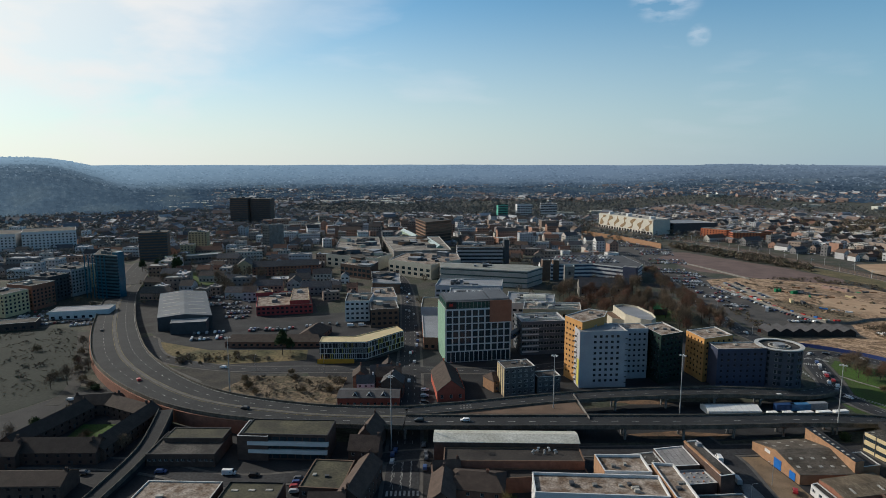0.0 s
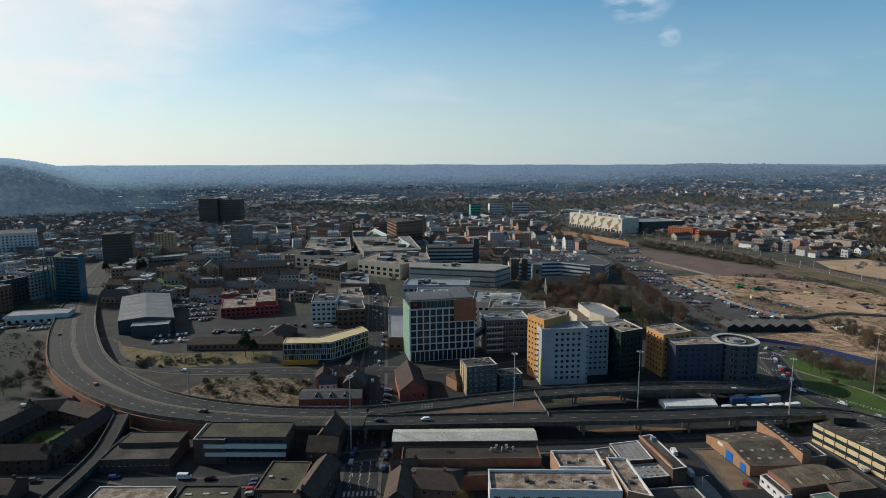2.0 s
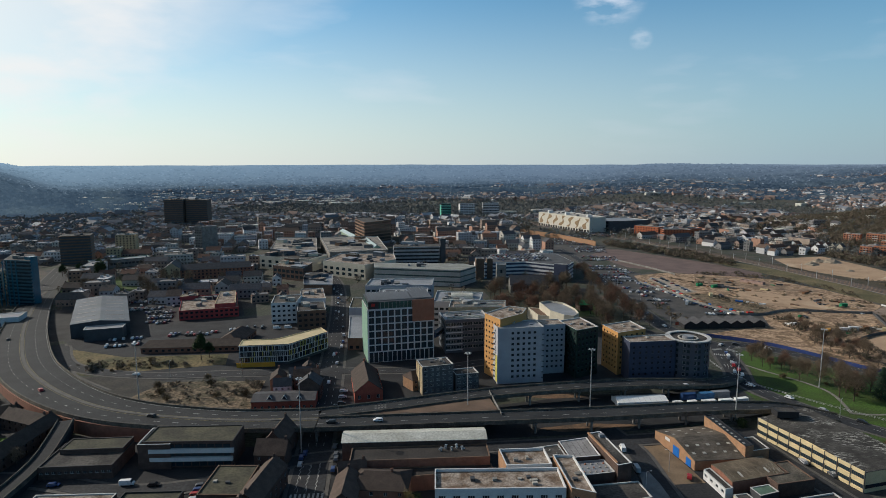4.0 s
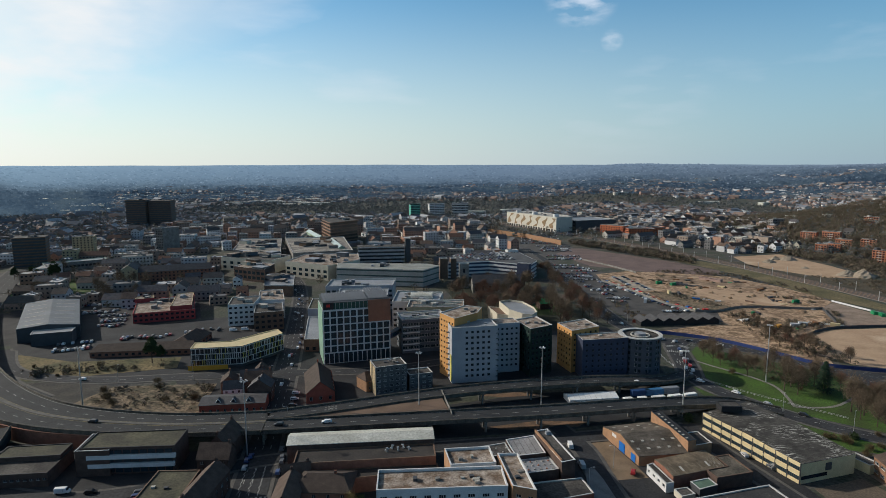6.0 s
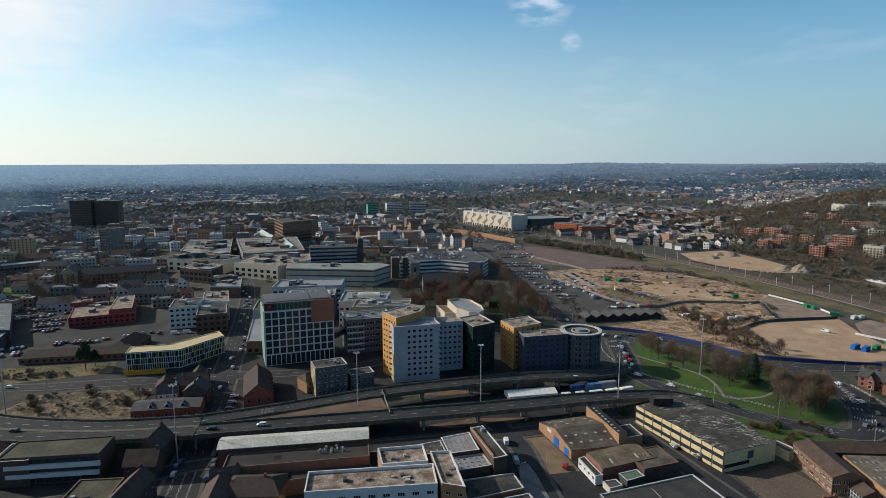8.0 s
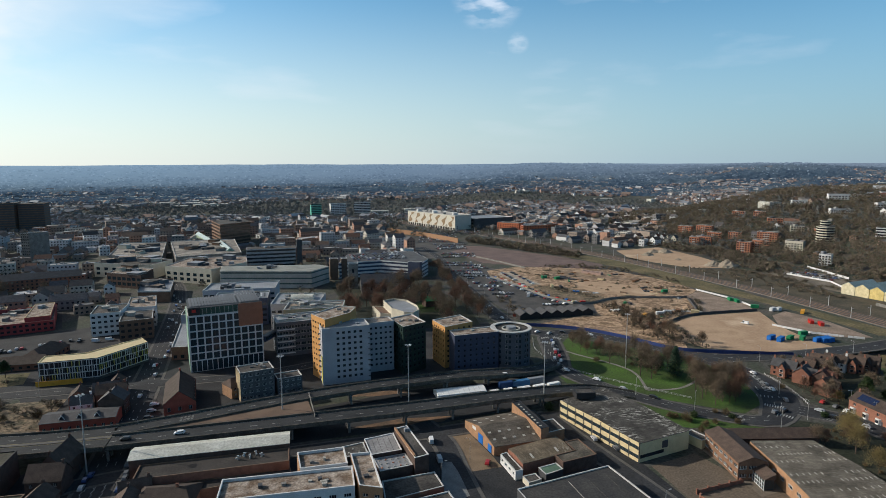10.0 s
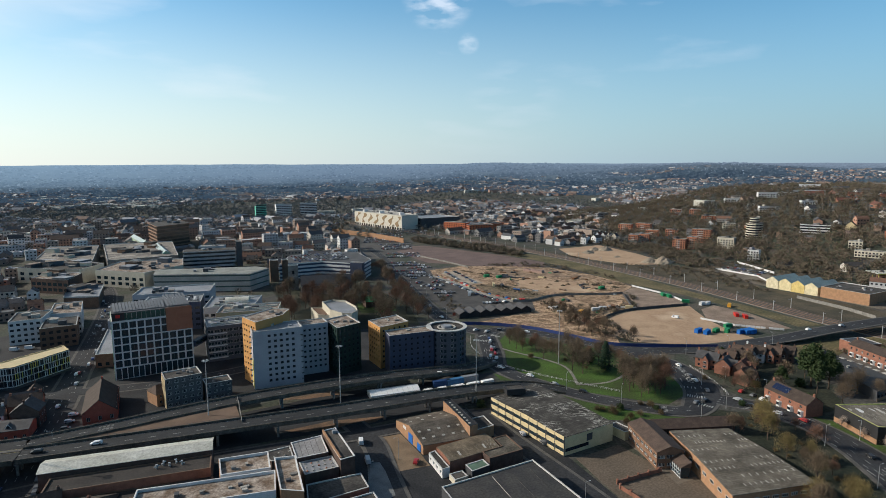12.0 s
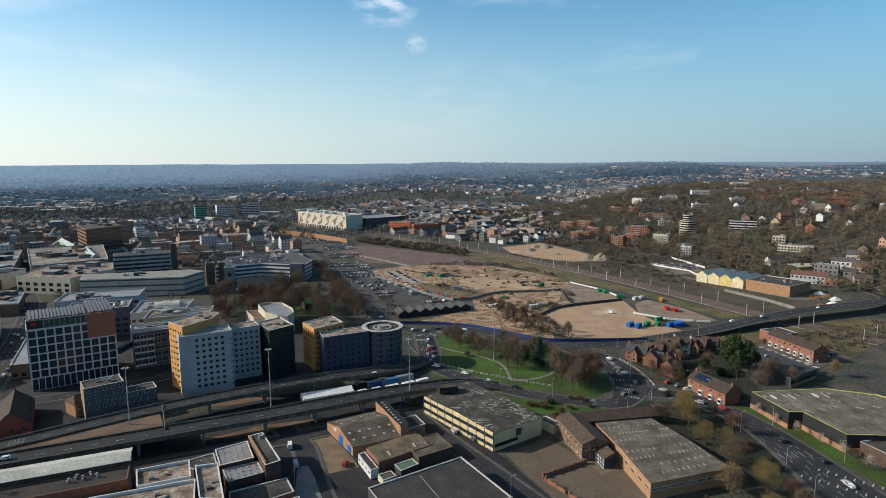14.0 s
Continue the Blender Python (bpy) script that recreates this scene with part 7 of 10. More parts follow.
gabled("workshop_offices", "two-storey brick offices with a brown tiled roof", "office block", 226.5, 173, 26, 11, 7, 9, 76, mat("brown_brick", (0.20, 0.112, 0.070), 0.85, 0.25, 0.5, 5.0), TILE, {k: fac(7 if k in (0, 2) else 3, 2, 2.9, 1.45, 0.95, 3.2, bars=4) for k in (0, 1, 2, 3)}, 0)
po = root("glazed_porch", 224.6, 157.0, 0, "white-framed glazed porch in front of the workshop offices", "porch", rot=-105)
part("glazing", box_bm(-4.5, -1.8, 0.2, 4.5, 1.8, 4.2), GLASSB, po)
for k in range(7):
    part("mullion", box_bm(-4.6 + k * 1.5, -1.95, 0, -4.4 + k * 1.5, -1.8, 4.3), WHITE, po)
for z in (0.1, 1.5, 2.9, 4.15):
    part("transom", box_bm(-4.6, -1.93, z, 4.6, -1.81, z + 0.16), WHITE, po)
bm = bmesh.new()
pv = [[bm.verts.new(p) for p in ((x, -2.3, 4.25), (x, 2.2, 4.25), (x, 2.2, 6.4))] for x in (-4.9, 4.9)]
bm.faces.new(pv[0]), bm.faces.new(pv[1][::-1])
for k in range(3):
    bm.faces.new((pv[0][k], pv[1][k], pv[1][(k + 1) % 3], pv[0][(k + 1) % 3]))
bmesh.ops.recalc_face_normals(bm, faces=bm.faces)
part("roof", bm, TILE, po)
gabled("workshop_range", "long low range with a dark tiled roof", "office block", 254, 183, 36, 9, 4, 6.4, -15, DKBRICK, TILE, {0: fac(9, 1, 1.8, 1.2, 1, 3.4)}, 0)
ds = building("dark_roof_store", "large flat dark-roofed store with a pale edge", "warehouse", [(134, 141), (173.5, 142), (171, 174), (132.5, 168.5)], 6.6, DKGREY, mat("dark_felt", (0.052, 0.050, 0.048), 0.95, 0.4, 0.12, 1.2, col2=(0.032, 0.032, 0.034)), None, 0.4, COPING)
for i in range(5):
    part("roof_seam", box_bm(-16 + i * 7.5, -11.5, 6.6, -15.85 + i * 7.5, 12.5 - 0.6 * (i == 0), 6.66), PALECONC if i == 2 else FELT, ds, "")
bw = building("black_warehouse", "black-clad warehouse on a brick plinth", "warehouse", [(317, 120.5), (330, 113), (376, 118), (372, 140), (358.5, 155), (323, 168), (317, 145), (322.3, 142.2)], 7.6, BLACK, sheet_roof("grey_felt_strips", (0.140, 0.124, 0.104), 70.0, 8.0, 1.6, 0.35), None, 0.4, mat("lime_coping", (0.50, 0.50, 0.16), 0.7))
for (x0, y0), (x1, y1) in (((323, 168), (317, 145)), ((322.3, 142.2), (317, 120.5)), ((317, 120.5), (330, 113)), ((330, 113), (376, 118))):
    L = math.hypot(x1 - x0, y1 - y0)
    part("brick_plinth", box_bm(0, -0.18, 0, L, -0.03, 2.2), ORBRICK, bw, "orange brick plinth", Matrix.Translation((x0 - bw.location.x, y0 - bw.location.y, 0)) @ Matrix.Rotation(math.atan2(y1 - y0, x1 - x0), 4, 'Z'))
building("red_store", "dark red brick store with a flat roof", "warehouse", [(316, 92), (352, 88), (354, 112), (320, 117)], 5.5, DKBRICK, FELT, None, 0.4)
# terrace and houses east of the roundabout
gabled("brick_terrace", "red brick terrace with white windows", "terrace", 421, 212, 36, 10, 7.2, 10, -103, BRICK, DKTILE, {0: fac(9, 2, 1.2, 1.5, 0.9, 3.2, 0.3), 1: fac(2, 2, 1.2, 1.5, 0.9, 3.2, 0.3)}, 3)
building("terrace_shop", "flat-roofed brick shop at the terrace end", "shop", rect(432, 232, 16, 14, -10), 7, BRICK, SLATE, None, 0.3)
ls = building("long_shed", "long dark flat-roofed shed with brick base", "warehouse", [(363.5, 176), (388.7, 179), (400, 231), (381, 219)], 5.0, DKGREY, mat("dark_slate_felt", (0.058, 0.060, 0.064), 0.9, 0.3, 0.15, 1.2), {0: fac(8, 1, 2, 1.6, 1.5, 4)}, 0.3, DKFRAME, clutter=1)
for i in range(8):
    part("roof_light", box_bm(-1.2, -1.5, 5.0, 0.8, 1.5, 5.3), PALECONC, ls, "", pose(9.0 + i * 0.7, -20 + i * 5.2, 0, 0, 0, -12))
part("brick_base", box_bm(0, -0.2, 0, 25, -0.04, 1.6), ORBRICK, ls, "orange brick base", Matrix.Translation((363.5 - ls.location.x, 176 - ls.location.y, 0)) @ Matrix.Rotation(math.atan2(3, 25.2), 4, 'Z'))
ho = gabled("semi_house", "brick semi with solar panels on its tiled roof", "house", 319, 186, 24, 10, 6.2, 9.5, -94, BRICK, DKTILE, {k: fac(4, 2, 1.3, 1.4, 0.9, 2.9) for k in (0, 2)}, 2)
for i in range(5):
    part("solar_panel", box_bm(-9 + i * 1.8, -4.6, 0, -7.4 + i * 1.8, -1.0, 0.08), SOLAR, ho, "", Matrix.Translation((0, 0, 9.75)) @ Matrix.Rotation(math.atan2(3.3, 5), 4, 'X'))
for i, (x, y, rot, w, wall_, roof_) in enumerate(((326, 246, -62, 12, BRICK, SLATE), (327, 235, 28, 10, BRICK, SLATE), (337, 244, -62, 11, DKBRICK, TILE), (345, 243, -62, 11, BRICK, DKTILE), (353, 247, -62, 11, BRICK, TILE), (361, 245, -62, 11, WHITE, DKTILE), (369, 240, -62, 10, BRICK, TILE), (377, 238, -62, 10, DKBRICK, DKTILE), (324, 218, 10, 9, BRICK, TILE), (333, 228, 28, 9, DKBRICK, REDTILE))):
    hs_ = gabled("small_house", ("red brick" if wall_ is not WHITE else "white rendered") + " house with chimneys and a tiled roof", "house", x, y, w, 8, 5.6, 9.0, rot, wall_, roof_, {k: fac(3, 2, 1.2, 1.3, 0.9, 2.7) for k in (0, 2)}, 2, group="houses east of the roundabout")
    bm = bmesh.new()
    v = [[bm.verts.new(p) for p in ((-2.2, yy, 4.6), (2.2, yy, 4.6), (0, yy, 8.4))] for yy in (-6.6, 0.0)]
    bm.faces.new((v[0][0], v[1][0], v[1][2], v[0][2])), bm.faces.new((v[0][2], v[1][2], v[1][1], v[0][1]))
    part("gable_roof", bm, roof_, hs_)
    bm = box_bm(-1.9, -6.4, 0, 1.9, -3.9, 4.7)
    w0, w1, w2 = [bm.verts.new(p) for p in ((-1.9, -6.4, 4.7), (1.9, -6.4, 4.7), (0, -6.4, 8.0))]
    bm.faces.new((w0, w1, w2))
    part("wing", bm, wall_, hs_)
    for z in (0.9, 3.3):
        part("wing_window", box_bm(-0.9, -6.47, z, 0.9, -6.41, z + 1.4), FRAME, hs_, "white sash window")
        part("wing_pane", box_bm(-0.75, -6.5, z + 0.12, 0.75, -6.475, z + 1.28), GLASS, hs_)
for nm, xs in (("semi_house", (-9.5, -2.8, 3.6, 9.4)), ("brick_terrace", (-15, -10, -5, 0, 5, 10, 15))):
    o = bpy.data.objects[nm]
    dd = 5.0
    for x in xs:
        bm = bmesh.new()
        prism(bm, [(x - 1.4, -dd), (x - 0.9, -dd - 1.0), (x + 0.9, -dd - 1.0), (x + 1.4, -dd)], 0.2, 2.9)
        part("bay_window", bm, WHITE, o, "white painted bay window")
        part("bay_pane", box_bm(x - 0.8, -dd - 1.05, 1.0, x + 0.8, -dd - 1.01, 2.4), GLASS, o)

TEALROOF = mat("pale_teal_sheet", (0.27, 0.34, 0.34), 0.6, 0.25, 0.08, 1.5)
# gabled yellow store beyond the railway
ya, yb = Vector((545, 398)), Vector((553, 352))
for i in range(4):
    p = ya.lerp(yb, (i + 0.5) / 4) + Vector((17, 3))
    gabled("yellow_store", "cream store with yellow gables and grey roof", "store", p.x, p.y, 34, 11.6, 7.5, 11.0, 8, mat("yellow_render_%d" % i, ((0.58, 0.52, 0.36), (0.58, 0.50, 0.30), (0.56, 0.44, 0.17), (0.58, 0.51, 0.33))[i], 0.8), TEALROOF, None, 0, over=0.1, door=False)
building("brick_store", "orange brick store with a flat roof", "store", [(553, 350), (559, 312), (596, 318), (588, 356)], 9, ORBRICK, FELT, None, 0.6, clutter=5)

# roof streaks on the black warehouse
for i, (f, w, l, r) in enumerate(((0.06, 1.4, 3.0, -30), (0.15, 2.2, 5.2, -20), (0.30, 0.8, 4.0, -6), (0.38, 1.9, 6.6, -16), (0.47, 0.6, 3.2, 4), (0.72, 2.4, 5.8, -24), (0.84, 1.2, 7.0, -18), (0.92, 0.7, 2.6, 0))):
    p = Vector((323, 164)).lerp(Vector((357, 151.5)), f) - Vector((bw.location.x, bw.location.y))
    bm = bmesh.new()
    prism(bm, [(-w / 2, -l * 0.85), (-w * 0.1, -l), (w / 2, -l * 0.7), (w * 0.35, -0.5), (-w * 0.3, -0.4)], 0.0, 0.03)
    part("roof_streak", bm, WHITE if i % 3 else PALECONC, bw, "white worn streak", pose(p.x, p.y, 7.6, 0, 0, r))
for i in range(5):
    part("roof_streak", box_bm(-1.4, -0.35, 0, 1.6, 0.35, 0.03), PALECONC, bw, "pale worn streak", pose(-14 + i * 8, 6 - i * 3 + rngl.uniform(-3, 3), 7.6, 0, 0, -60))
# terracotta retaining wall beside the station car park
tw = root("terracotta_wall", 294, 905, 0, "long terracotta brick retaining wall by the station", "wall")
for (x0, y0), (x1, y1) in (((232, 1024), (262, 978)), ((262, 978), (294, 915)), ((294, 915), (322, 828))):
    L = math.hypot(x1 - x0, y1 - y0)
    part("wall", box_bm(0, -0.5, 0, L, 0.5, 7), ORBRICK, tw, "", Matrix.Translation((x0 - 294, y0 - 905, 0)) @ Matrix.Rotation(math.atan2(y1 - y0, x1 - x0), 4, 'Z'))

saw_roof("steel_shed", "large grey steel shed with a pale ribbed roof", [(-157.8, 424.6), (-193, 508), (-228, 498), (-193.7, 417)], 9.6, 1.8, DKGREY, mat("blue_grey_sheet", (0.135, 0.15, 0.17), 0.6, 0.3, 0.06), [(0, 0.5, 7, 1.0, 12.0), (1, 0.5, 7, 1.0, 12.0)])
# painted crossings and hatching
bm = bmesh.new()
for i in range(8):
    x = -15 + i * 1.6
    bm.faces.new([bm.verts.new(p) for p in ((x, 199.5, 0.235), (x + 0.8, 199.5, 0.235), (x + 0.8, 203, 0.235), (x, 203, 0.235))])
for k in range(3):
    for i in range(16):
        y = 206 + i * 1.8
        x = -13.5 + k * 3.6 + (0.35 if i % 2 else -0.35)
        bm.faces.new([bm.verts.new(p) for p in ((x - 0.1, y, 0.235), (x + 0.1, y, 0.235), (x + (0.6 if i % 2 == 0 else -0.8), y + 1.8, 0.235), (x + (0.4 if i % 2 == 0 else -1.0), y + 1.8, 0.235))])
tagged(part("crossing_paint", bm, PAINT), "white zebra bars and zigzag lines on the street", "road marking", "", "structure")
bm = bmesh.new()
for i in range(12):
    a = 0.35 + i * 0.045
    for (cx, cy, r0, r1) in ((258, 262, 50, 53),):
        p = [(cx + r * math.sin(a + 1.4 + da), cy + r * math.cos(a + 1.4 + da)) for r, da in ((r0, 0), (r1, 0.02), (r1, 0.035), (r0, 0.015))]
        bm.faces.new([bm.verts.new((*q, 0.42)) for q in p])
for i in range(10):
    x, y = 288 + i * 1.1, 116 - i * 2.6
    for k in (-5.5, 4.5):
        bm.faces.new([bm.verts.new(p) for p in ((x + k, y, 0.47), (x + k + 2.2, y + 0.9, 0.47), (x + k + 2.4, y + 0.45, 0.47), (x + k + 0.2, y - 0.45, 0.47))])
tagged(part("hatch_paint", bm, PAINT), "white hatching painted on the road", "road marking", "", "structure")

# brick yard wall with piers south of the long works
yw = root("yard_wall", 197, 157, 0, "low red brick yard wall with square piers", "wall")
for (x0, y0), (x1, y1) in (((197.3, 158.1), (218.8, 159.7)), ((196.4, 155.2), (197.8, 145.3)), ((197.8, 143.0), (201.5, 118))):
    L = math.hypot(x1 - x0, y1 - y0)
    at = Matrix.Translation((x0 - 197, y0 - 157, 0)) @ Matrix.Rotation(math.atan2(y1 - y0, x1 - x0), 4, 'Z')
    part("wall", box_bm(0, -0.14, 0, L, 0.14, 1.5), BRICK, yw, "", at)
    for k in range(int(L / 5) + 1):
        bm = box_bm(k * 5 - 0.3, -0.3, 0, k * 5 + 0.3, 0.3, 2.0)
        cube(bm, k * 5 - 0.38, -0.38, 2.0, k * 5 + 0.38, 0.38, 2.15)
        part("pier", bm, BRICK, yw, "", at)
# footpaths over the island
for nm, cps in (("footpath", [(228, 326, 0, 0), (234, 311, 0, 0), (246, 288, 0, 0), (248.4, 271.7, 0, 0), (240, 248.6, 0, 0)]), ("footpath", [(240, 248.6, 0, 0), (250, 246, 0, 0), (262, 247, 0, 0), (284, 258, 0, 0)])):
    tagged(strip(nm, spline(cps, 3), -0.8, 0.8, 0.12, 0.2, CONCRETE), "pale footpath across the grass island", "path", "", "structure")
# long brick range and pale blocks at the edge of the town centre
gabled("brick_range", "long red brick range with buff gables", "terrace", -160, 640, 76, 16, 10, 15, 13, BRICK, SLATE, {0: fac(20, 3, 1.6, 1.6, 1, 3.2, 0.2), 1: fac(3, 3, 1.4, 1.6, 1, 3.2, 0.2)}, 2)
gabled("brick_range", "buff brick gabled end block", "terrace", -196, 628, 22, 14, 14, 19, 100, BUFF, SLATE, {0: fac(5, 4, 1.4, 1.6, 1, 3.3, 0.2), 3: fac(3, 4, 1.4, 1.6, 1, 3.3, 0.2)}, 1)
building("buff_flats", "buff concrete flats with stepped roofline", "flats", rect(-318, 820, 24, 18, 10), 26, BUFF, FELT, {0: fac(6, 8, 1.7, 1.6, 1, 3.1, 1), 1: fac(4, 8, 1.7, 1.6, 1, 3.1, 1)}, 0.6, clutter=2)
building("buff_flats", "lower buff flats with balconies", "flats", rect(-314, 772, 16, 14, 10), 15, BUFF, FELT, {0: fac(4, 4, 1.7, 1.6, 1, 3.2, 1)}, 0.6, clutter=1)
building("glazed_hall", "long low hall with a glazed roof edge", "hall", rect(-288, 722, 62, 16, 32), 8.5, CONCRETE, GREYROOF, {0: fac(16, 1, 3, 2.4, 3, 7)}, 0.5, PALEGREEN)

# beyond the railway: retaining wall, white boundary walls, canopy
for lab, h, cps in (("long pale concrete retaining wall beside the tracks", 2.6, [(530, 354), (528, 308), (522, 282)]), ("low white boundary wall of the parking yard", 1.6, [(574, 489), (581, 440), (567, 414)]), ("white boundary wall behind the parking yard", 2.2, [(629, 511), (610, 445)])):
    bwl = root("boundary_wall", cps[0][0], cps[0][1], land(*cps[0]), lab, "wall")
    for (x0, y0), (x1, y1) in zip(cps[:-1], cps[1:]):
        n = int(math.hypot(x1 - x0, y1 - y0) / 5) + 1
        for k in range(n):
            a, b = Vector((x0, y0)).lerp(Vector((x1, y1)), k / n), Vector((x0, y0)).lerp(Vector((x1, y1)), (k + 1) / n)
            part("panel", box_bm(0, -0.15, -0.5, (b - a).length - 0.05, 0.15, h), WHITE if h < 2.5 else CONCRETE, bwl, "", Matrix.Translation((a.x - cps[0][0], a.y - cps[0][1], 0)) @ Matrix.Rotation(math.atan2(b.y - a.y, b.x - a.x), 4, 'Z'))
cn_ = root("canopy", 662, 366, land(662, 366), "open canopy with white roof and yellow posts", "canopy", rot=-20)
part("roof", box_bm(-15, -9, 5.6, 15, 9, 6.1), WHITEROOF, cn_)
part("fascia", box_bm(-15.2, -9.2, 5.0, 15.2, -9.0, 6.2), YELPAN, cn_)
for x in (-14, -7, 0, 7, 14):
    for y in (-8.5, 8.5):
        part("post", box_bm(x - 0.25, y - 0.25, -2, x + 0.25, y + 0.25, 5.6), YELPAN, cn_)


# ---- vegetation ----
def limb(bm, p, d, length, r, depth, rng, tips):
    d = d.normalized()
    q = p + d * length
    cone_bm(bm, p, q, r, r * 0.6, 5 if depth > 1 else 4)
    if depth == 0:
        tips.append((q, d))
        return
    for _ in range(3):
        v = Vector((rng.uniform(-1, 1), rng.uniform(-1, 1), rng.uniform(-0.15, 0.9)))
        limb(bm, p.lerp(q, rng.uniform(0.55, 1.0)), d * 0.75 + v * 0.85, length * rng.uniform(0.55, 0.8), r * 0.55, depth - 1, rng, tips)


def tree_meshes(seed, h, spread_r, crown_m, n=1500, size=1.0, leafy=False, stem=0.28):
    """A trunk with limbs, and a crown of fine twigs or leaf clumps round their tips."""
    rng = random.Random(seed)
    bm = bmesh.new()
    tips = []
    trunk = h * stem
    cone_bm(bm, (0, 0, -0.3), (0, 0, trunk), h * 0.022, h * 0.016, 7)
    top = h * 0.62
    if stem > 0.1:
        cone_bm(bm, (0, 0, trunk), (rng.uniform(-0.4, 0.4), rng.uniform(-0.4, 0.4), top), h * 0.016, h * 0.006, 6)
    for i in range(10):
        a = i * 2.4 + rng.uniform(-0.3, 0.3)
        f = i / 9
        z = trunk * 0.8 + (top - trunk * 0.8) * f * (1 if stem > 0.1 else 0.2)
        k = spread_r / h * (1.9 - 1.2 * f)
        v = Vector((math.cos(a) * k, math.sin(a) * k, rng.uniform(0.55, 0.9) + 0.5 * f))
        limb(bm, Vector((0, 0, z)), v, h * (0.24 - 0.06 * f), h * (0.010 - 0.004 * f), 2, rng, tips)
    t = bpy.data.meshes.new("trunk")
    bm.to_mesh(t), bm.free()
    t.materials.append(BARK)
    vs, fs = [], []
    for i in range(n):
        q, d = rng.choice(tips)
        o = q + Vector((rng.gauss(0, 1), rng.gauss(0, 1), rng.gauss(0, 1.2))) * (spread_r * (0.14 if leafy else 0.19))
        if leafy:
            a = Vector((rng.gauss(0, 1), rng.gauss(0, 1), rng.gauss(0, 1))).normalized() * size * rng.uniform(0.3, 0.7)
            b = a.cross(Vector((rng.gauss(0, 1), rng.gauss(0, 1), rng.gauss(0, 1)))).normalized() * size * rng.uniform(0.25, 0.6)
        else:
            a = (d + Vector((rng.gauss(0, 0.5), rng.gauss(0, 0.5), rng.gauss(0.2, 0.5)))).normalized() * size * rng.uniform(0.7, 1.6)
            b = a.cross(Vector((rng.gauss(0, 1), rng.gauss(0, 1), rng.gauss(0, 1)))).normalized() * rng.uniform(0.03, 0.075) * size
        k = len(vs)
        vs += [tuple(o - b), tuple(o + b), tuple(o + a)]
        fs.append((k, k + 1, k + 2))
    return t, fast_mesh("crown", vs, fs, [crown_m])


def conifer_meshes(seed, h, r0):
    rng = random.Random(seed)
    bm = bmesh.new()
    cone_bm(bm, (0, 0, -0.3), (0, 0, h * 0.95), h * 0.02, 0.05, 6)
    t = bpy.data.meshes.new("trunk")
    bm.to_mesh(t), bm.free()
    t.materials.append(BARK)
    vs, fs = [], []
    for i in range(1500):
        f = rng.uniform(0.06, 1.0)
        a = rng.uniform(0, 6.283)
        r = r0 * (1 - f) ** 0.7 * rng.uniform(0.35, 1.05) * (0.85 + 0.25 * math.sin(f * 40))
        o = Vector((math.cos(a) * r, math.sin(a) * r, h * f))
        d = Vector((math.cos(a), math.sin(a), -0.35 + rng.uniform(-0.3, 0.3))) * rng.uniform(0.5, 1.1)
        s = Vector((-math.sin(a), math.cos(a), rng.uniform(-0.4, 0.4))) * rng.uniform(0.2, 0.45)
        k = len(vs)
        vs += [tuple(o - s), tuple(o + s), tuple(o + d)]
        fs.append((k, k + 1, k + 2))
    return t, fast_mesh("crown", vs, fs, [NEEDLE])


KINDS = {
    "bare": ([tree_meshes(i, 13, 5.2, TWIG, 1700, 1.15) for i in range(4)], "bare broadleaf tree with fine brown twigs"),
    "red": ([tree_meshes(10 + i, 11, 4.5, REDTWIG, 1700) for i in range(3)], "bare tree with reddish brown twigs"),
    "willow": ([tree_meshes(20 + i, 13, 6.5, WILLOW, 2900) for i in range(2)], "willow coming into yellow-green bud"),
    "ivy": ([tree_meshes(30, 13, 3.9, IVY, 5200, 0.8, True)], "dark evergreen tree with dense leaves"),
    "conifer": ([conifer_meshes(40, 15, 4.2)], "dark green conifer with drooping boughs"),
    "bush": ([tree_meshes(50 + i, 3.4, 2.4, SCRUB, 1100, 0.6, stem=0.05) for i in range(2)], "low tangled brown scrub bush"),
    "greenbush": ([tree_meshes(60, 3.2, 2.6, IVY, 1200, 0.6, True, 0.05)], "low green evergreen bush"),
    "blossom": ([tree_meshes(70, 6, 2.6, mat("pale_twigs", (0.42, 0.34, 0.28), 0.95), 600, 0.7)], "young pale-barked street tree without leaves"),
}
PLANTS = [0]


def plant(kind, x, y, s=1.0, group=""):
    ms, lab = KINDS[kind]
    t, c = ms[PLANTS[0] % len(ms)]
    PLANTS[0] += 1
    nm = {"bush": "bush", "greenbush": "bush", "conifer": "conifer"}.get(kind, "tree")
    r = link_mesh(nm, t)
    r["label"], r["category"] = lab, "bush" if nm == "bush" else "tree"
    if group:
        r["group"] = group
    r.location, r.rotation_euler, r.scale = (x, y, land(x, y)), (0, 0, PLANTS[0] * 2.4), (s, s, s * (0.9 + 0.2 * ((PLANTS[0] * 7) % 5) / 5))
    link_mesh("crown", c, r)
    return r


def inside(p, poly):
    c = False
    for i in range(len(poly)):
        (x1, y1), (x2, y2) = poly[i - 1], poly[i]
        if (y1 > p[1]) != (y2 > p[1]) and p[0] < (x2 - x1) * (p[1] - y1) / (y2 - y1) + x1:
            c = not c
    return c


def free(x, y, r, k=0.85):
    return all(math.hypot(x - a, y - b) > r + q * k for a, b, q in TAKEN)


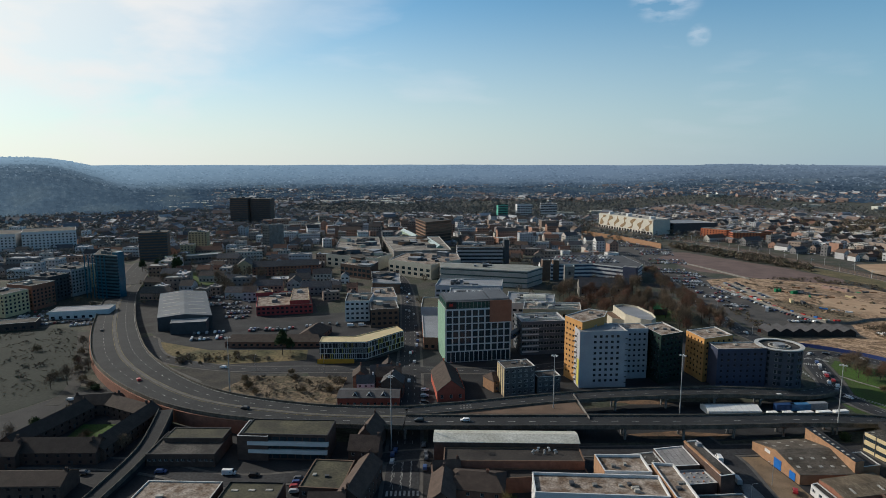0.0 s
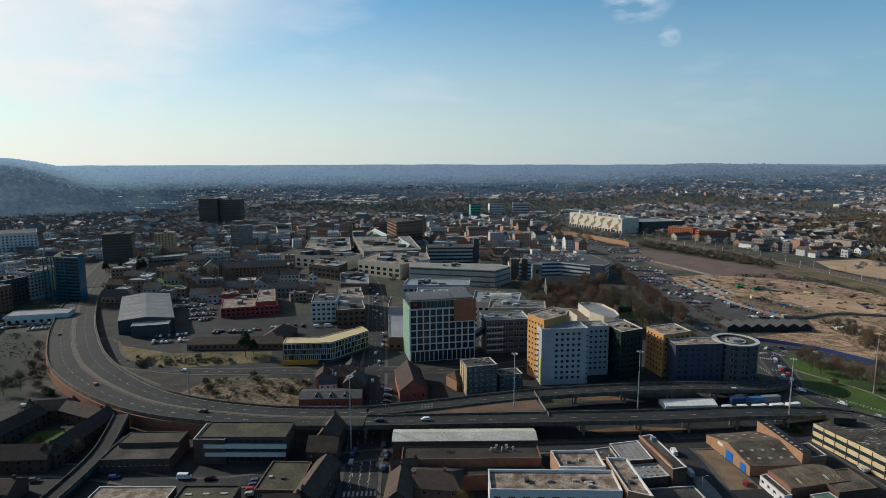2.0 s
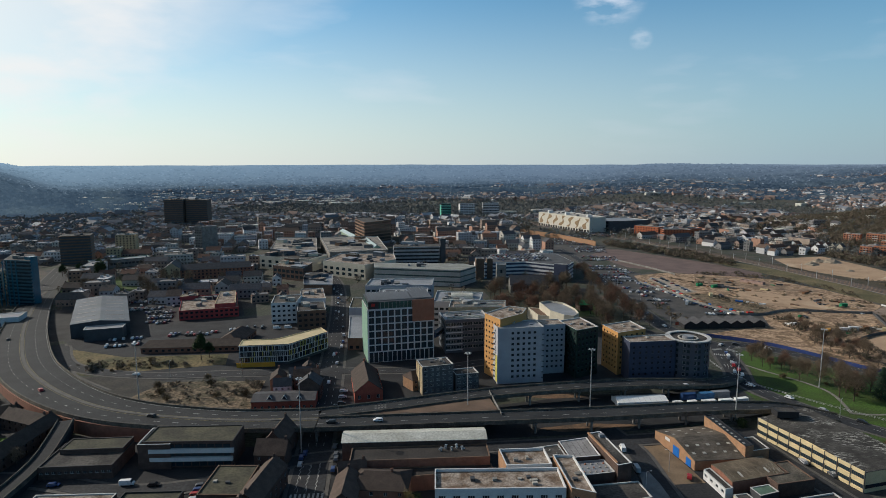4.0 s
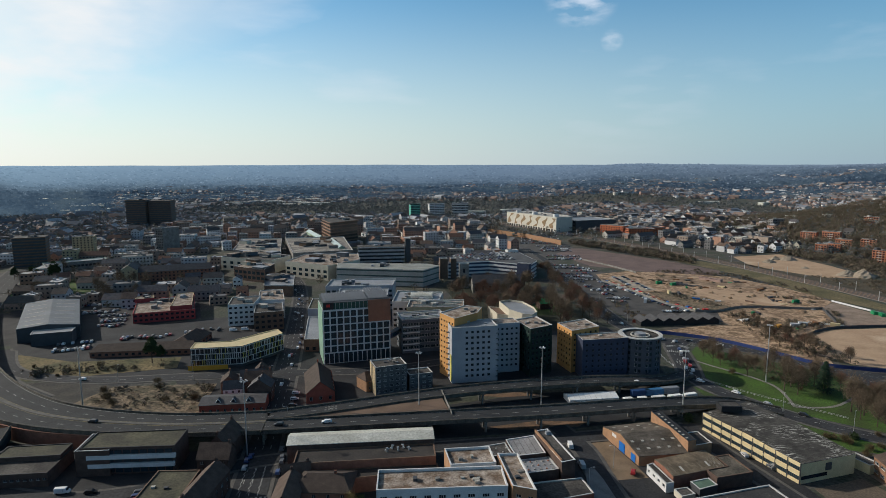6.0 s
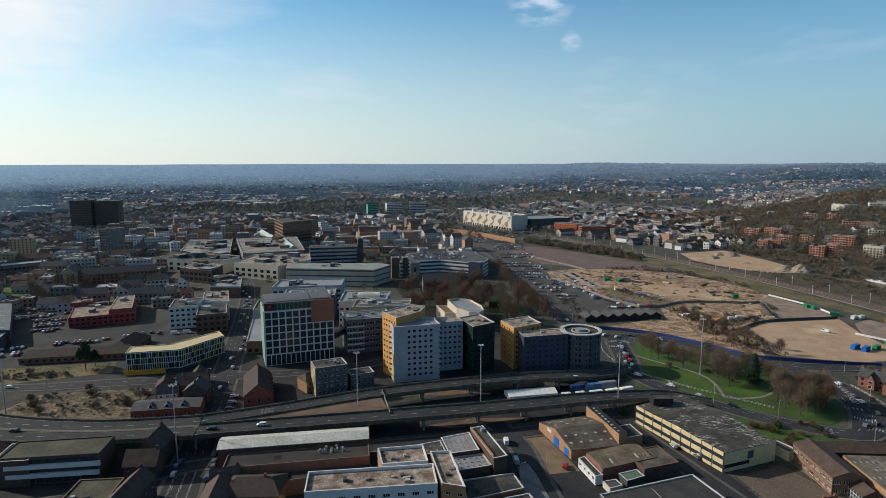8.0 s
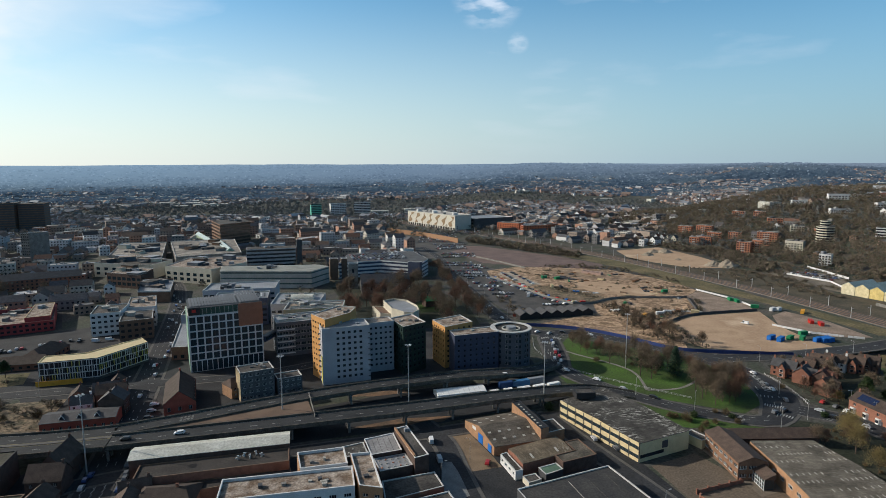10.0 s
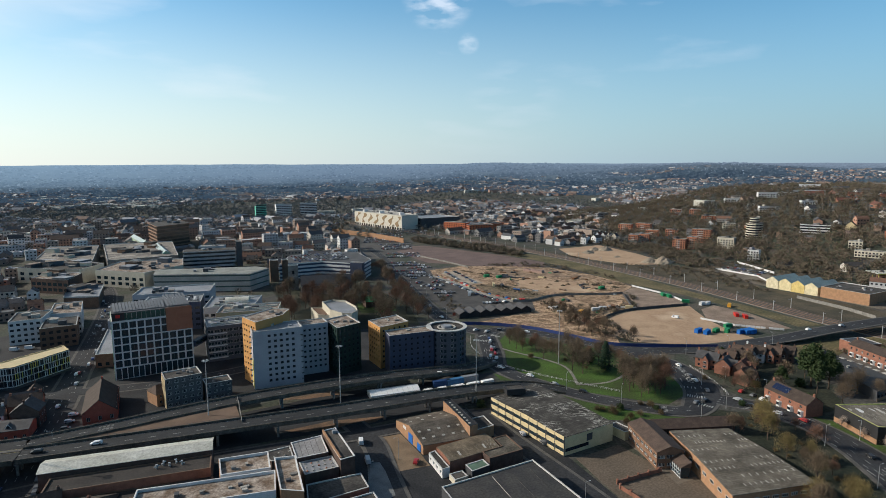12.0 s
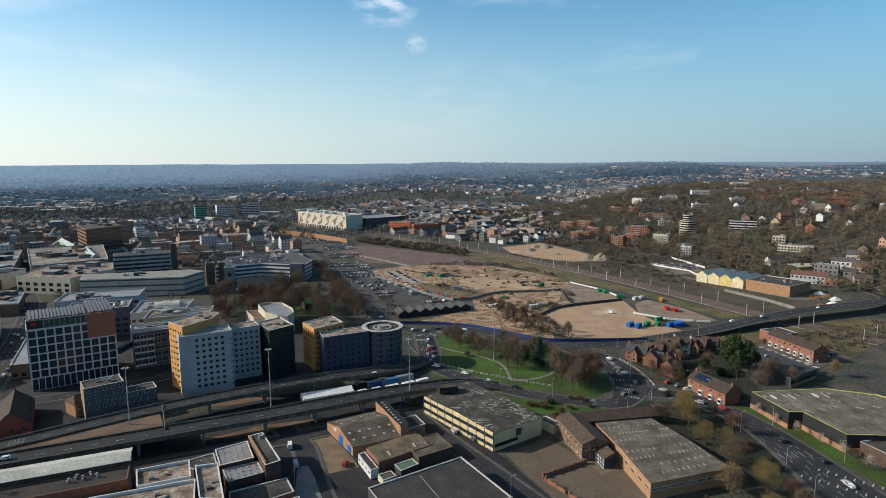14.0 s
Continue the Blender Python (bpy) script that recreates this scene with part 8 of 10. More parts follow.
def grove(poly, n, kinds, seed, lo=0.7, hi=1.2, gap=3.0, group=""):
    rng = random.Random(seed)
    xs, ys = [p[0] for p in poly], [p[1] for p in poly]
    put, tries = [], 0
    while len(put) < n and tries < n * 40:
        tries += 1
        p = (rng.uniform(min(xs), max(xs)), rng.uniform(min(ys), max(ys)))
        if inside(p, poly) and free(p[0], p[1], 1.0) and all(math.hypot(p[0] - q[0], p[1] - q[1]) > gap for q in put):
            put.append(p)
            plant(rng.choice(kinds), p[0], p[1], rng.uniform(lo, hi), group)


ISLE = "trees on the roundabout island"
grove([(252, 236), (262, 220), (278, 222), (286, 236), (272, 246)], 17, ["bare", "red", "bare"], 1, 0.85, 1.25, 3.0, ISLE)
grove([(236, 318), (246, 292), (256, 296), (248, 338), (240, 334)], 10, ["red", "red", "bare"], 2, 0.6, 0.85, 3.4, ISLE)
grove([(244, 292), (250, 266), (262, 262), (266, 290), (256, 300)], 9, ["bare", "bare", "bush"], 3, 0.7, 1.1, 4.0, ISLE)
grove([(270, 262), (292, 246), (292, 268), (270, 300), (262, 300)], 8, ["bare", "red", "bare"], 32, 0.7, 1.1, 4.5, ISLE)
for x, y, k, s_ in ((267.5, 263, "conifer", 1.25), (270, 280, "greenbush", 1.6), (266, 276, "greenbush", 1.4), (238, 296, "bush", 1.3), (249, 268, "bare", 1.2), (252, 262, "bare", 1.1), (240, 310, "red", 0.7)):
    plant(k, x, y, s_, ISLE)
grove([(228, 198), (256, 196), (262, 208), (240, 226), (224, 216)], 12, ["bush", "bush", "greenbush"], 4, 0.8, 1.5, 2.5)
grove([(126, 402), (196, 398), (206, 450), (190, 560), (118, 556), (104, 470)], 60, ["bare", "red", "red", "bare"], 5, 0.9, 1.45, 4.4, "churchyard trees")
grove([(204, 404), (213, 404), (234, 620), (226, 640)], 34, ["red", "bare"], 6, 0.7, 1.1, 5, "trees along the station road")
grove([(296, 322), (322, 296), (334, 352), (322, 396), (306, 396)], 22, ["bare", "red", "bare"], 7, 0.5, 0.9, 3)
grove([(258, 94), (268, 98), (282, 126), (294, 148), (299, 166), (294, 186), (266, 190), (264, 130)], 34, ["willow", "bare", "bush", "bush", "red", "bush"], 8, 0.5, 0.95, 3.4, "trees beside the main road")
grove([(232, 92), (258, 90), (258, 120), (222, 124)], 12, ["bare", "willow", "bush"], 9, 0.5, 0.9, 3)
for x, y, s in ((284, 172, 1.0), (279, 165, 0.9), (272, 150, 0.8), (290, 178, 0.8)):
    plant("willow", x, y, s)
for x, y, k, s in ((352, 202, "ivy", 1.9), (357, 196, "ivy", 1.5), (346, 194, "ivy", 1.2), (345, 212, "bare", 0.9), (338, 208, "ivy", 0.8), (360, 212, "ivy", 0.9), (336, 224, "bare", 0.8), (340, 250, "ivy", 0.6), (330, 252, "bare", 0.7),
                   (364, 186, "bare", 1.0), (368, 178, "bare", 0.8), (342, 178, "bare", 0.9), (334, 174, "bush", 1.0), (400, 176, "willow", 0.7), (308, 230, "bush", 1), (312, 214, "red", 0.6), (318, 206, "willow", 0.5), (314, 222, "red", 0.7), (312, 208, "bare", 0.8), (322, 214, "bare", 0.7), (330, 208, "greenbush", 1.6), (326, 200, "bare", 0.7), (340, 232, "bare", 0.8), (350, 240, "bare", 0.7), (347, 204, "greenbush", 1.8), (334, 190, "greenbush", 1.6), (356, 186, "bare", 0.9), (328, 180, "bush", 1.4), (298, 196, "greenbush", 1.2), (-92, 362.5, "ivy", 1.15), (-88, 366, "ivy", 0.8), (1, 622, "ivy", 1.0),
                   (27, 189, "willow", 0.5), (30, 193, "greenbush", 1.6), (24, 186, "greenbush", 1.4), (33, 188, "greenbush", 1.2), (180, 241, "greenbush", 1.5), (-120, 360, "bush", 1.2), (-78, 327, "bush", 1.3), (-96, 306, "bush", 1.5), (-90, 298, "bush", 1.4), (-66, 300, "bush", 1.2), (-52, 300, "bush", 1.2), (-74, 318, "bush", 1.1), (-101, 316, "bush", 1.4)):
    plant(k, x, y, s)
for i in range(7):
    plant("blossom", 310.5 + i * 1.3, 98 + i * 10.5, 0.9, "young street trees")
for x, y, k, s_ in ((-124, 268, "bush", 1.3), (-128, 272, "bare", 0.5), (-108, 246, "bush", 1.2), (-107, 240, "greenbush", 1.0), (-106, 232, "bush", 1.2), (-176, 240, "bare", 0.7), (-180, 262, "greenbush", 1.6), (-172, 276, "bush", 1.5), (-126, 236, "bare", 0.6), (-150, 250, "bush", 1.2), (-146, 240, "bare", 0.4), (-185, 222, "greenbush", 1.4), (-195, 312, "bare", 0.8), (-200, 306, "bare", 0.7), (-224, 378, "bare", 0.6), (-218, 366, "bush", 1.5), (-176, 305, "greenbush", 1.5), (-180, 308, "bush", 1.4), (-196, 334, "bare", 0.6), (-202, 334, "bush", 1.6), (-206, 342, "red", 0.5), (-208, 322, "bush", 1.8), (-212, 350, "bush", 1.6), (-190, 318, "bush", 1.5),
                   (-253, 566, "bare", 1.1), (-247, 574, "bare", 0.9), (-260, 578, "bare", 0.9), (-317, 654, "ivy", 1.0), (-179, 533, "bare", 1.0), (-170, 541, "bare", 0.8), (-186, 545, "bare", 0.9), (-260, 330, "bare", 0.6), (-275, 352, "bush", 1.6), (-290, 318, "bush", 1.8), (-240, 312, "bush", 1.7), (-250, 372, "bush", 1.5)):
    plant(k, x, y, s_)
grove([(-150, 344), (-84, 352), (-84, 358), (-160, 366)], 14, ["bush"], 11, 0.5, 0.9, 3)
grove([(-300, 625), (-276, 640), (-270, 700), (-300, 700)], 9, ["bare", "ivy"], 12, 0.9, 1.3, 6)
grove([(-200, 520), (-130, 540), (-140, 640), (-220, 640)], 22, ["bare", "bush"], 13, 0.8, 1.2, 6)


# ---- vehicles ----
def car_meshes(paint, van=False):
    L, W, H_ = (5.2, 1.95, 2.2) if van else (4.3, 1.76, 1.46)
    prof = [(-L / 2, 0.35), (L / 2, 0.35), (L / 2, 0.75), (L * 0.30, 0.92), (L * 0.16, H_), (-L * 0.36, H_), (-L / 2 + 0.1, 0.95)] if not van else \
           [(-L / 2, 0.4), (L / 2, 0.4), (L / 2, 1.0), (L * 0.40, 1.2), (L * 0.27, H_), (-L / 2, H_)]
    bm = bmesh.new()
    a = [bm.verts.new((x, -W / 2 + (0.14 if z > 1.2 else 0), z)) for x, z in prof]
    b = [bm.verts.new((x, W / 2 - (0.14 if z > 1.2 else 0), z)) for x, z in prof]
    n = len(prof)
    bm.faces.new(a), bm.faces.new(b[::-1])
    for i in range(n):
        bm.faces.new((a[i], b[i], b[(i + 1) % n], a[(i + 1) % n]))
    bmesh.ops.recalc_face_normals(bm, faces=bm.faces)
    bmesh.ops.bevel(bm, geom=[e for e in bm.edges], offset=0.05, segments=1, affect='EDGES')
    body = bpy.data.meshes.new("car_body")
    bm.to_mesh(body), bm.free()
    body.materials.append(paint)
    bm = bmesh.new()
    g = [(L * 0.285, 0.97), (L * 0.165, H_ - 0.1), (-L * 0.34, H_ - 0.1), (-L * 0.43, 0.97)] if not van else [(L * 0.385, 1.27), (L * 0.285, H_ - 0.15), (L * 0.05, H_ - 0.15), (L * 0.05, 1.27)]
    lo, hi = W / 2 - 0.018, W / 2 - 0.118
    v = [[bm.verts.new((g[i][0] + (0.03 if i < 2 else -0.03 if not van else 0), s * (lo if i in (0, 3) else hi), g[i][1])) for i in range(4)] for s in (-1, 1)]
    bm.faces.new(v[0]), bm.faces.new(v[1][::-1])
    bm.faces.new((v[0][0], v[1][0], v[1][1], v[0][1]))
    if not van:
        bm.faces.new((v[0][2], v[1][2], v[1][3], v[0][3]))
    gl = bpy.data.meshes.new("car_glass")
    bm.to_mesh(gl), bm.free()
    gl.materials.append(GLASS)
    return body, gl, L, W


bm = bmesh.new()
cone_bm(bm, (0, -0.11, 0.32), (0, 0.11, 0.32), 0.32, 0.32, 10)
WHEEL = bpy.data.meshes.new("wheel")
bm.to_mesh(WHEEL), bm.free()
WHEEL.materials.append(TYRE)
CARS = [car_meshes(m) for m in CARCOL]
VANS = [car_meshes(m, True) for m in CARCOL[:2]]
CARN = ("white", "silver", "black", "dark grey", "dark blue", "red")


FARCARS = []


def car(x, y, rot, c=0, z=0.30, van=False, where="parked on asphalt", group=""):
    if group and (y > 446 or x > 500 or x < -220):
        FARCARS.append((x, y, z, radians(rot), c))
        return None
    body, gl, L, W = (VANS[c % 2] if van else CARS[c])
    r = link_mesh("van" if van else "car", body)
    tagged(r, "%s %s %s" % (CARN[c % 2 if van else c], "panel van" if van else "family car", where), "van" if van else "car", group)
    r.location, r.rotation_euler = (x, y, z), (0, 0, radians(rot))
    link_mesh("windows", gl, r)
    if y < 300:
        for sx in (-0.31, 0.31):
            for sy in (-1, 1):
                link_mesh("wheel", WHEEL, r, "", Matrix.Translation((sx * L, sy * (W / 2 - 0.08), 0)))
    return r


rc = random.Random(77)
PICK = [0, 0, 1, 1, 2, 2, 3, 3, 4, 5]
# on the flyover and roads
for x, y, rot, c, z in ((16.2, 247.2, 178, 0, 7.0), (-4, 247.5, 178, 2, 7.0), (-151, 301, 130, 5, 6.4), (174, 280.5, 3, 0, 3.9), (-84, 262, 160, 2, 7.0), (-226, 404, 118, 2, 4.0)):
    car(x, y, rot, c, z, where="driving on the flyover")
for x, y, rot, c in ((-135, 316, 140, 0), (-120, 337, 160, 0), (212.9, 286, -60, 0), (222, 268, -55, 0), (228, 252, -58, 1), (236, 238, -50, 2), (231, 362, 20, 1), (262, 345, -40, 0), (254, 352, -35, 2), (285, 206, 20, 2), (296, 216, 60, 3), (300, 194, 130, 2), (305, 182, 110, 1), (309, 172, 95, 5), (303, 138, 65, 2), (292, 104, 65, 0), (303, 236, 80, 3),
                    (310, 252, 85, 0), (-9, 345, 88, 1), (-12, 362, 88, 0), (-8, 400, 85, 2), (-17, 470, 95, 1), (187, 216.8, 82, 2), (188.1, 195.6, 82, 3), (133.4, 199.4, 60, 5), (184, 206, 82, 1), (460, 264, 0, 1), (430, 265, 0, 0), (520, 262, 0, 0)):
    car(x, y, rot, c, 0.40 if x < 420 else 5.6, where="driving on the road")
for i, (x, y, rot) in enumerate(((-19.5, 533, 96), (-17.6, 509, 95), (-13, 459, 93), (-10.5, 424, 93), (-9, 405, 92), (-8.2, 388, 91), (-8.6, 378, 91), (-19.5, 472, 94), (-11.1, 363.2, 90), (-11, 313.5, 90), (-17, 448, 94), (-20, 500, 95), (-24, 546, 97), (-28, 560, 98), (-21, 520, 96),
                                 (229.4, 334.8, 66), (225, 320, 66), (221, 310, 63), (216.5, 306.8, 62), (213.5, 296, 60), (237, 356, 30), (246.8, 356, -20), (224, 322, 66), (231, 340, 66), (218, 302, 62), (226, 329, 246), (222, 317, 245),
                                 (300.8, 229.5, 75), (279.2, 205.6, 20), (300.7, 201.1, 120), (301, 119.6, 66), (292.4, 105.3, 66), (226, 372, 100), (221.5, 404, 90), (225, 440, 265), (229, 470, 85), (227, 500, 85), (235, 520, 265))):
    car(x, y, rot, (0, 3, 1, 2, 1, 4, 0, 3, 5)[i % 9], 0.42, where="driving on the road")
for x, y, rot, c in ((311.7, 209.1, 20, 5), (313, 197.5, 15, 0), (313, 203, 15, 3), (430, 222, 10, 0), (424, 232, 10, 3), (436, 216, 10, 1)):
    car(x, y, rot, c, 0.14, where="parked beside the houses")
car(117.1, 223.6, 80, 0, van=True), car(115.9, 207, 85, 1, van=True), car(-76, 215.5, 0, 0, van=True), car(384.6, 338.4, 120, 0, van=True, where="parked on the sandy plot"), car(-58, 427, 2, 0, van=True), car(-50, 428, 2, 0, van=True)
for i, y in enumerate((306.5, 300, 296.2, 292, 288.7, 284, 280)):
    car(-2.2 if i % 2 else -17.6, y, 5, PICK[i], where="parked beside the street")
for x, y in ((-13.4, 233.4), (-14.4, 230), (-1.8, 238.3), (-0.8, 231), (-0.5, 227.4), (-14.2, 224), (-1, 219)):
    car(x, y, 88, rc.choice([1, 3, 4, 2]), where="parked beside the street")
for i, (x, y) in enumerate(((-48.3, 211.5), (-48.3, 208.5), (-48.5, 205.5), (-48, 202.3), (-102.8, 217.4), (-66, 214), (-132, 217), (-150, 217), (-158, 200), (-172, 214), (-180, 290), (-174, 287), (-142, 284))):
    car(x, y, rc.choice([5, 90]) if i > 3 else 8, rc.choice(PICK), where="parked in the yard")


def lot(x0, y0, rot, rows, cols, fill, seed, pitch=2.7, gap=9.5, name="rows of cars in the car park"):
    rng = random.Random(seed)
    u = Vector((math.cos(radians(rot)), math.sin(radians(rot))))
    v = Vector((-u.y, u.x))
    for r in range(rows):
        for c in range(cols):
            if rng.random() < fill:
                p = Vector((x0, y0)) + u * (c * pitch) + v * (r * gap + (0 if r % 2 else 3.6))
                if free(p.x, p.y, 0.5, 0.62):
                    car(p.x, p.y, rot + 90 + rng.uniform(-2, 2), rng.choice(PICK), 0.12, where="parked in a marked bay", group=name)


def bays(poly, rot, fill, seed, pitch=2.6, name="rows of cars in the car park"):
    """Double rows of parked cars over an outline, with driving lanes between and bare stretches."""
    rng = random.Random(seed)
    u = Vector((math.cos(radians(rot)), math.sin(radians(rot))))
    v = Vector((-u.y, u.x))
    o = Vector(poly[0])
    for r in range(-30, 31):
        q = (r // 2) * 16.5 + (r % 2) * 5.2
        for c in range(-60, 61):
            p = o + u * (c * pitch) + v * q
            if not inside(p, poly) or rng.random() > fill * (1.0 if noise.noise(Vector((p.x * 0.03, p.y * 0.03, seed))) > -0.12 else 0.25):
                continue
            if free(p.x, p.y, 0.5, 0.62):
                car(p.x, p.y, rot + 90 + rng.uniform(-3, 3), rng.choice(PICK), 0.12, where="parked in a marked bay", group=name)


bays([(246, 556), (270, 566), (276, 604), (296, 620), (264, 664), (242, 632)], -12, 0.9, 1)
bays([(242, 470), (262, 466), (268, 545), (246, 548)], -12, 0.6, 2)
lot(270, 432, -14, 1, 6, 0.9, 4)
bays([(-206, 522), (-150, 524), (-160, 566), (-214, 560)], 10, 0.85, 21, name="cars behind the steel shed")
bays([(-192, 476), (-152, 450), (-140, 452), (-154, 506), (-186, 512)], 12, 0.9, 22, name="cars beside the steel shed")
bays([(-318, 436), (-262, 436), (-256, 452), (-300, 486), (-322, 470)], 22, 0.85, 23, name="cars beside the depot")
lot(262, 700, -12, 4, 16, 0.7, 5, gap=11)
lot(270, 770, -14, 5, 18, 0.6, 6, gap=12)
lot(268, 850, -16, 9, 22, 0.8, 7, gap=13)
lot(244, 640, -10, 3, 14, 0.7, 17, gap=9)
lot(330, 960, -30, 5, 24, 0.6, 18, gap=10)
lot(470, 800, -50, 4, 26, 0.6, 19, gap=9)
lot(-160, 390, 14, 3, 8, 0.75, 9, gap=8)
lot(-128, 412, 6, 2, 12, 0.6, 10, gap=8)
lot(-262, 428, 24, 2, 6, 0.7, 12, gap=8)
lot(-90, 424, 6, 2, 9, 0.7, 13, gap=8)
bays([(577, 486), (583, 444), (606, 450), (614, 498)], -80, 0.9, 14, name="cars beyond the railway")
bays([(404, 194), (438, 194), (446, 224), (436, 234), (408, 224)], 12, 0.5, 15, name="cars behind the terrace")
for i in range(24):
    for k, x_ in ((0, 289.0), (1, 299.5)):
        if rc.random() < 0.55:
            car(x_ + 0.55 * i * 0.3, 518 + i * 2.7, 4, rc.choice(PICK), 0.12, where="parked on the pale plot", group="machines and cars on the pale plot")
for p in spline([(268, 560, 0, 0), (277, 515, 0, 0), (280, 469, 0, 0), (290, 432, 0, 0)], 2.9):
    if rc.random() < 0.8:
        car(p[0], p[1], 12 + rc.uniform(-4, 4), rc.choice(PICK), 0.12, where="parked along the site fence", group="cars along the site fence")
# cars on the top deck of the multi-storey
for i in range(6):
    for j in range(16):
        if rc.random() < 0.75:
            x, y = 140 + j * 3.6, 612 + i * 9
            if x + (y - 612) * 0.2 < 206 - max(0, 600 - y):
                car(x, y, 90 + rc.uniform(-2, 2), rc.choice(PICK), 16.25, where="parked on the roof deck", group="cars on the roof deck")


CARMIX = [spread("parked_car_paint", [(0.55, 0.55, 0.55), (0.24, 0.25, 0.27), (0.03, 0.03, 0.033), (0.10, 0.10, 0.11), (0.04, 0.06, 0.13), (0.05, 0.05, 0.055), (0.16, 0.03, 0.03), (0.30, 0.31, 0.32), (0.07, 0.075, 0.085), (0.02, 0.022, 0.03)], rough=0.35, island=True, grain=0.02)]
bv = np.array([v.co for v in CARS[0][0].vertices])
CARS[0][0].calc_loop_triangles()
bt = np.array([t.vertices for t in CARS[0][0].loop_triangles])
V, F = [], []
for k, (x, y, z, a, c) in enumerate(FARCARS):
    V.append(np.stack([x + bv[:, 0] * math.cos(a) - bv[:, 1] * math.sin(a), y + bv[:, 0] * math.sin(a) + bv[:, 1] * math.cos(a), z + bv[:, 2] - 0.1], 1))
    F.append(bt + k * len(bv))
pcs = tagged(link_mesh("parked_cars", fast_mesh("parked_cars", np.concatenate(V), np.concatenate(F), CARMIX)), "many parked cars in far car parks", "cars", "", "stuff")
bv = np.array([v.co for v in CARS[0][1].vertices])
CARS[0][1].calc_loop_triangles()
bt = np.array([t.vertices for t in CARS[0][1].loop_triangles])
V, F = [], []
for k, (x, y, z, a, c) in enumerate(FARCARS):
    V.append(np.stack([x + bv[:, 0] * math.cos(a) - bv[:, 1] * math.sin(a), y + bv[:, 0] * math.sin(a) + bv[:, 1] * math.cos(a), z + bv[:, 2] - 0.09], 1))
    F.append(bt + k * len(bv))
cg = link_mesh("car_windows", fast_mesh("car_windows", np.concatenate(V), np.concatenate(F), [GLASS]), pcs)
cg["kind"] = "stuff"


# ---- building site, depot and street furniture ----
def container(x, y, rot, m, name, lab, l=6.0, w=2.5, h=2.6, z=0.08):
    r = root(name, x, y, z, lab, "container", rot=rot)
    if name == "material_stack":
        n = max(2, int(l / 1.6))
        prof = [(-l / 2, 0.0)]
        for i in range(n):
            z_ = h * (1.0, 0.78, 0.9)[i % 3]
            prof += [(-l / 2 + i * l / n, z_), (-l / 2 + (i + 1) * l / n, z_)]
        prof.append((l / 2, 0.0))
        bm = bmesh.new()
        fa_, ba_ = [[bm.verts.new((x_, y_, z_)) for x_, z_ in prof] for y_ in (-w / 2, w / 2)]
        bm.faces.new(fa_), bm.faces.new(ba_[::-1])
        for i in range(len(prof)):
            k = (i + 1) % len(prof)
            bm.faces.new((fa_[i], ba_[i], ba_[k], fa_[k]))
        bmesh.ops.recalc_face_normals(bm, faces=bm.faces)
        part("block", bm, m, r)
        return
    part("body", box_bm(-l / 2, -w / 2, 0, l / 2, w / 2, h), m, r)
    for s in (-1, 1):
        bm = bmesh.new()
        for i in range(int(l / 0.5)):
            cube(bm, -l / 2 + 0.15 + i * 0.5, min(s * w / 2, s * (w / 2 + 0.05)), 0.12, -l / 2 + 0.35 + i * 0.5, max(s * w / 2, s * (w / 2 + 0.05)), h - 0.12)
        part("ribs", bm, m, r)
    part("door", box_bm(l / 2, -w / 2 + 0.1, 0.1, l / 2 + 0.05, w / 2 - 0.1, h - 0.1), m, r)


for x, y, rot in ((373, 302.8, 20), (376, 298, 25), (398, 290, 10), (401, 289, 80), (404, 288.5, 82), (407, 289, 84)):
    container(x, y, rot, BLUEPAINT, "skip_container", "blue steel container on the sandy plot", 7 if x < 380 else 6, 2.6, 2.8)
for x, y, rot, m, lab in ((385, 299, 20, GREENPAINT, "green machine container on the site"), (392, 296, 30, GREENPAINT, "green machine container on the site"), (402, 305, 0, GREENPAINT, "green machine container on the site"), (433, 327, 60, REDPAINT, "red plant container on the site"), (434.5, 320, 60, REDPAINT, "red plant container on the site"),
                          (430, 404, 70, GREENPAINT, "green plant container on the site"), (431, 398, 75, GREENPAINT, "green plant container on the site"), (430, 377, -40, GREENPAINT, "green plant container on the site"), (436, 365, 20, WHITE, "white site cabin beside the barriers"), (441, 364, 20, WHITE, "white site cabin beside the barriers"), (452, 352, 40, ORHOARD, "orange plant container on the site"), (397, 448, 10, GREENPAINT, "green plant container on the site"), (333, 533, 20, GREENPAINT, "green plant container on the site"),
                          (343, 380, -20, WHITE, "pale site cabin among the scrub"), (351, 382, -20, WHITE, "pale site cabin among the scrub"), (361, 382, 60, RUST, "rusty site container among the scrub"), (328, 378, 30, ORHOARD, "orange site container among the scrub"), (372, 376, -40, CREAM, "pale site cabin among the scrub")):
    container(x, y, rot, m, "site_container", lab)
for x in (204.5, 212):
    container(x - 33, 271.8, 2, mat("dark_blue_sheet", (0.018, 0.055, 0.16), 0.6) if x < 210 else mat("light_blue_paint", (0.05, 0.16, 0.33), 0.5), "lorry_trailer", "blue lorry trailer under the flyover", 9.5, 2.6, 3.0, 0.8)
for i, (x, y) in enumerate(((162, 265.5), (169.5, 265.5), (178, 265.4), (187, 265.8), (195.5, 266.5))):
    container(x, y, 4 + i, WHITESHEET, "box_trailer", "white box trailer parked beside the flyover", 4.5 if i < 2 else 7, 2.3, 2.0, 0.5)
container(188, 272.6, 3, GREYROOF, "lorry_trailer", "grey lorry trailer under the flyover", 9, 2.6, 3.2, 0.8)
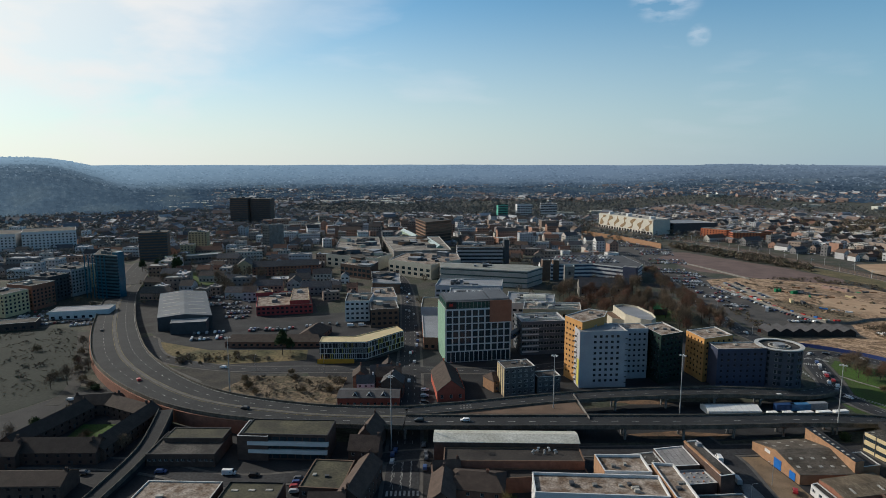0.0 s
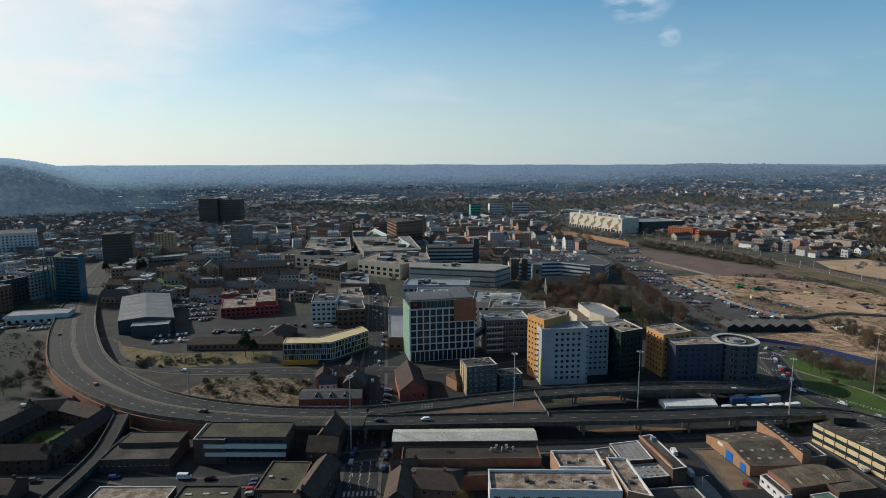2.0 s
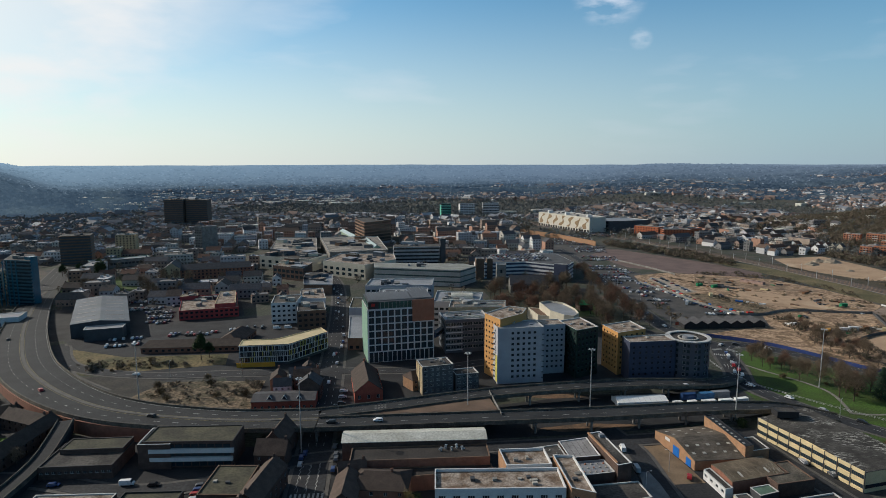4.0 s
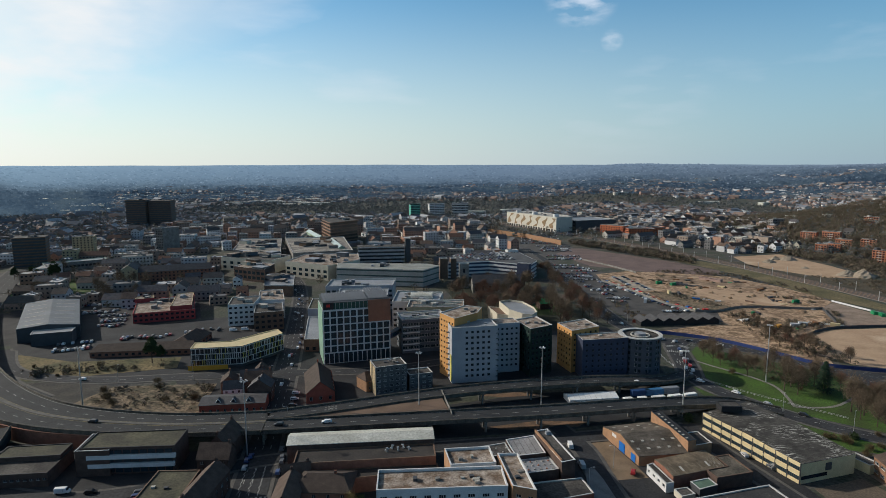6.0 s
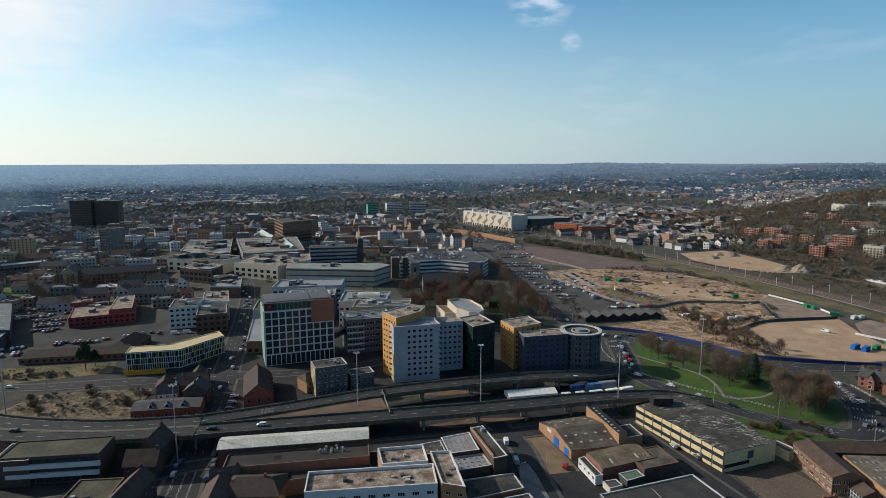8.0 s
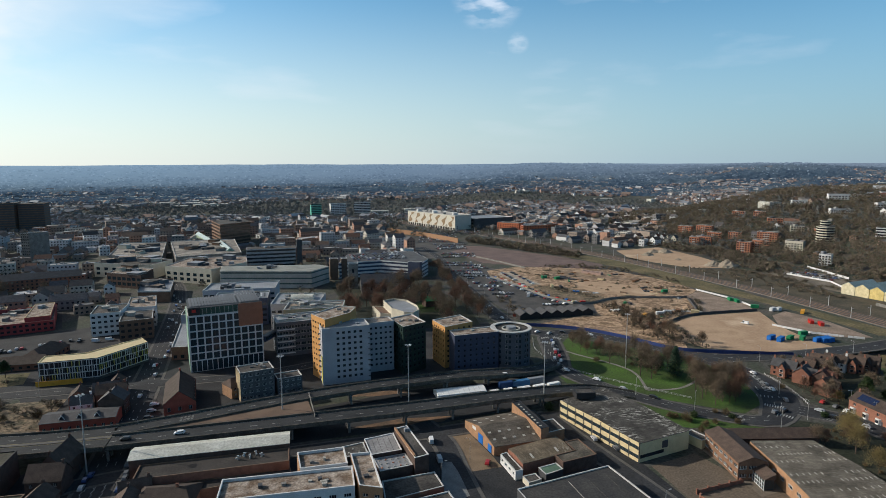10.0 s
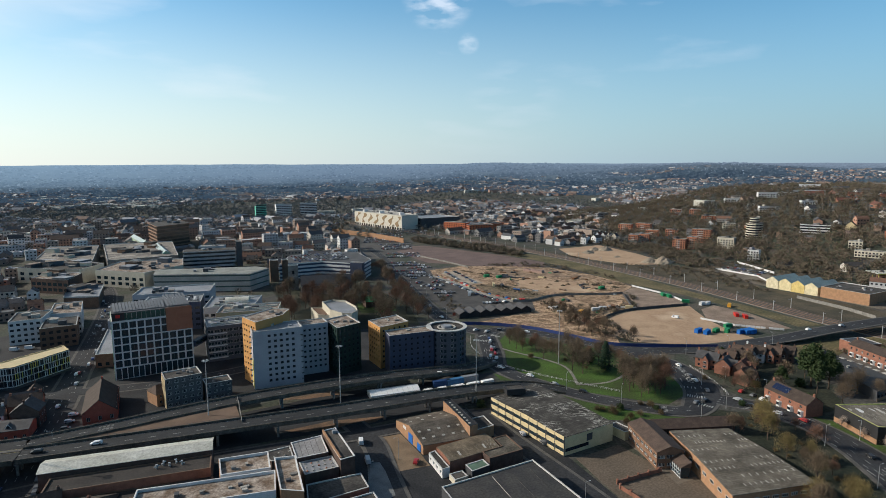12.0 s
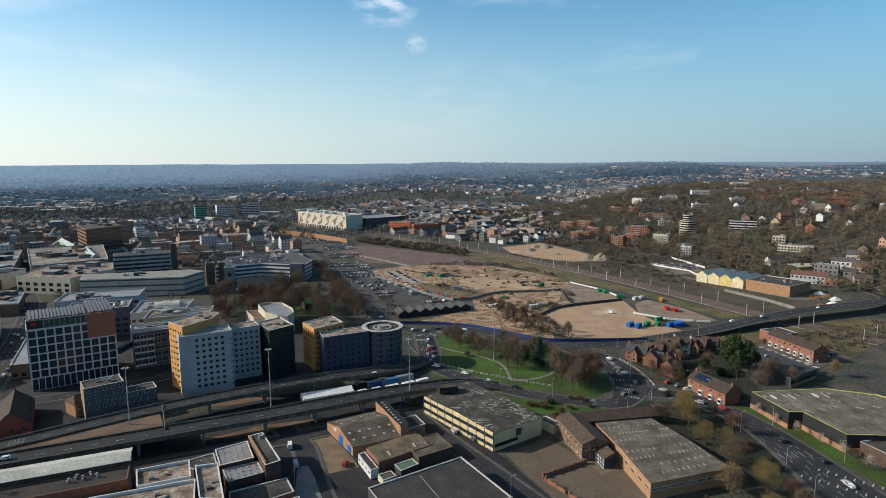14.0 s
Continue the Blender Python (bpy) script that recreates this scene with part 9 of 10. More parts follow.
# white marquee between the carriageways
tr = root("marquee", 145.5, 271.5, 0, "long white storage marquee between the flyovers", "marquee", rot=-0.5)
bm = bmesh.new()
pr = [(-4.6, 0), (-4.6, 2.2), (0, 3.6), (4.6, 2.2), (4.6, 0)]
va = [bm.verts.new((-13, y, z)) for y, z in pr]
vb = [bm.verts.new((12.6, y, z)) for y, z in pr]
bm.faces.new(va), bm.faces.new(vb[::-1])
for i in range(4):
    bm.faces.new((va[i], vb[i], vb[i + 1], va[i + 1]))
bmesh.ops.recalc_face_normals(bm, faces=bm.faces)
part("sheet", bm, WHITESHEET, tr)
for i in range(10):
    bm = bmesh.new()
    for k in range(4):
        (y0, z0), (y1, z1) = pr[k], pr[k + 1]
        cone_bm(bm, (-12.6 + i * 2.75, y0 * 1.01, z0 + 0.03), (-12.6 + i * 2.75, y1 * 1.01, z1 + 0.03), 0.06, 0.06, 4)
    part("hoop", bm, WHITE, tr)
# hoarding round the site
HOARDBLUE = mat("blue_hoarding", (0.025, 0.045, 0.16), 0.5, 0.15)
hoard = root("site_hoarding", 268, 352, 0, "dark blue site hoarding with a few posters", "hoarding")
hl = spline([(228, 381, 0, 0), (246, 372, 0, 0), (268, 353, 0, 0), (284, 326, 0, 0), (297, 301, 0, 0), (318, 288, 0, 0), (358, 270.5, 0, 0)], 4.0)
for a, b in zip(hl[:-1], hl[1:]):
    d = b - a
    part("panel", box_bm(0, -0.05, 0, float(np.hypot(d[0], d[1])) - 0.03, 0.05, 2.4), HOARDBLUE, hoard, "", Matrix.Translation((a[0] - 268, a[1] - 352, 0)) @ Matrix.Rotation(math.atan2(d[1], d[0]), 4, 'Z'))


def post_line(cps, h, step, m, name, lab, cat, rail_z=()):
    ln = spline(cps, step)
    r = root(name, ln[0][0], ln[0][1], 0, lab, cat)
    o = ln[0]
    for p in ln:
        part("post", box_bm(-0.06, -0.06, 0, 0.06, 0.06, h), m, r, "", pose(p[0] - o[0], p[1] - o[1], land(p[0], p[1])))
    for a, b in zip(ln[:-1], ln[1:]):
        bm = bmesh.new()
        for z in rail_z:
            cone_bm(bm, (a[0] - o[0], a[1] - o[1], z), (b[0] - o[0], b[1] - o[1], z), 0.05, 0.05, 4)
        part("rail", bm, m, r)


post_line([(214, 292, 0, 0), (232, 262, 0, 0), (254, 232, 0, 0)], 1.1, 3.0, STEEL, "guard_rail", "white pedestrian guard rail beside the roundabout road", "railing", (0.5, 1.05))
post_line([(303, 209, 0, 0), (311, 228, 0, 0), (316, 250, 0, 0)], 1.0, 2.5, WHITE, "barrier", "white barrier along the roundabout road", "railing", (0.4, 0.9))
post_line([(222, 350, 0, 0), (214, 330, 0, 0), (212, 312, 0, 0)], 1.1, 2.5, STEEL, "guard_rail", "steel guard rail on the grass", "railing", (0.5, 1.05))
bar = root("site_barriers", 431, 448, 0, "white concrete site barriers in a row", "barrier")
for cps in ([(431, 448), (436, 406), (430, 378)], [(401, 330), (410, 306), (425, 291), (434, 283)], [(360, 388), (378, 374)]):
    for (x0, y0), (x1, y1) in zip(cps[:-1], cps[1:]):
        L = math.hypot(x1 - x0, y1 - y0)
        for k in range(int(L / 3.2)):
            f = (k + 0.5) * 3.2 / L
            part("barrier", box_bm(-1.5, -0.3, 0, 1.5, 0.3, 1.3), WHITE, bar, "", pose(x0 + (x1 - x0) * f - 431, y0 + (y1 - y0) * f - 448, 0.06, 0, 0, math.degrees(math.atan2(y1 - y0, x1 - x0))))


def lamp(x, y, rot, h=9.0):
    r = root("street_lamp", x, y, 0.1, "grey steel street lamp with one arm", "street lamp", "street lamps", rot)
    bm = bmesh.new()
    cone_bm(bm, (0, 0, 0), (0, 0, h), 0.11, 0.06, 7)
    cone_bm(bm, (0, 0, h), (1.4, 0, h + 0.25), 0.05, 0.04, 5)
    part("pole", bm, STEEL, r)
    part("lamp_head", box_bm(1.3, -0.14, h + 0.17, 2.0, 0.14, h + 0.32), STEEL, r)


for x, y, rot in ((300, 224, 180), (297, 250, 160), (288, 196, 90), (270, 193, 60), (296, 152, 0), (283, 122, 0), (314, 150, 180), (309, 116, 180), (316, 186, 180), (314, 222, 180), (330, 268, 90), (360, 264, 90), (392, 260, 90), (230, 244, 40), (246, 220, 40), (178, 150, 0), (128, 205, 180), (112, 190, 0), (-2, 262, 180), (-18, 320, 0), (-20, 380, 0), (-2, 380, 180), (-60, 329, 90), (-100, 332, 90), (-26, 450, 0), (224, 400, 180), (232, 470, 180), (240, 540, 180), (318, 200, 180), (272, 104, 0)):
    lamp(x, y, rot)
# overhead line masts on the railway
om = offsets(rail, -10.5)
for i in range(1, len(om) - 1, 3):
    for k, s in ((0, 1), (19, -1)):
        p = offsets(rail, -10.5 + k)[i]
        r = root("line_mast", p[0], p[1], 0, "grey steel overhead line mast beside the tracks", "mast", "overhead line masts", 10)
        bm = box_bm(-0.15, -0.15, 0, 0.15, 0.15, 8.5)
        part("post", bm, STEEL, r)
        part("arm", box_bm(0 if s > 0 else -3.5, -0.06, 7.0, 3.5 if s > 0 else 0, 0.06, 7.15), STEEL, r)


# heaps of earth and stone
def heap(x, y, r0, h, m, lab, seed):
    rng = random.Random(seed)
    bm = bmesh.new()
    n, rings = 20, 7
    vs = []
    for k in range(rings):
        f = k / (rings - 1)
        rr, z = r0 * (1 - f) ** 0.9, h * f
        vs.append([bm.verts.new((rr * math.cos(6.283 * i / n) * rng.uniform(0.82, 1.12) * 1.3, rr * math.sin(6.283 * i / n) * rng.uniform(0.82, 1.12), max(-0.2, z + rng.uniform(-0.1, 0.12) * h) if k else -0.2)) for i in range(n)])
    for k in range(rings - 1):
        for i in range(n):
            bm.faces.new((vs[k][i], vs[k][(i + 1) % n], vs[k + 1][(i + 1) % n], vs[k + 1][i]))
    bm.faces.new(vs[-1])
    o = part("spoil_mound", bm, m)
    o.location = (x, y, land(x, y))
    tagged(o, lab, "spoil heap")


STONE = mat("crushed_stone", (0.33, 0.275, 0.21), 0.95, 0.25, 0.3, 2.0)
patch("ground_stoneyard", [(478, 623), (494, 580), (506, 548), (554, 533), (569, 611), (572, 700), (500, 690)], 0.07, SAND, label="pale stone yard beyond the railway")
for i, (x, y, r0, h) in enumerate(((551, 545, 11, 8), (539, 553, 9, 6), (515, 643, 7, 4), (550, 656, 9, 6), (538, 662, 7, 4), (528, 600, 4, 2))):
    heap(x, y, r0, h, STONE, "grey heap of crushed stone in the yard", i)
for i, (x, y) in enumerate(((595, 309), (592, 299), (585, 289), (553, 280), (567, 280), (575, 299))):
    heap(x, y, 4.5, 2.6, WHITESHEET if i % 2 == 0 else RUST, "heap of scrap and white sheeting in a yard", 500 + i)
rh = random.Random(5)
for i in range(62):
    x, y = rh.uniform(316, 430), rh.uniform(428, 590)
    if inside((x, y), [(316, 444), (398, 428), (428, 450), (430, 500), (405, 560), (340, 590), (318, 560)]):
        heap(x, y, rh.uniform(1.2, 6.5) * rh.uniform(0.5, 1.0), rh.uniform(0.5, 2.0), rh.choice([DIRT, SAND, DIRT, RUBBLE]), "low heap of earth on the building site", 40 + i)
EDGE = spline([(274, 563, 0, 0), (283.5, 515, 0, 0), (287.5, 469, 0, 0), (299, 433, 0, 0)], 4.4)
for i, p in enumerate(EDGE):
    c_ = rh.choice([(WHITE, "white"), (REDPAINT, "red"), (BLUEPAINT, "blue"), (BROWNCON, "brown"), (RUST, "rusty"), (DKGREY, "dark grey"), (CREAM, "cream"), (DKGREY, "dark grey")])
    container(p[0] + rh.uniform(-0.5, 1.5), p[1], 100 + rh.uniform(-12, 12), c_[0], "material_stack", "%s stack of site materials along the fence" % c_[1], rh.uniform(2.4, 4.2), rh.uniform(1.2, 2.4), rh.uniform(0.8, 2.4), 0.1)
    if i % 2:
        heap(p[0] + 4.5 + rh.uniform(0, 3), p[1] + 2, rh.uniform(0.9, 1.8), rh.uniform(0.7, 1.3), rh.choice([WHITE, DIRT, BROWNCON, RUBBLE]), "small stack of site materials along the fence", 90 + i)
for x, y, rot, m, lab, l, w, h in ((337, 534, -40, DKGREY, "dark bundle of long pipes on the site", 14, 2.2, 1.2), (349, 524, -40, DKGREY, "dark bundle of long pipes on the site", 15, 2.4, 1.4), (354, 518, -38, RUST, "rusty bundle of beams on the site", 12, 1.8, 1.0), (343, 536, -42, DKGREY, "dark bundle of long pipes on the site", 12, 2.0, 1.2),
                                   (382, 549, -56, mat("faded_pink_sheet", (0.36, 0.25, 0.21), 0.8), "long low shed with faded pink roof", 22, 5, 2.8), (323, 542, 10, GREENPAINT, "green plant container on the site", 6, 2.5, 2.8), (310, 498, 70, CREAM, "cream lorry body on the site", 7, 2.4, 2.8), (316, 492, 75, DKGREY, "dark lorry body on the site", 8, 2.4, 2.6),
                                   (273, 470, 60, WHITE, "white lorry body in the car park", 7, 2.4, 3.0), (328, 468, -30, WHITE, "white roll of membrane on the site", 6, 1.4, 1.2), (322, 474, -34, BLUEPAINT, "blue stack of crates on the site", 6, 2, 1.2), (335, 462, -30, WHITE, "white stack of crates on the site", 5, 2, 1.2),
                                   (300, 437, 5, WHITE, "white and red barriers stacked on the site", 5, 2, 1.4), (307, 435, 5, REDPAINT, "red and white barriers stacked on the site", 5, 2, 1.4), (391, 470, 20, DKGREY, "dark stack of formwork on the site", 9, 2, 1.2), (402, 500, 30, RUST, "rusty stack of steel on the site", 10, 2.4, 1.4)):
    container(x, y, rot, m, "material_stack", lab, l, w, h, 0.1)
for i in range(34):
    x, y = rh.uniform(316, 430), rh.uniform(428, 590)
    if inside((x, y), [(316, 444), (398, 428), (428, 450), (430, 500), (405, 560), (340, 590), (318, 560)]):
        container(x, y, rh.uniform(0, 180), rh.choice([RUST, BROWNCON, DKGREY, CREAM, BROWNCON, RUST, GREENPAINT]), "material_stack", "stack of building materials on the site", rh.uniform(2.5, 7), rh.uniform(1, 2), rh.uniform(0.5, 1.6), 0.1)
for i, (cps, lab) in enumerate((([(296, 431, 0, 0), (312, 428, 0, 0), (343, 438, 0, 0), (390, 425, 0, 0), (402, 424, 0, 0)], "pale timber site fence"), ([(272, 563, 0, 0), (281, 515, 0, 0), (284.5, 469, 0, 0), (296, 431, 0, 0)], "pale timber site fence along the car park"), ([(402, 424, 0, 0), (374, 374, 0, 0)], "grey site fence beside the hardstanding"), ([(326, 352, 0, 0), (364, 370, 0, 0), (424, 368, 0, 0)], "dark site fence round the sandy plot"))):
    ln = spline(cps, 4.0)
    r = root("site_fence", ln[0][0], ln[0][1], 0, lab, "fence")
    for p, q in zip(ln[:-1], ln[1:]):
        d = q - p
        part("panel", box_bm(0, -0.04, 0, float(np.hypot(d[0], d[1])) - 0.05, 0.04, 1.9), (CONCRETE, CONCRETE, DKGREY, DKGREY)[i], r, "", Matrix.Translation((p[0] - ln[0][0], p[1] - ln[0][1], 0.05)) @ Matrix.Rotation(math.atan2(d[1], d[0]), 4, 'Z'))
STRIP = [(304, 402), (330, 360), (364, 373), (374, 378), (396, 424), (343, 434), (314, 424)]
for i in range(46):
    x, y = rh.uniform(304, 398), rh.uniform(360, 434)
    if inside((x, y), STRIP):
        if i % 3:
            heap(x, y, rh.uniform(1.2, 3.5), rh.uniform(0.6, 2.0), rh.choice([DIRT, SAND, RUBBLE, BROWNCON]), "low heap of earth on the building site", 300 + i)
        else:
            container(x, y, rh.uniform(0, 180), rh.choice([RUST, WHITE, GREENPAINT, CREAM, DKGREY]), "material_stack", "stack of building materials on the site", rh.uniform(2.5, 6), rh.uniform(1, 2.2), rh.uniform(0.8, 2.2), 0.1)
yf = root("yard_fence", 302, 693, 0, "long pale wall along the old railway yard", "wall")
for (x0, y0), (x1, y1) in (((302, 693), (316, 647)), ((316, 647), (327, 600))):
    n = 12
    for k in range(n):
        part("panel", box_bm(0, -0.1, 0, math.hypot(x1 - x0, y1 - y0) / n - 0.05, 0.1, 1.9), CONCRETE, yf, "", Matrix.Translation((x0 + (x1 - x0) * k / n - 302, y0 + (y1 - y0) * k / n - 693, 0)) @ Matrix.Rotation(math.atan2(y1 - y0, x1 - x0), 4, 'Z'))
rhd = root("red_hoarding", 232, 408, 0, "dull red hoarding beside the saw-tooth sheds", "hoarding")
for k in range(4):
    part("panel", box_bm(0, -0.05, 0, 3.9, 0.05, 2.4), REDHALL, rhd, "", pose(14.5 * k / 4, -6.5 * k / 4, 0, 0, 0, -24))
# saw-tooth sheds at the car park end
for i in range(7):
    gabled("sawtooth_shed", "dark saw-tooth roofed shed in a row", "shed", 238 + i * 8.6, 404 + (i % 2) * 0.4 - i * 0.3, 14, 8.4, 3.2, 5.6, 86, BLACK, SLATE, None, 0, group="saw-tooth sheds", door=False)
# church among the trees
gabled("church", "grey stone church with a slate roof", "church", 156, 530, 44, 16, 9, 16, -6, CONCRETE, SLATE, {0: fac(7, 1, 1.6, 4.5, 2.5, 8)}, 0)
building("church_tower", "square flint church tower with pinnacles", "church tower", rect(130, 553, 9, 9, -6), 22, CONCRETE, FELT, {0: fac(1, 2, 2, 3.5, 4, 9, 2)}, 1.4)
gabled("lych_hut", "small green-roofed hut in the churchyard", "hut", 181, 462, 11, 10, 5, 8, 4, DKBRICK, GREENPAINT, None, 0)


# ---- the town behind ----
TOWNCACHE = {}


def town_mesh(kind, w, d, h, seed):
    """Wall with recessed windows, and a roof: meshes shared by the buildings of one size."""
    key = (kind, w, d, h)
    if key in TOWNCACHE:
        return TOWNCACHE[key]
    dummy = new("dummy")
    dummy.location = (0, 9999, 0)
    bm = bmesh.new()
    lp = rect(0, 0, w, d)
    rows = max(1, int(h / 3.3))
    for i in range(4):
        L = w if i % 2 == 0 else d
        facade(bm, lp[i], lp[(i + 1) % 4], 0, h + (0.6 if kind == "flat" else 0), fac(max(2, int(L / 3.4)), rows, 1.7, 1.6, 1.0, h / rows) if i != 2 else None, dummy)
    if kind != "flat":
        for s in (-1, 1):
            vs = [bm.verts.new(p) for p in ((s * w / 2, -d / 2, h), (s * w / 2, d / 2, h), (s * w / 2, 0, h + d * 0.36))]
            bm.faces.new(vs if s > 0 else vs[::-1])
    wall = bpy.data.meshes.new("wall")
    bm.to_mesh(wall), bm.free()
    bm = bmesh.new()
    if kind == "flat":
        prism(bm, rect(0, 0, w - 0.6, d - 0.6), h - 0.3, h + 0.1)
        rr = random.Random(seed)
        for _ in range(3):
            x, y, a, b = rr.uniform(-w * 0.3, w * 0.3), rr.uniform(-d * 0.3, d * 0.3), rr.uniform(1, 3), rr.uniform(1, 2.5)
            cube(bm, x - a / 2, y - b / 2, h + 0.1, x + a / 2, y + b / 2, h + rr.uniform(0.9, 2.6))
    else:
        t = 0.2
        z = d * 0.36
        top = [(-w / 2 - 0.3, -d / 2 - 0.3, h + t - 0.2), (w / 2 + 0.3, -d / 2 - 0.3, h + t - 0.2), (w / 2 + 0.3, d / 2 + 0.3, h + t - 0.2), (-w / 2 - 0.3, d / 2 + 0.3, h + t - 0.2), (-w / 2 - 0.3, 0, h + z + t), (w / 2 + 0.3, 0, h + z + t)]
        v = [bm.verts.new(p) for p in top]
        u = [bm.verts.new((p[0], p[1], p[2] - t)) for p in top]
        for f in ((0, 1, 5, 4), (2, 3, 4, 5)):
            bm.faces.new([v[i] for i in f])
            bm.faces.new([u[i] for i in f[::-1]])
        for a, b in ((0, 1), (1, 5), (5, 2), (2, 3), (3, 4), (4, 0)):
            bm.faces.new((u[a], u[b], v[b], v[a]))
        for x in (-w / 2 + 0.8, w / 2 - 0.8):
            cube(bm, x - 0.4, -0.35, h + z - 0.6, x + 0.4, 0.35, h + z + 1.2)
    roof = bpy.data.meshes.new("roof")
    bm.to_mesh(roof), bm.free()
    bpy.data.objects.remove(dummy)
    for m in (TOWNWALL, GLASS):
        wall.materials.append(m)
    roof.materials.append(TOWNROOF if kind == "flat" else SLATEMIX)
    TOWNCACHE[key] = (wall, roof)
    return wall, roof


SLATEMIX = spread("mixed_tiles", [(0.085, 0.080, 0.085), (0.105, 0.075, 0.06), (0.065, 0.060, 0.060), (0.13, 0.075, 0.055), (0.085, 0.072, 0.065), (0.075, 0.075, 0.082)], rnd=True, grain=0.25)


def town(x, y, kind, w, d, h, rot, z=None):
    TAKEN.append((x, y, math.hypot(w, d) / 2))
    wall, roof = town_mesh(kind, w, d, h, int(w * 7 + d))
    r = link_mesh("town_building" if kind == "flat" else "town_house", wall)
    tagged(r, "flat-roofed town building with rows of windows" if kind == "flat" else "pitched-roof town house with chimneys", "building" if kind == "flat" else "house", "town buildings" if kind == "flat" else "town houses")
    r.location, r.rotation_euler = (x, y, (land(x, y) if z is None else z) - 0.05), (0, 0, radians(rot))
    link_mesh("roof", roof, r)


def near_road(x, y, r):
    for cps in (((-10, 330), (-15, 430), (-22, 540), (-34, 620), (-62, 700)), ((-250, 470), (-283, 545), (-302, 600), (-318, 640), (-345, 720)), ((222, 420), (232, 520), (243, 620), (256, 690), (262, 800)), ((485, 330), (485, 420), (477, 525), (467, 620), (452, 700), (436, 770), (405, 880), (360, 1010), (300, 1180)), ((-190, 398), (-165, 358), (-120, 338), (-65, 335)), ((-214, 398), (-172, 331), (-116, 278))):
        for (x1, y1), (x2, y2) in zip(cps[:-1], cps[1:]):
            t = max(0, min(1, ((x - x1) * (x2 - x1) + (y - y1) * (y2 - y1)) / ((x2 - x1) ** 2 + (y2 - y1) ** 2)))
            if math.hypot(x - x1 - t * (x2 - x1), y - y1 - t * (y2 - y1)) < r:
                return True
    return False


def fill_town(poly, step, sizes, pitched, seed, rot0=0.0, hmax=16, limit=400):
    rng = random.Random(seed)
    xs, ys = [p[0] for p in poly], [p[1] for p in poly]
    n = 0
    y = min(ys)
    while y < max(ys):
        x = min(xs)
        while x < max(xs):
            px, py = x + rng.uniform(-0.25, 0.25) * step, y + rng.uniform(-0.25, 0.25) * step
            w, d = rng.choice(sizes)
            if n < limit and inside((px, py), poly) and free(px, py, math.hypot(w, d) * 0.36) and not near_road(px, py, 12 + d / 2):
                k = "gable" if rng.random() < pitched else "flat"
                town(px, py, k, w, d if k == "flat" else min(d, 12), rng.choice([6, 7, 9, 12] if k == "flat" else [5, 6, 8]) if hmax < 14 else rng.choice([6, 9, 9, 12, 15, hmax]), rot0 + rng.choice([0, 0, 90, 12, -8]))
                n += 1
            x += step
        y += step * 0.9


SZ = [(14, 10), (20, 12), (26, 14), (12, 12), (32, 16), (18, 16)]
SMALL = [(10, 8), (14, 8), (20, 9), (28, 9), (12, 10)]
fill_town([(-250, 520), (-70, 500), (-70, 700), (-130, 760), (-140, 900), (-360, 900), (-340, 780)], 23, SZ, 0.45, 1, 5, 12, 190)
fill_town([(-130, 870), (150, 860), (240, 700), (260, 860), (220, 1250), (-300, 1250), (-340, 950)], 30, SZ, 0.35, 2, 8, 18, 190)
fill_town([(30, 720), (110, 700), (115, 640), (215, 680), (240, 690), (200, 860), (50, 860)], 24, SZ, 0.5, 3, -10, 12, 70)
fill_town([(-700, 620), (-380, 620), (-380, 1000), (-420, 1250), (-900, 1250)], 34, SZ, 0.5, 4, 10, 12, 130)
fill_town([(430, 880), (500, 780), (560, 760), (760, 900), (820, 1250), (380, 1280)], 27, SMALL + SZ, 0.5, 5, 20, 8, 185)
fill_town([(470, 800), (520, 700), (600, 720), (560, 800)], 22, SMALL, 0.8, 6, 20, 8, 25)
fill_town([(-70, 500), (-50, 510), (-60, 600), (-130, 640), (-130, 520)], 20, SMALL, 0.6, 7, 5, 8, 25)
HILLBR_ = mat("terrace_brick", (0.31, 0.145, 0.095), 0.85)
# white blocks and red-roofed terraces along the hilltop
for x, y, w, h in ((888, 690, 46, 8), (935, 655, 30, 7), (850, 735, 22, 7), (985, 600, 26, 7)):
    building("hilltop_block", "long low white block on the hilltop", "school", rect(x, y, w, 11, -35), h, WHITE, GREYROOF, {0: fac(int(w / 4), 2, 2.2, 1.5, 1, 3.2)}, 0.4, z0=land(x, y) - 0.5)
rt = random.Random(31)
for i in range(26):
    x, y = 840 + rt.uniform(0, 330), 420 + rt.uniform(0, 260)
    if free(x, y, 8):
        gabled("hill_terrace", "terrace of brick houses with a red roof", "terrace", x, y, rt.choice([18, 26, 34]), 9, 5.4, 8.6, rt.choice([-35, -30, -48, 50]), HILLBR_, REDTILE, {0: fac(6, 2, 1.3, 1.3, 0.9, 2.6)}, 2, z0=land(x, y) - 0.5, door=False, group="hill terraces")
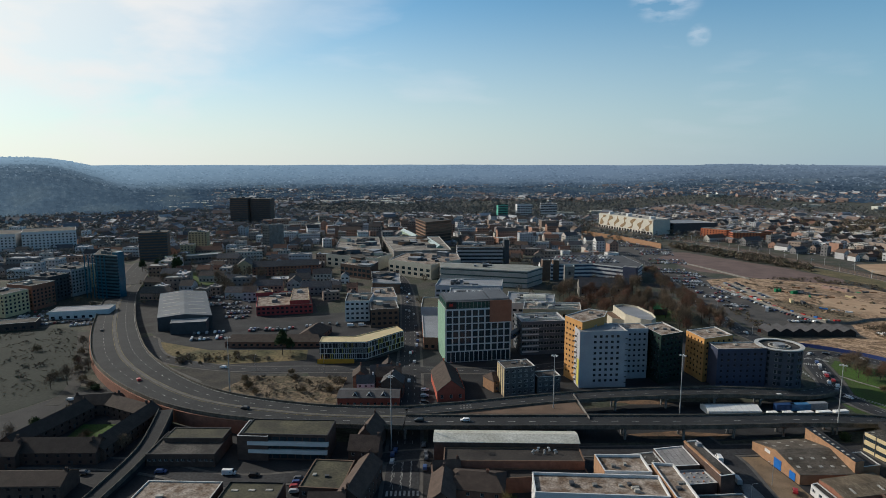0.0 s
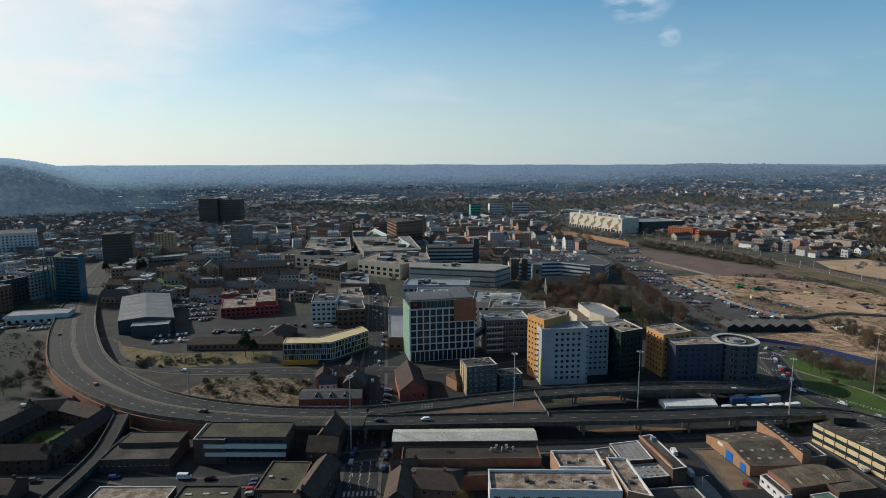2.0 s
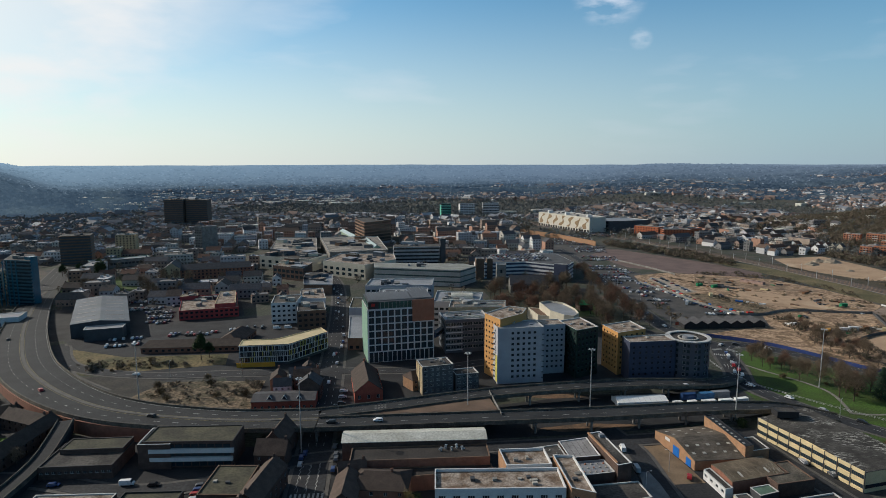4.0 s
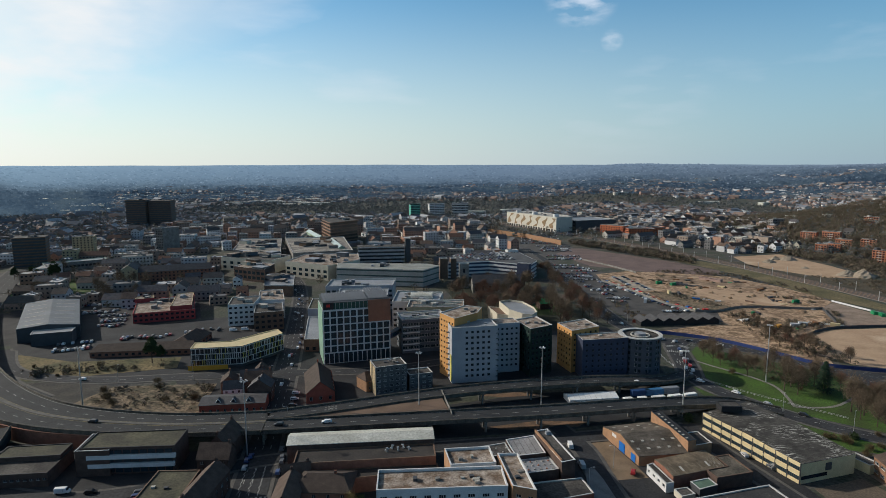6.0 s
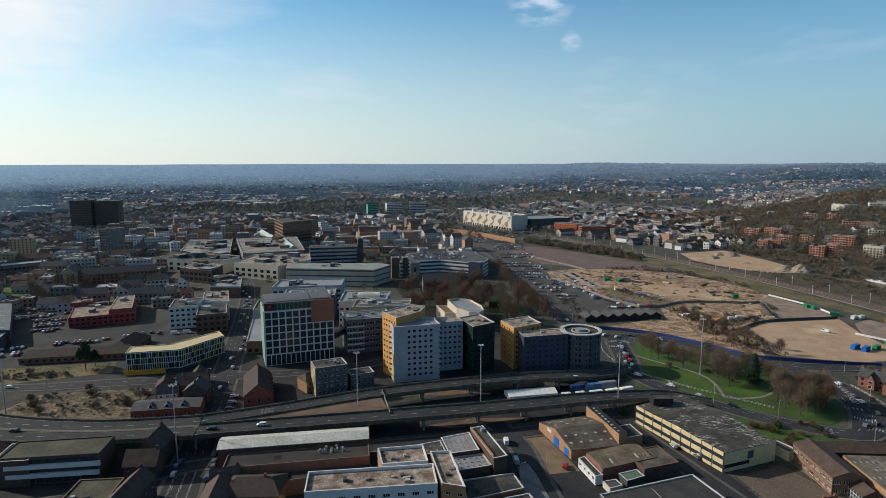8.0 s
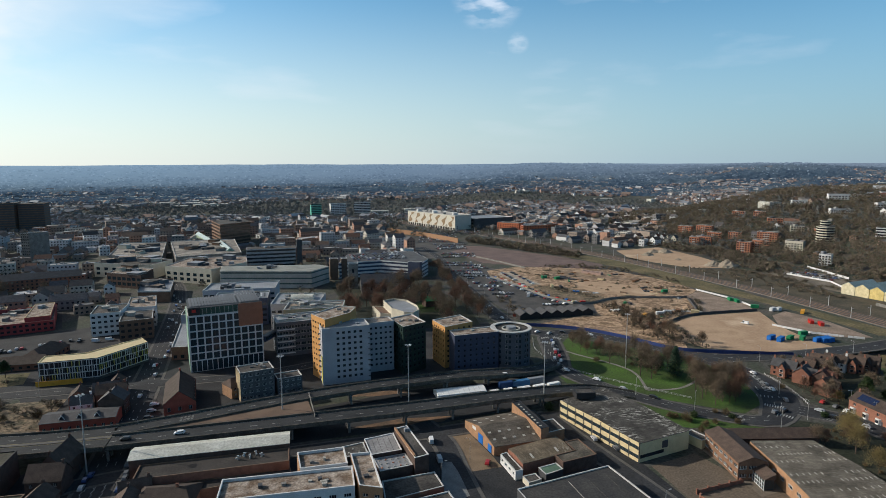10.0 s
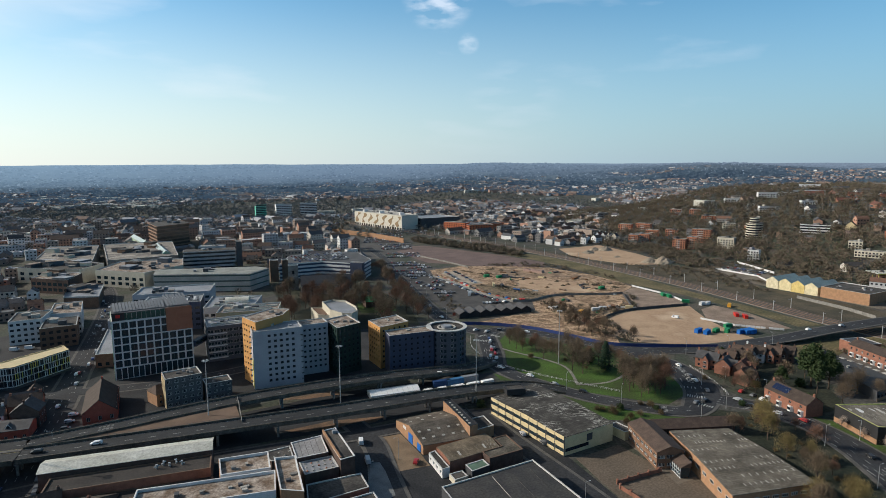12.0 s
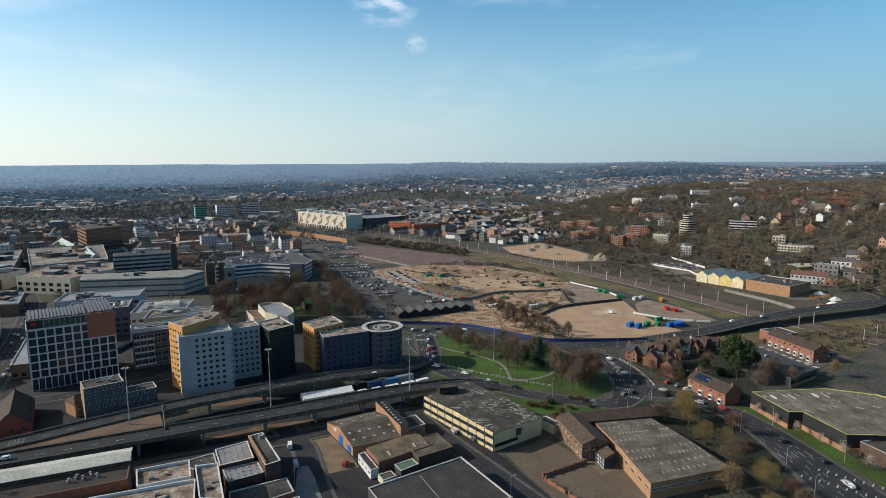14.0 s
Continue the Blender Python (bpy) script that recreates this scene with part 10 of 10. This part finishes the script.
# flats on the wooded hillside
rf = random.Random(21)
HILLBR = mat("hill_brick", (0.42, 0.175, 0.10), 0.85)
for x, y, w, d, rot, h, m, lab in ((686, 789, 20, 12, -55, 15, HILLBR, "tall red brick"), (698, 760, 22, 12, -55, 16, HILLBR, "tall red brick"), (632, 700, 13, 11, -50, 13, HILLBR, "red brick"), (649, 702, 20, 11, -50, 13, HILLBR, "red brick"), (680, 718, 18, 11, -50, 13, HILLBR, "red brick"), (696, 695, 16, 11, -55, 12, HILLBR, "red brick"),
                                   (645, 622, 16, 11, -55, 15, HILLBR, "red brick"), (661, 616, 12, 11, -55, 16, HILLBR, "red brick"), (694, 634, 24, 14, -55, 18, HILLBR, "tall red brick"), (684, 581, 20, 12, -60, 14, PALECREAM, "pale rendered"), (653, 510, 12, 10, -60, 13, WHITE, "white rendered"), (670, 530, 16, 9, -60, 8, HILLBR, "red brick"),
                                   (792, 752, 16, 11, -50, 9, HILLBR, "red brick"), (788, 791, 18, 11, -50, 9, HILLBR, "red brick"), (724, 441, 13, 10, -60, 10, PALECREAM, "pinkish rendered"), (710, 411, 34, 9, -62, 7, PALECREAM, "low pale"), (748, 640, 16, 10, -40, 9, PALECREAM, "pale rendered"), (770, 700, 20, 10, -40, 9, HILLBR, "red brick"), (820, 640, 24, 10, -30, 8, WHITE, "white rendered"), (850, 600, 20, 10, -30, 8, WHITE, "white rendered"), (745, 600, 14, 10, -40, 9, HILLBR, "red brick")):
    fl = building("hillside_flats", lab + " flats among bare trees", "flats", rect(x, y, w, d, rot), h, m, FELT, {0: fac(max(3, int(w / 3)), max(2, int(h / 3)), 1.9, 1.7, 0.8, 2.9, 0.3), 3: fac(3, max(2, int(h / 3)), 1.7, 1.6, 0.8, 2.9, 0.3)}, 0.4, z0=land(x, y) - 0.6, group="hillside flats", clutter=1)
    for k in range(max(1, int(h / 3) - 1)):
        part("balcony", box_bm(-w * 0.18, -d / 2 - 1.2, 3.4 + k * 2.9, w * 0.12, -d / 2 - 0.05, 4.3 + k * 2.9), PALECONC, fl, "pale balcony front", pose(0, 0, 0, 0, 0, rot))
ribbon_block("round_flats", "round stepped flats with pale balcony rings", "flats", [(727 + 10 * math.cos(k * math.pi / 7), 578 + 10 * math.sin(k * math.pi / 7)) for k in range(14)], 19, 6, PALECREAM, FELT, GLASS, z0=land(727, 578) - 0.5)
ribbon_block("round_flats", "upper drum of the round stepped flats", "flats", [(732 + 6 * math.cos(k * math.pi / 6), 583 + 6 * math.sin(k * math.pi / 6)) for k in range(12)], 26, 8, PALECREAM, FELT, GLASS, z0=land(727, 578) - 0.5)
ribbon_block("hill_slab", "low white slab with ribbon windows on the hill", "flats", rect(760, 518, 32, 11, -55), 10, 3, WHITE, FELT, GLASS, z0=land(760, 518) - 0.5)
gabled("hill_villa", "yellow rendered villa with a steep gable", "house", 773, 482, 11, 10, 7, 12, 30, CREAM, TILE, {0: fac(3, 2, 1.4, 1.5, 1, 3)}, 1, z0=land(773, 482) - 0.4)
gabled("hill_villa", "red brick villa with tall tiled gables", "house", 761, 429, 14, 10, 8, 13, 28, HILLBR, REDTILE, {0: fac(4, 2, 1.4, 1.5, 1, 3)}, 2, z0=land(761, 429) - 0.4)
for i, (x, y) in enumerate(((612, 758), (618, 752), (622, 744), (627, 737))):
    gabled("white_villa", "white gabled house with a red roof" if i < 2 else "cream gabled house with a dark roof", "house", x, y, 10, 7, 7, 11, 32, WHITE if i < 2 else PALECREAM, REDTILE if i < 2 else SLATE, {0: fac(3, 2, 1.2, 1.5, 1, 3), 3: fac(2, 2, 1.2, 1.5, 1, 3)}, 1, group="white villas by the railway")
for i in range(34):
    x, y = rf.uniform(660, 1000), rf.uniform(330, 780)
    if free(x, y, 9):
        town(x, y, "gable", *rf.choice(SMALL), rf.choice([5, 6, 8]), rf.uniform(-70, 40))
fill_town([(606, 300), (660, 300), (740, 360), (700, 400), (640, 400)], 24, SMALL, 0.8, 8, -60, 8, 9)


# ---- far town and woods, too many to count ----
def house_batch(places):
    """Small houses with pitched roofs as one mesh of walls and one of roofs."""
    n = len(places)
    P = np.array(places, np.float64)            # x, y, z, w, d, h, rot
    c, s = np.cos(P[:, 6]), np.sin(P[:, 6])

    def tr(lx, ly, lz):
        return np.stack([P[:, 0] + lx * c - ly * s, P[:, 1] + lx * s + ly * c, P[:, 2] + lz], 1)
    w, d, h = P[:, 3] / 2, P[:, 4] / 2, P[:, 5]
    r = d * 0.62
    z0 = -1.5 * np.ones(n)
    corners = [tr(-w, -d, z0), tr(w, -d, z0), tr(w, d, z0), tr(-w, d, z0), tr(-w, -d, h), tr(w, -d, h), tr(w, d, h), tr(-w, d, h), tr(-w, 0 * d, h + r), tr(w, 0 * d, h + r)]
    V = np.stack(corners, 1).reshape(-1, 3)
    base = (np.arange(n) * 10)[:, None, None]
    F = np.array([(0, 1, 5, 4), (1, 2, 6, 5), (2, 3, 7, 6), (3, 0, 4, 7), (5, 6, 9, 9), (7, 4, 8, 8)])
    tri = np.array([(0, 1, 5), (0, 5, 4), (1, 2, 6), (1, 6, 5), (2, 3, 7), (2, 7, 6), (3, 0, 4), (3, 4, 7), (5, 6, 9), (7, 4, 8)])
    walls = fast_mesh("far_houses", V, (tri[None] + base).reshape(-1, 3), [FARWALL])
    o = 0.3
    hh = h - o * 0.62
    rc_ = [tr(-w - o, -d - o, hh + 0.1), tr(w + o, -d - o, hh + 0.1), tr(w + o, d + o, hh + 0.1), tr(-w - o, d + o, hh + 0.1), tr(-w - o, 0 * d, h + r + 0.15), tr(w + o, 0 * d, h + r + 0.15)]
    V2 = np.stack(rc_, 1).reshape(-1, 3)
    b2 = (np.arange(n) * 6)[:, None, None]
    t2 = np.array([(0, 1, 5), (0, 5, 4), (2, 3, 4), (2, 4, 5)])
    roofs = fast_mesh("roofs", V2, (t2[None] + b2).reshape(-1, 3), [FARROOF])
    ob = tagged(link_mesh("far_houses", walls), "distant streets of brick and rendered houses", "houses", "", "stuff")
    rf_ = link_mesh("far_roofs", roofs, ob)
    rf_["kind"] = "stuff"


def far_field():
    rng = np.random.default_rng(3)
    places, tries = [], 0
    while len(places) < 14000 and tries < 200000:
        tries += 1
        r = 850 + 2350 * rng.random() ** 0.85
        az = math.radians(rng.uniform(-42, 66))
        x, y = 40 + r * math.sin(az), r * math.cos(az)
        if y < 250 or near_road(x, y, 34) or (225 < x < 440 and y < 1080) or (r > 1600 and math.degrees(az) < -21):
            continue
        dens = noise.noise(Vector((x * 0.0022, y * 0.0022, 3.1)))
        if dens < -0.12 or not (r > 1350 or free(x, y, 9)):
            continue
        s = x - (605 + 0.10 * (y - 350))
        if 0 < s < 300 and y < 900 and rng.random() < 0.75:
            continue
        cell = noise.cell(Vector((x / 260, y / 260, 0.5)))
        rot = math.radians(45 * cell + 90 * (rng.random() < 0.5))
        q = rng.random()
        w, d, h = ((7.5, 7, 4.6) if q < 0.6 else (14, 7, 4.6) if q < 0.85 else (26, 7.5, 4.8) if q < 0.97 else (26, 16, 6.5))
        places.append((x, y, land(x, y), w * rng.uniform(0.85, 1.2), d, h * rng.uniform(0.9, 1.25), rot))
    house_batch(places)
    # large pale sheds far off
    vs, fs = [], []
    for i in range(100):
        az = math.radians(rng.uniform(-26, -4) if i < 70 else rng.uniform(-40, 64))
        r = rng.uniform(1700, 2500) if i < 70 else rng.uniform(1100, 2500)
        x, y = 40 + r * math.sin(az), r * math.cos(az)
        w, d, h = rng.uniform(20, 60), rng.uniform(12, 30), rng.uniform(5, 9)
        a = rng.uniform(-0.5, 0.5)
        k = len(vs)
        for zz in (-2, h):
            for lx, ly in ((-w / 2, -d / 2), (w / 2, -d / 2), (w / 2, d / 2), (-w / 2, d / 2)):
                vs.append((x + lx * math.cos(a) - ly * math.sin(a), y + lx * math.sin(a) + ly * math.cos(a), land(x, y) + zz))
        fs += [(k, k + 1, k + 5, k + 4), (k + 1, k + 2, k + 6, k + 5), (k + 2, k + 3, k + 7, k + 6), (k + 3, k, k + 4, k + 7), (k + 4, k + 5, k + 6, k + 7)]
    tagged(link_mesh("far_sheds", fast_mesh("far_sheds", vs, fs, [WHITEROOF])), "distant pale industrial sheds", "sheds", "", "stuff")


far_field()


def wood(name, label, places, m, per=26, twigs=False):
    """Trees as loose clumps of twigs: x, y, height, radius."""
    rng = np.random.default_rng(len(places))
    P = np.array(places)
    n = len(P)
    z = np.array([land(a, b) for a, b in P[:, :2]])
    o = rng.normal(size=(n, per, 3))
    o /= np.linalg.norm(o, axis=2, keepdims=True)
    o *= rng.uniform(0.35, 1.0, (n, per, 1))
    c = np.stack([P[:, 0, None] + o[:, :, 0] * P[:, 3, None], P[:, 1, None] + o[:, :, 1] * P[:, 3, None], z[:, None] + P[:, 2, None] * (0.58 + 0.42 * o[:, :, 2])], 2)
    sz = P[:, 3, None, None] * rng.uniform(0.35, 0.7, (n, per, 1)) * (5.0 / math.sqrt(per))
    t = [c + rng.normal(size=(n, per, 3)) * sz * np.array([0.62, 0.62, 0.5]) for _ in range(3)]
    if twigs:
        half = per * 2 // 3
        up = o[:, :half] * np.array([0.9, 0.9, 0.7]) + rng.normal(size=(n, half, 3)) * 0.5 + np.array([0, 0, 0.25])
        side = rng.normal(size=(n, half, 3)) * 0.2
        size = sz[:, :half] * 1.1
        for k, d in enumerate((-up * 0.4 - side, -up * 0.4 + side, up)):
            t[k][:, :half] = c[:, :half] + d * size
    V = np.stack(t, 2).reshape(-1, 3)
    F = np.arange(len(V)).reshape(-1, 3)
    tagged(link_mesh(name, fast_mesh(name, V, F, [m])), label, "woods", "", "stuff")


def far_clumps():
    """Woods and roofs far out, in the same glowing painted haze."""
    rng = np.random.default_rng(14)
    V, F = [], []
    for _ in range(26000):
        i, j = int((rng.uniform(-46, 70) + 180) / 360 * FARN), int(len(FARRINGS) * rng.random() ** 1.15) - 1
        j = max(0, min(len(FARRINGS) - 3, j))
        f, g = rng.random(), rng.random()
        a, b = Vector(FARGRID[(i, j)]).lerp(FARGRID[(i, j + 1)], f), Vector(FARGRID[((i + 1) % FARN, j)]).lerp(FARGRID[((i + 1) % FARN, j + 1)], f)
        p = a.lerp(b, g)
        if noise.noise(Vector((p.x * 0.004, p.y * 0.004, 1.0))) < -0.18:
            continue
        h = rng.uniform(3.5, 8.5)
        wd = rng.uniform(4, 13)
        u = Vector((p.y, -p.x, 0)).normalized()
        o = len(V)
        for k in range(7):
            s = k / 6 * 2 - 1
            V.append(tuple(p + u * s * wd + Vector((0, 0, -3))))
            V.append(tuple(p + u * s * wd * 0.9 + Vector((rng.uniform(-3, 3), rng.uniform(-3, 3), h * (1 - 0.75 * s * s) * rng.uniform(0.65, 1.15)))))
            if k:
                F += [(o + 2 * k - 2, o + 2 * k, o + 2 * k + 1), (o + 2 * k - 2, o + 2 * k + 1, o + 2 * k - 1)]
    tagged(link_mesh("backdrop_woods", fast_mesh("backdrop_woods", V, F, [HAZEGLOW])), "woods far out on the horizon in painted blue haze", "woods", "", "stuff")


far_clumps()


def far_woods():
    rng = np.random.default_rng(9)
    A, B = [], []
    while len(A) < 19000:
        r = 880 + 1770 * rng.random() ** 0.85
        az = math.radians(rng.uniform(-43, 67))
        x, y = 40 + r * math.sin(az), r * math.cos(az)
        if near_road(x, y, 22) or (r < 1400 and not free(x, y, 4)):
            continue
        dens = noise.noise(Vector((x * 0.003, y * 0.003, 8.0))) + noise.noise(Vector((x * 0.0009, y * 0.0009, 2.0)))
        if rng.random() > 0.62 + 0.6 * dens:
            continue
        A.append((x, y, rng.uniform(6, 12), rng.uniform(2.8, 5.2)))
    while len(B) < 6600:
        x, y = rng.uniform(615, 1250), rng.uniform(250, 1150)
        s = x - (605 + 0.10 * (y - 350))
        if s < 6 or not free(x, y, 3.5) or (y > 900 and x > 900):
            continue
        B.append((x, y, rng.uniform(8, 15), rng.uniform(3, 5.5)))
    D = []
    while len(D) < 4000:
        r, az = rng.uniform(1700, 2560), math.radians(rng.uniform(-48, -22))
        x, y = 40 + r * math.sin(az), r * math.cos(az)
        if noise.noise(Vector((x * 0.004, y * 0.004, 5.0))) > -0.25:
            D.append((x, y, rng.uniform(7, 12), rng.uniform(3.5, 6)))
    edge = lambda p: 1970 if math.degrees(math.atan2(p[0] - 40, p[1])) > -19 else 1620
    # trees past this edge take the self-lit haze colour
    blue = [p for p in A if math.hypot(p[0] - 40, p[1]) > edge(p)] + D
    A = [p for p in A if math.hypot(p[0] - 40, p[1]) <= edge(p)]
    wood("backdrop_trees", "bare woods on the far slopes in painted blue haze", blue, HAZEGLOW, 20)
    wood("far_woods", "distant bare woods and garden trees, tinted blue-grey for haze", A, HAZEWOOD, 44)
    wood("hill_woods", "bare brown woods on the hillside", B, HILLWOOD, 120, True)
    C = []
    while len(C) < 900:
        x, y = rng.uniform(-700, 480), rng.uniform(480, 1250)
        if free(x, y, 3) and not near_road(x, y, 9) and (x < 200 or y > 900):
            C.append((x, y, rng.uniform(5, 12), rng.uniform(2.5, 4.5)))
    wood("town_trees", "bare trees among the town buildings", C, HILLWOOD, 130, True)


HILLWOOD = spread("hill_wood_twigs", [(0.130, 0.102, 0.076), (0.145, 0.112, 0.083), (0.105, 0.092, 0.062), (0.150, 0.116, 0.088), (0.082, 0.086, 0.050), (0.120, 0.092, 0.070)], island=True, grain=0.15)
far_woods()


def scrub(polys, seed, lo=1.2, hi=3.0, per=70):
    rng = np.random.default_rng(seed)
    out = []
    for poly, k in polys:
        xs, ys = [p[0] for p in poly], [p[1] for p in poly]
        c = 0
        while c < k:
            x, y = rng.uniform(min(xs), max(xs)), rng.uniform(min(ys), max(ys))
            if inside((x, y), poly) and noise.noise(Vector((x * 0.06, y * 0.06, seed))) > -0.25:
                h = rng.uniform(lo, hi)
                out.append((x, y, h, h * rng.uniform(0.5, 0.9)))
                c += 1
            elif rng.random() < 0.01:
                c += 1
    wood("scrub", "tangled brown scrub and brambles on rough ground", out, HILLWOOD, per, True)


scrub([([(-360, 290), (-230, 290), (-206, 338), (-228, 392), (-262, 425), (-325, 425)], 40),
       ([(345, 604), (410, 566), (432, 505), (436, 472), (444, 500), (428, 580), (405, 606)], 150), ([(500, 440), (528, 380), (545, 405), (560, 470), (548, 528), (506, 540), (496, 560)], 260),
       ([(392, 700), (420, 640), (440, 672), (424, 740), (350, 860), (336, 830)], 200),
       ([(572, 300), (584, 300), (562, 420), (547, 520), (538, 520)], 150),
       ([(296, 322), (322, 294), (334, 352), (322, 398), (304, 398)], 130),
       ([(400, 246), (540, 232), (545, 222), (440, 192), (386, 236)], 200),
       ([(306, 402), (328, 362), (364, 374), (372, 384), (340, 400), (318, 430)], 110), ([(400, 404), (374, 378), (380, 376), (408, 426)], 40),
       ([(-112, 302), (-96, 292), (-50, 284), (-48, 320), (-98, 324)], 45), ([(-60, 320), (-46, 318), (-46, 300), (-56, 304)], 16),
       ([(-150, 345), (-84, 352), (-84, 356), (-160, 362)], 50),
       ([(236, 410), (246, 408), (252, 470), (244, 480)], 40),
       ([(596, 330), (612, 330), (660, 520), (640, 640), (600, 700), (590, 600)], 320)], 5)
scrub([([(-400, 275), (-210, 275), (-196, 330), (-224, 392), (-262, 424), (-400, 428)], 1900), ([(-110, 300), (-84, 286), (-50, 284), (-50, 320), (-98, 323)], 160), ([(-172, 354), (-150, 342), (-78, 354), (-80, 368), (-140, 370)], 160)], 8, 0.3, 1.1)
scrub([([(298, 505), (312, 504), (335, 440), (326, 436), (312, 470)], 90), ([(310, 588), (330, 562), (338, 545), (322, 556)], 60), ([(384, 470), (428, 452), (432, 462), (392, 480)], 50)], 14, 0.7, 1.9, 50)
scrub([([(560, 480), (600, 500), (640, 640), (612, 724), (578, 704), (574, 612), (557, 536)], 420), ([(336, 835), (396, 690), (420, 640), (440, 668), (424, 742), (350, 865)], 330), ([(596, 640), (618, 724), (606, 770), (560, 800), (548, 760)], 140)], 12, 2.6, 6.5, 90)
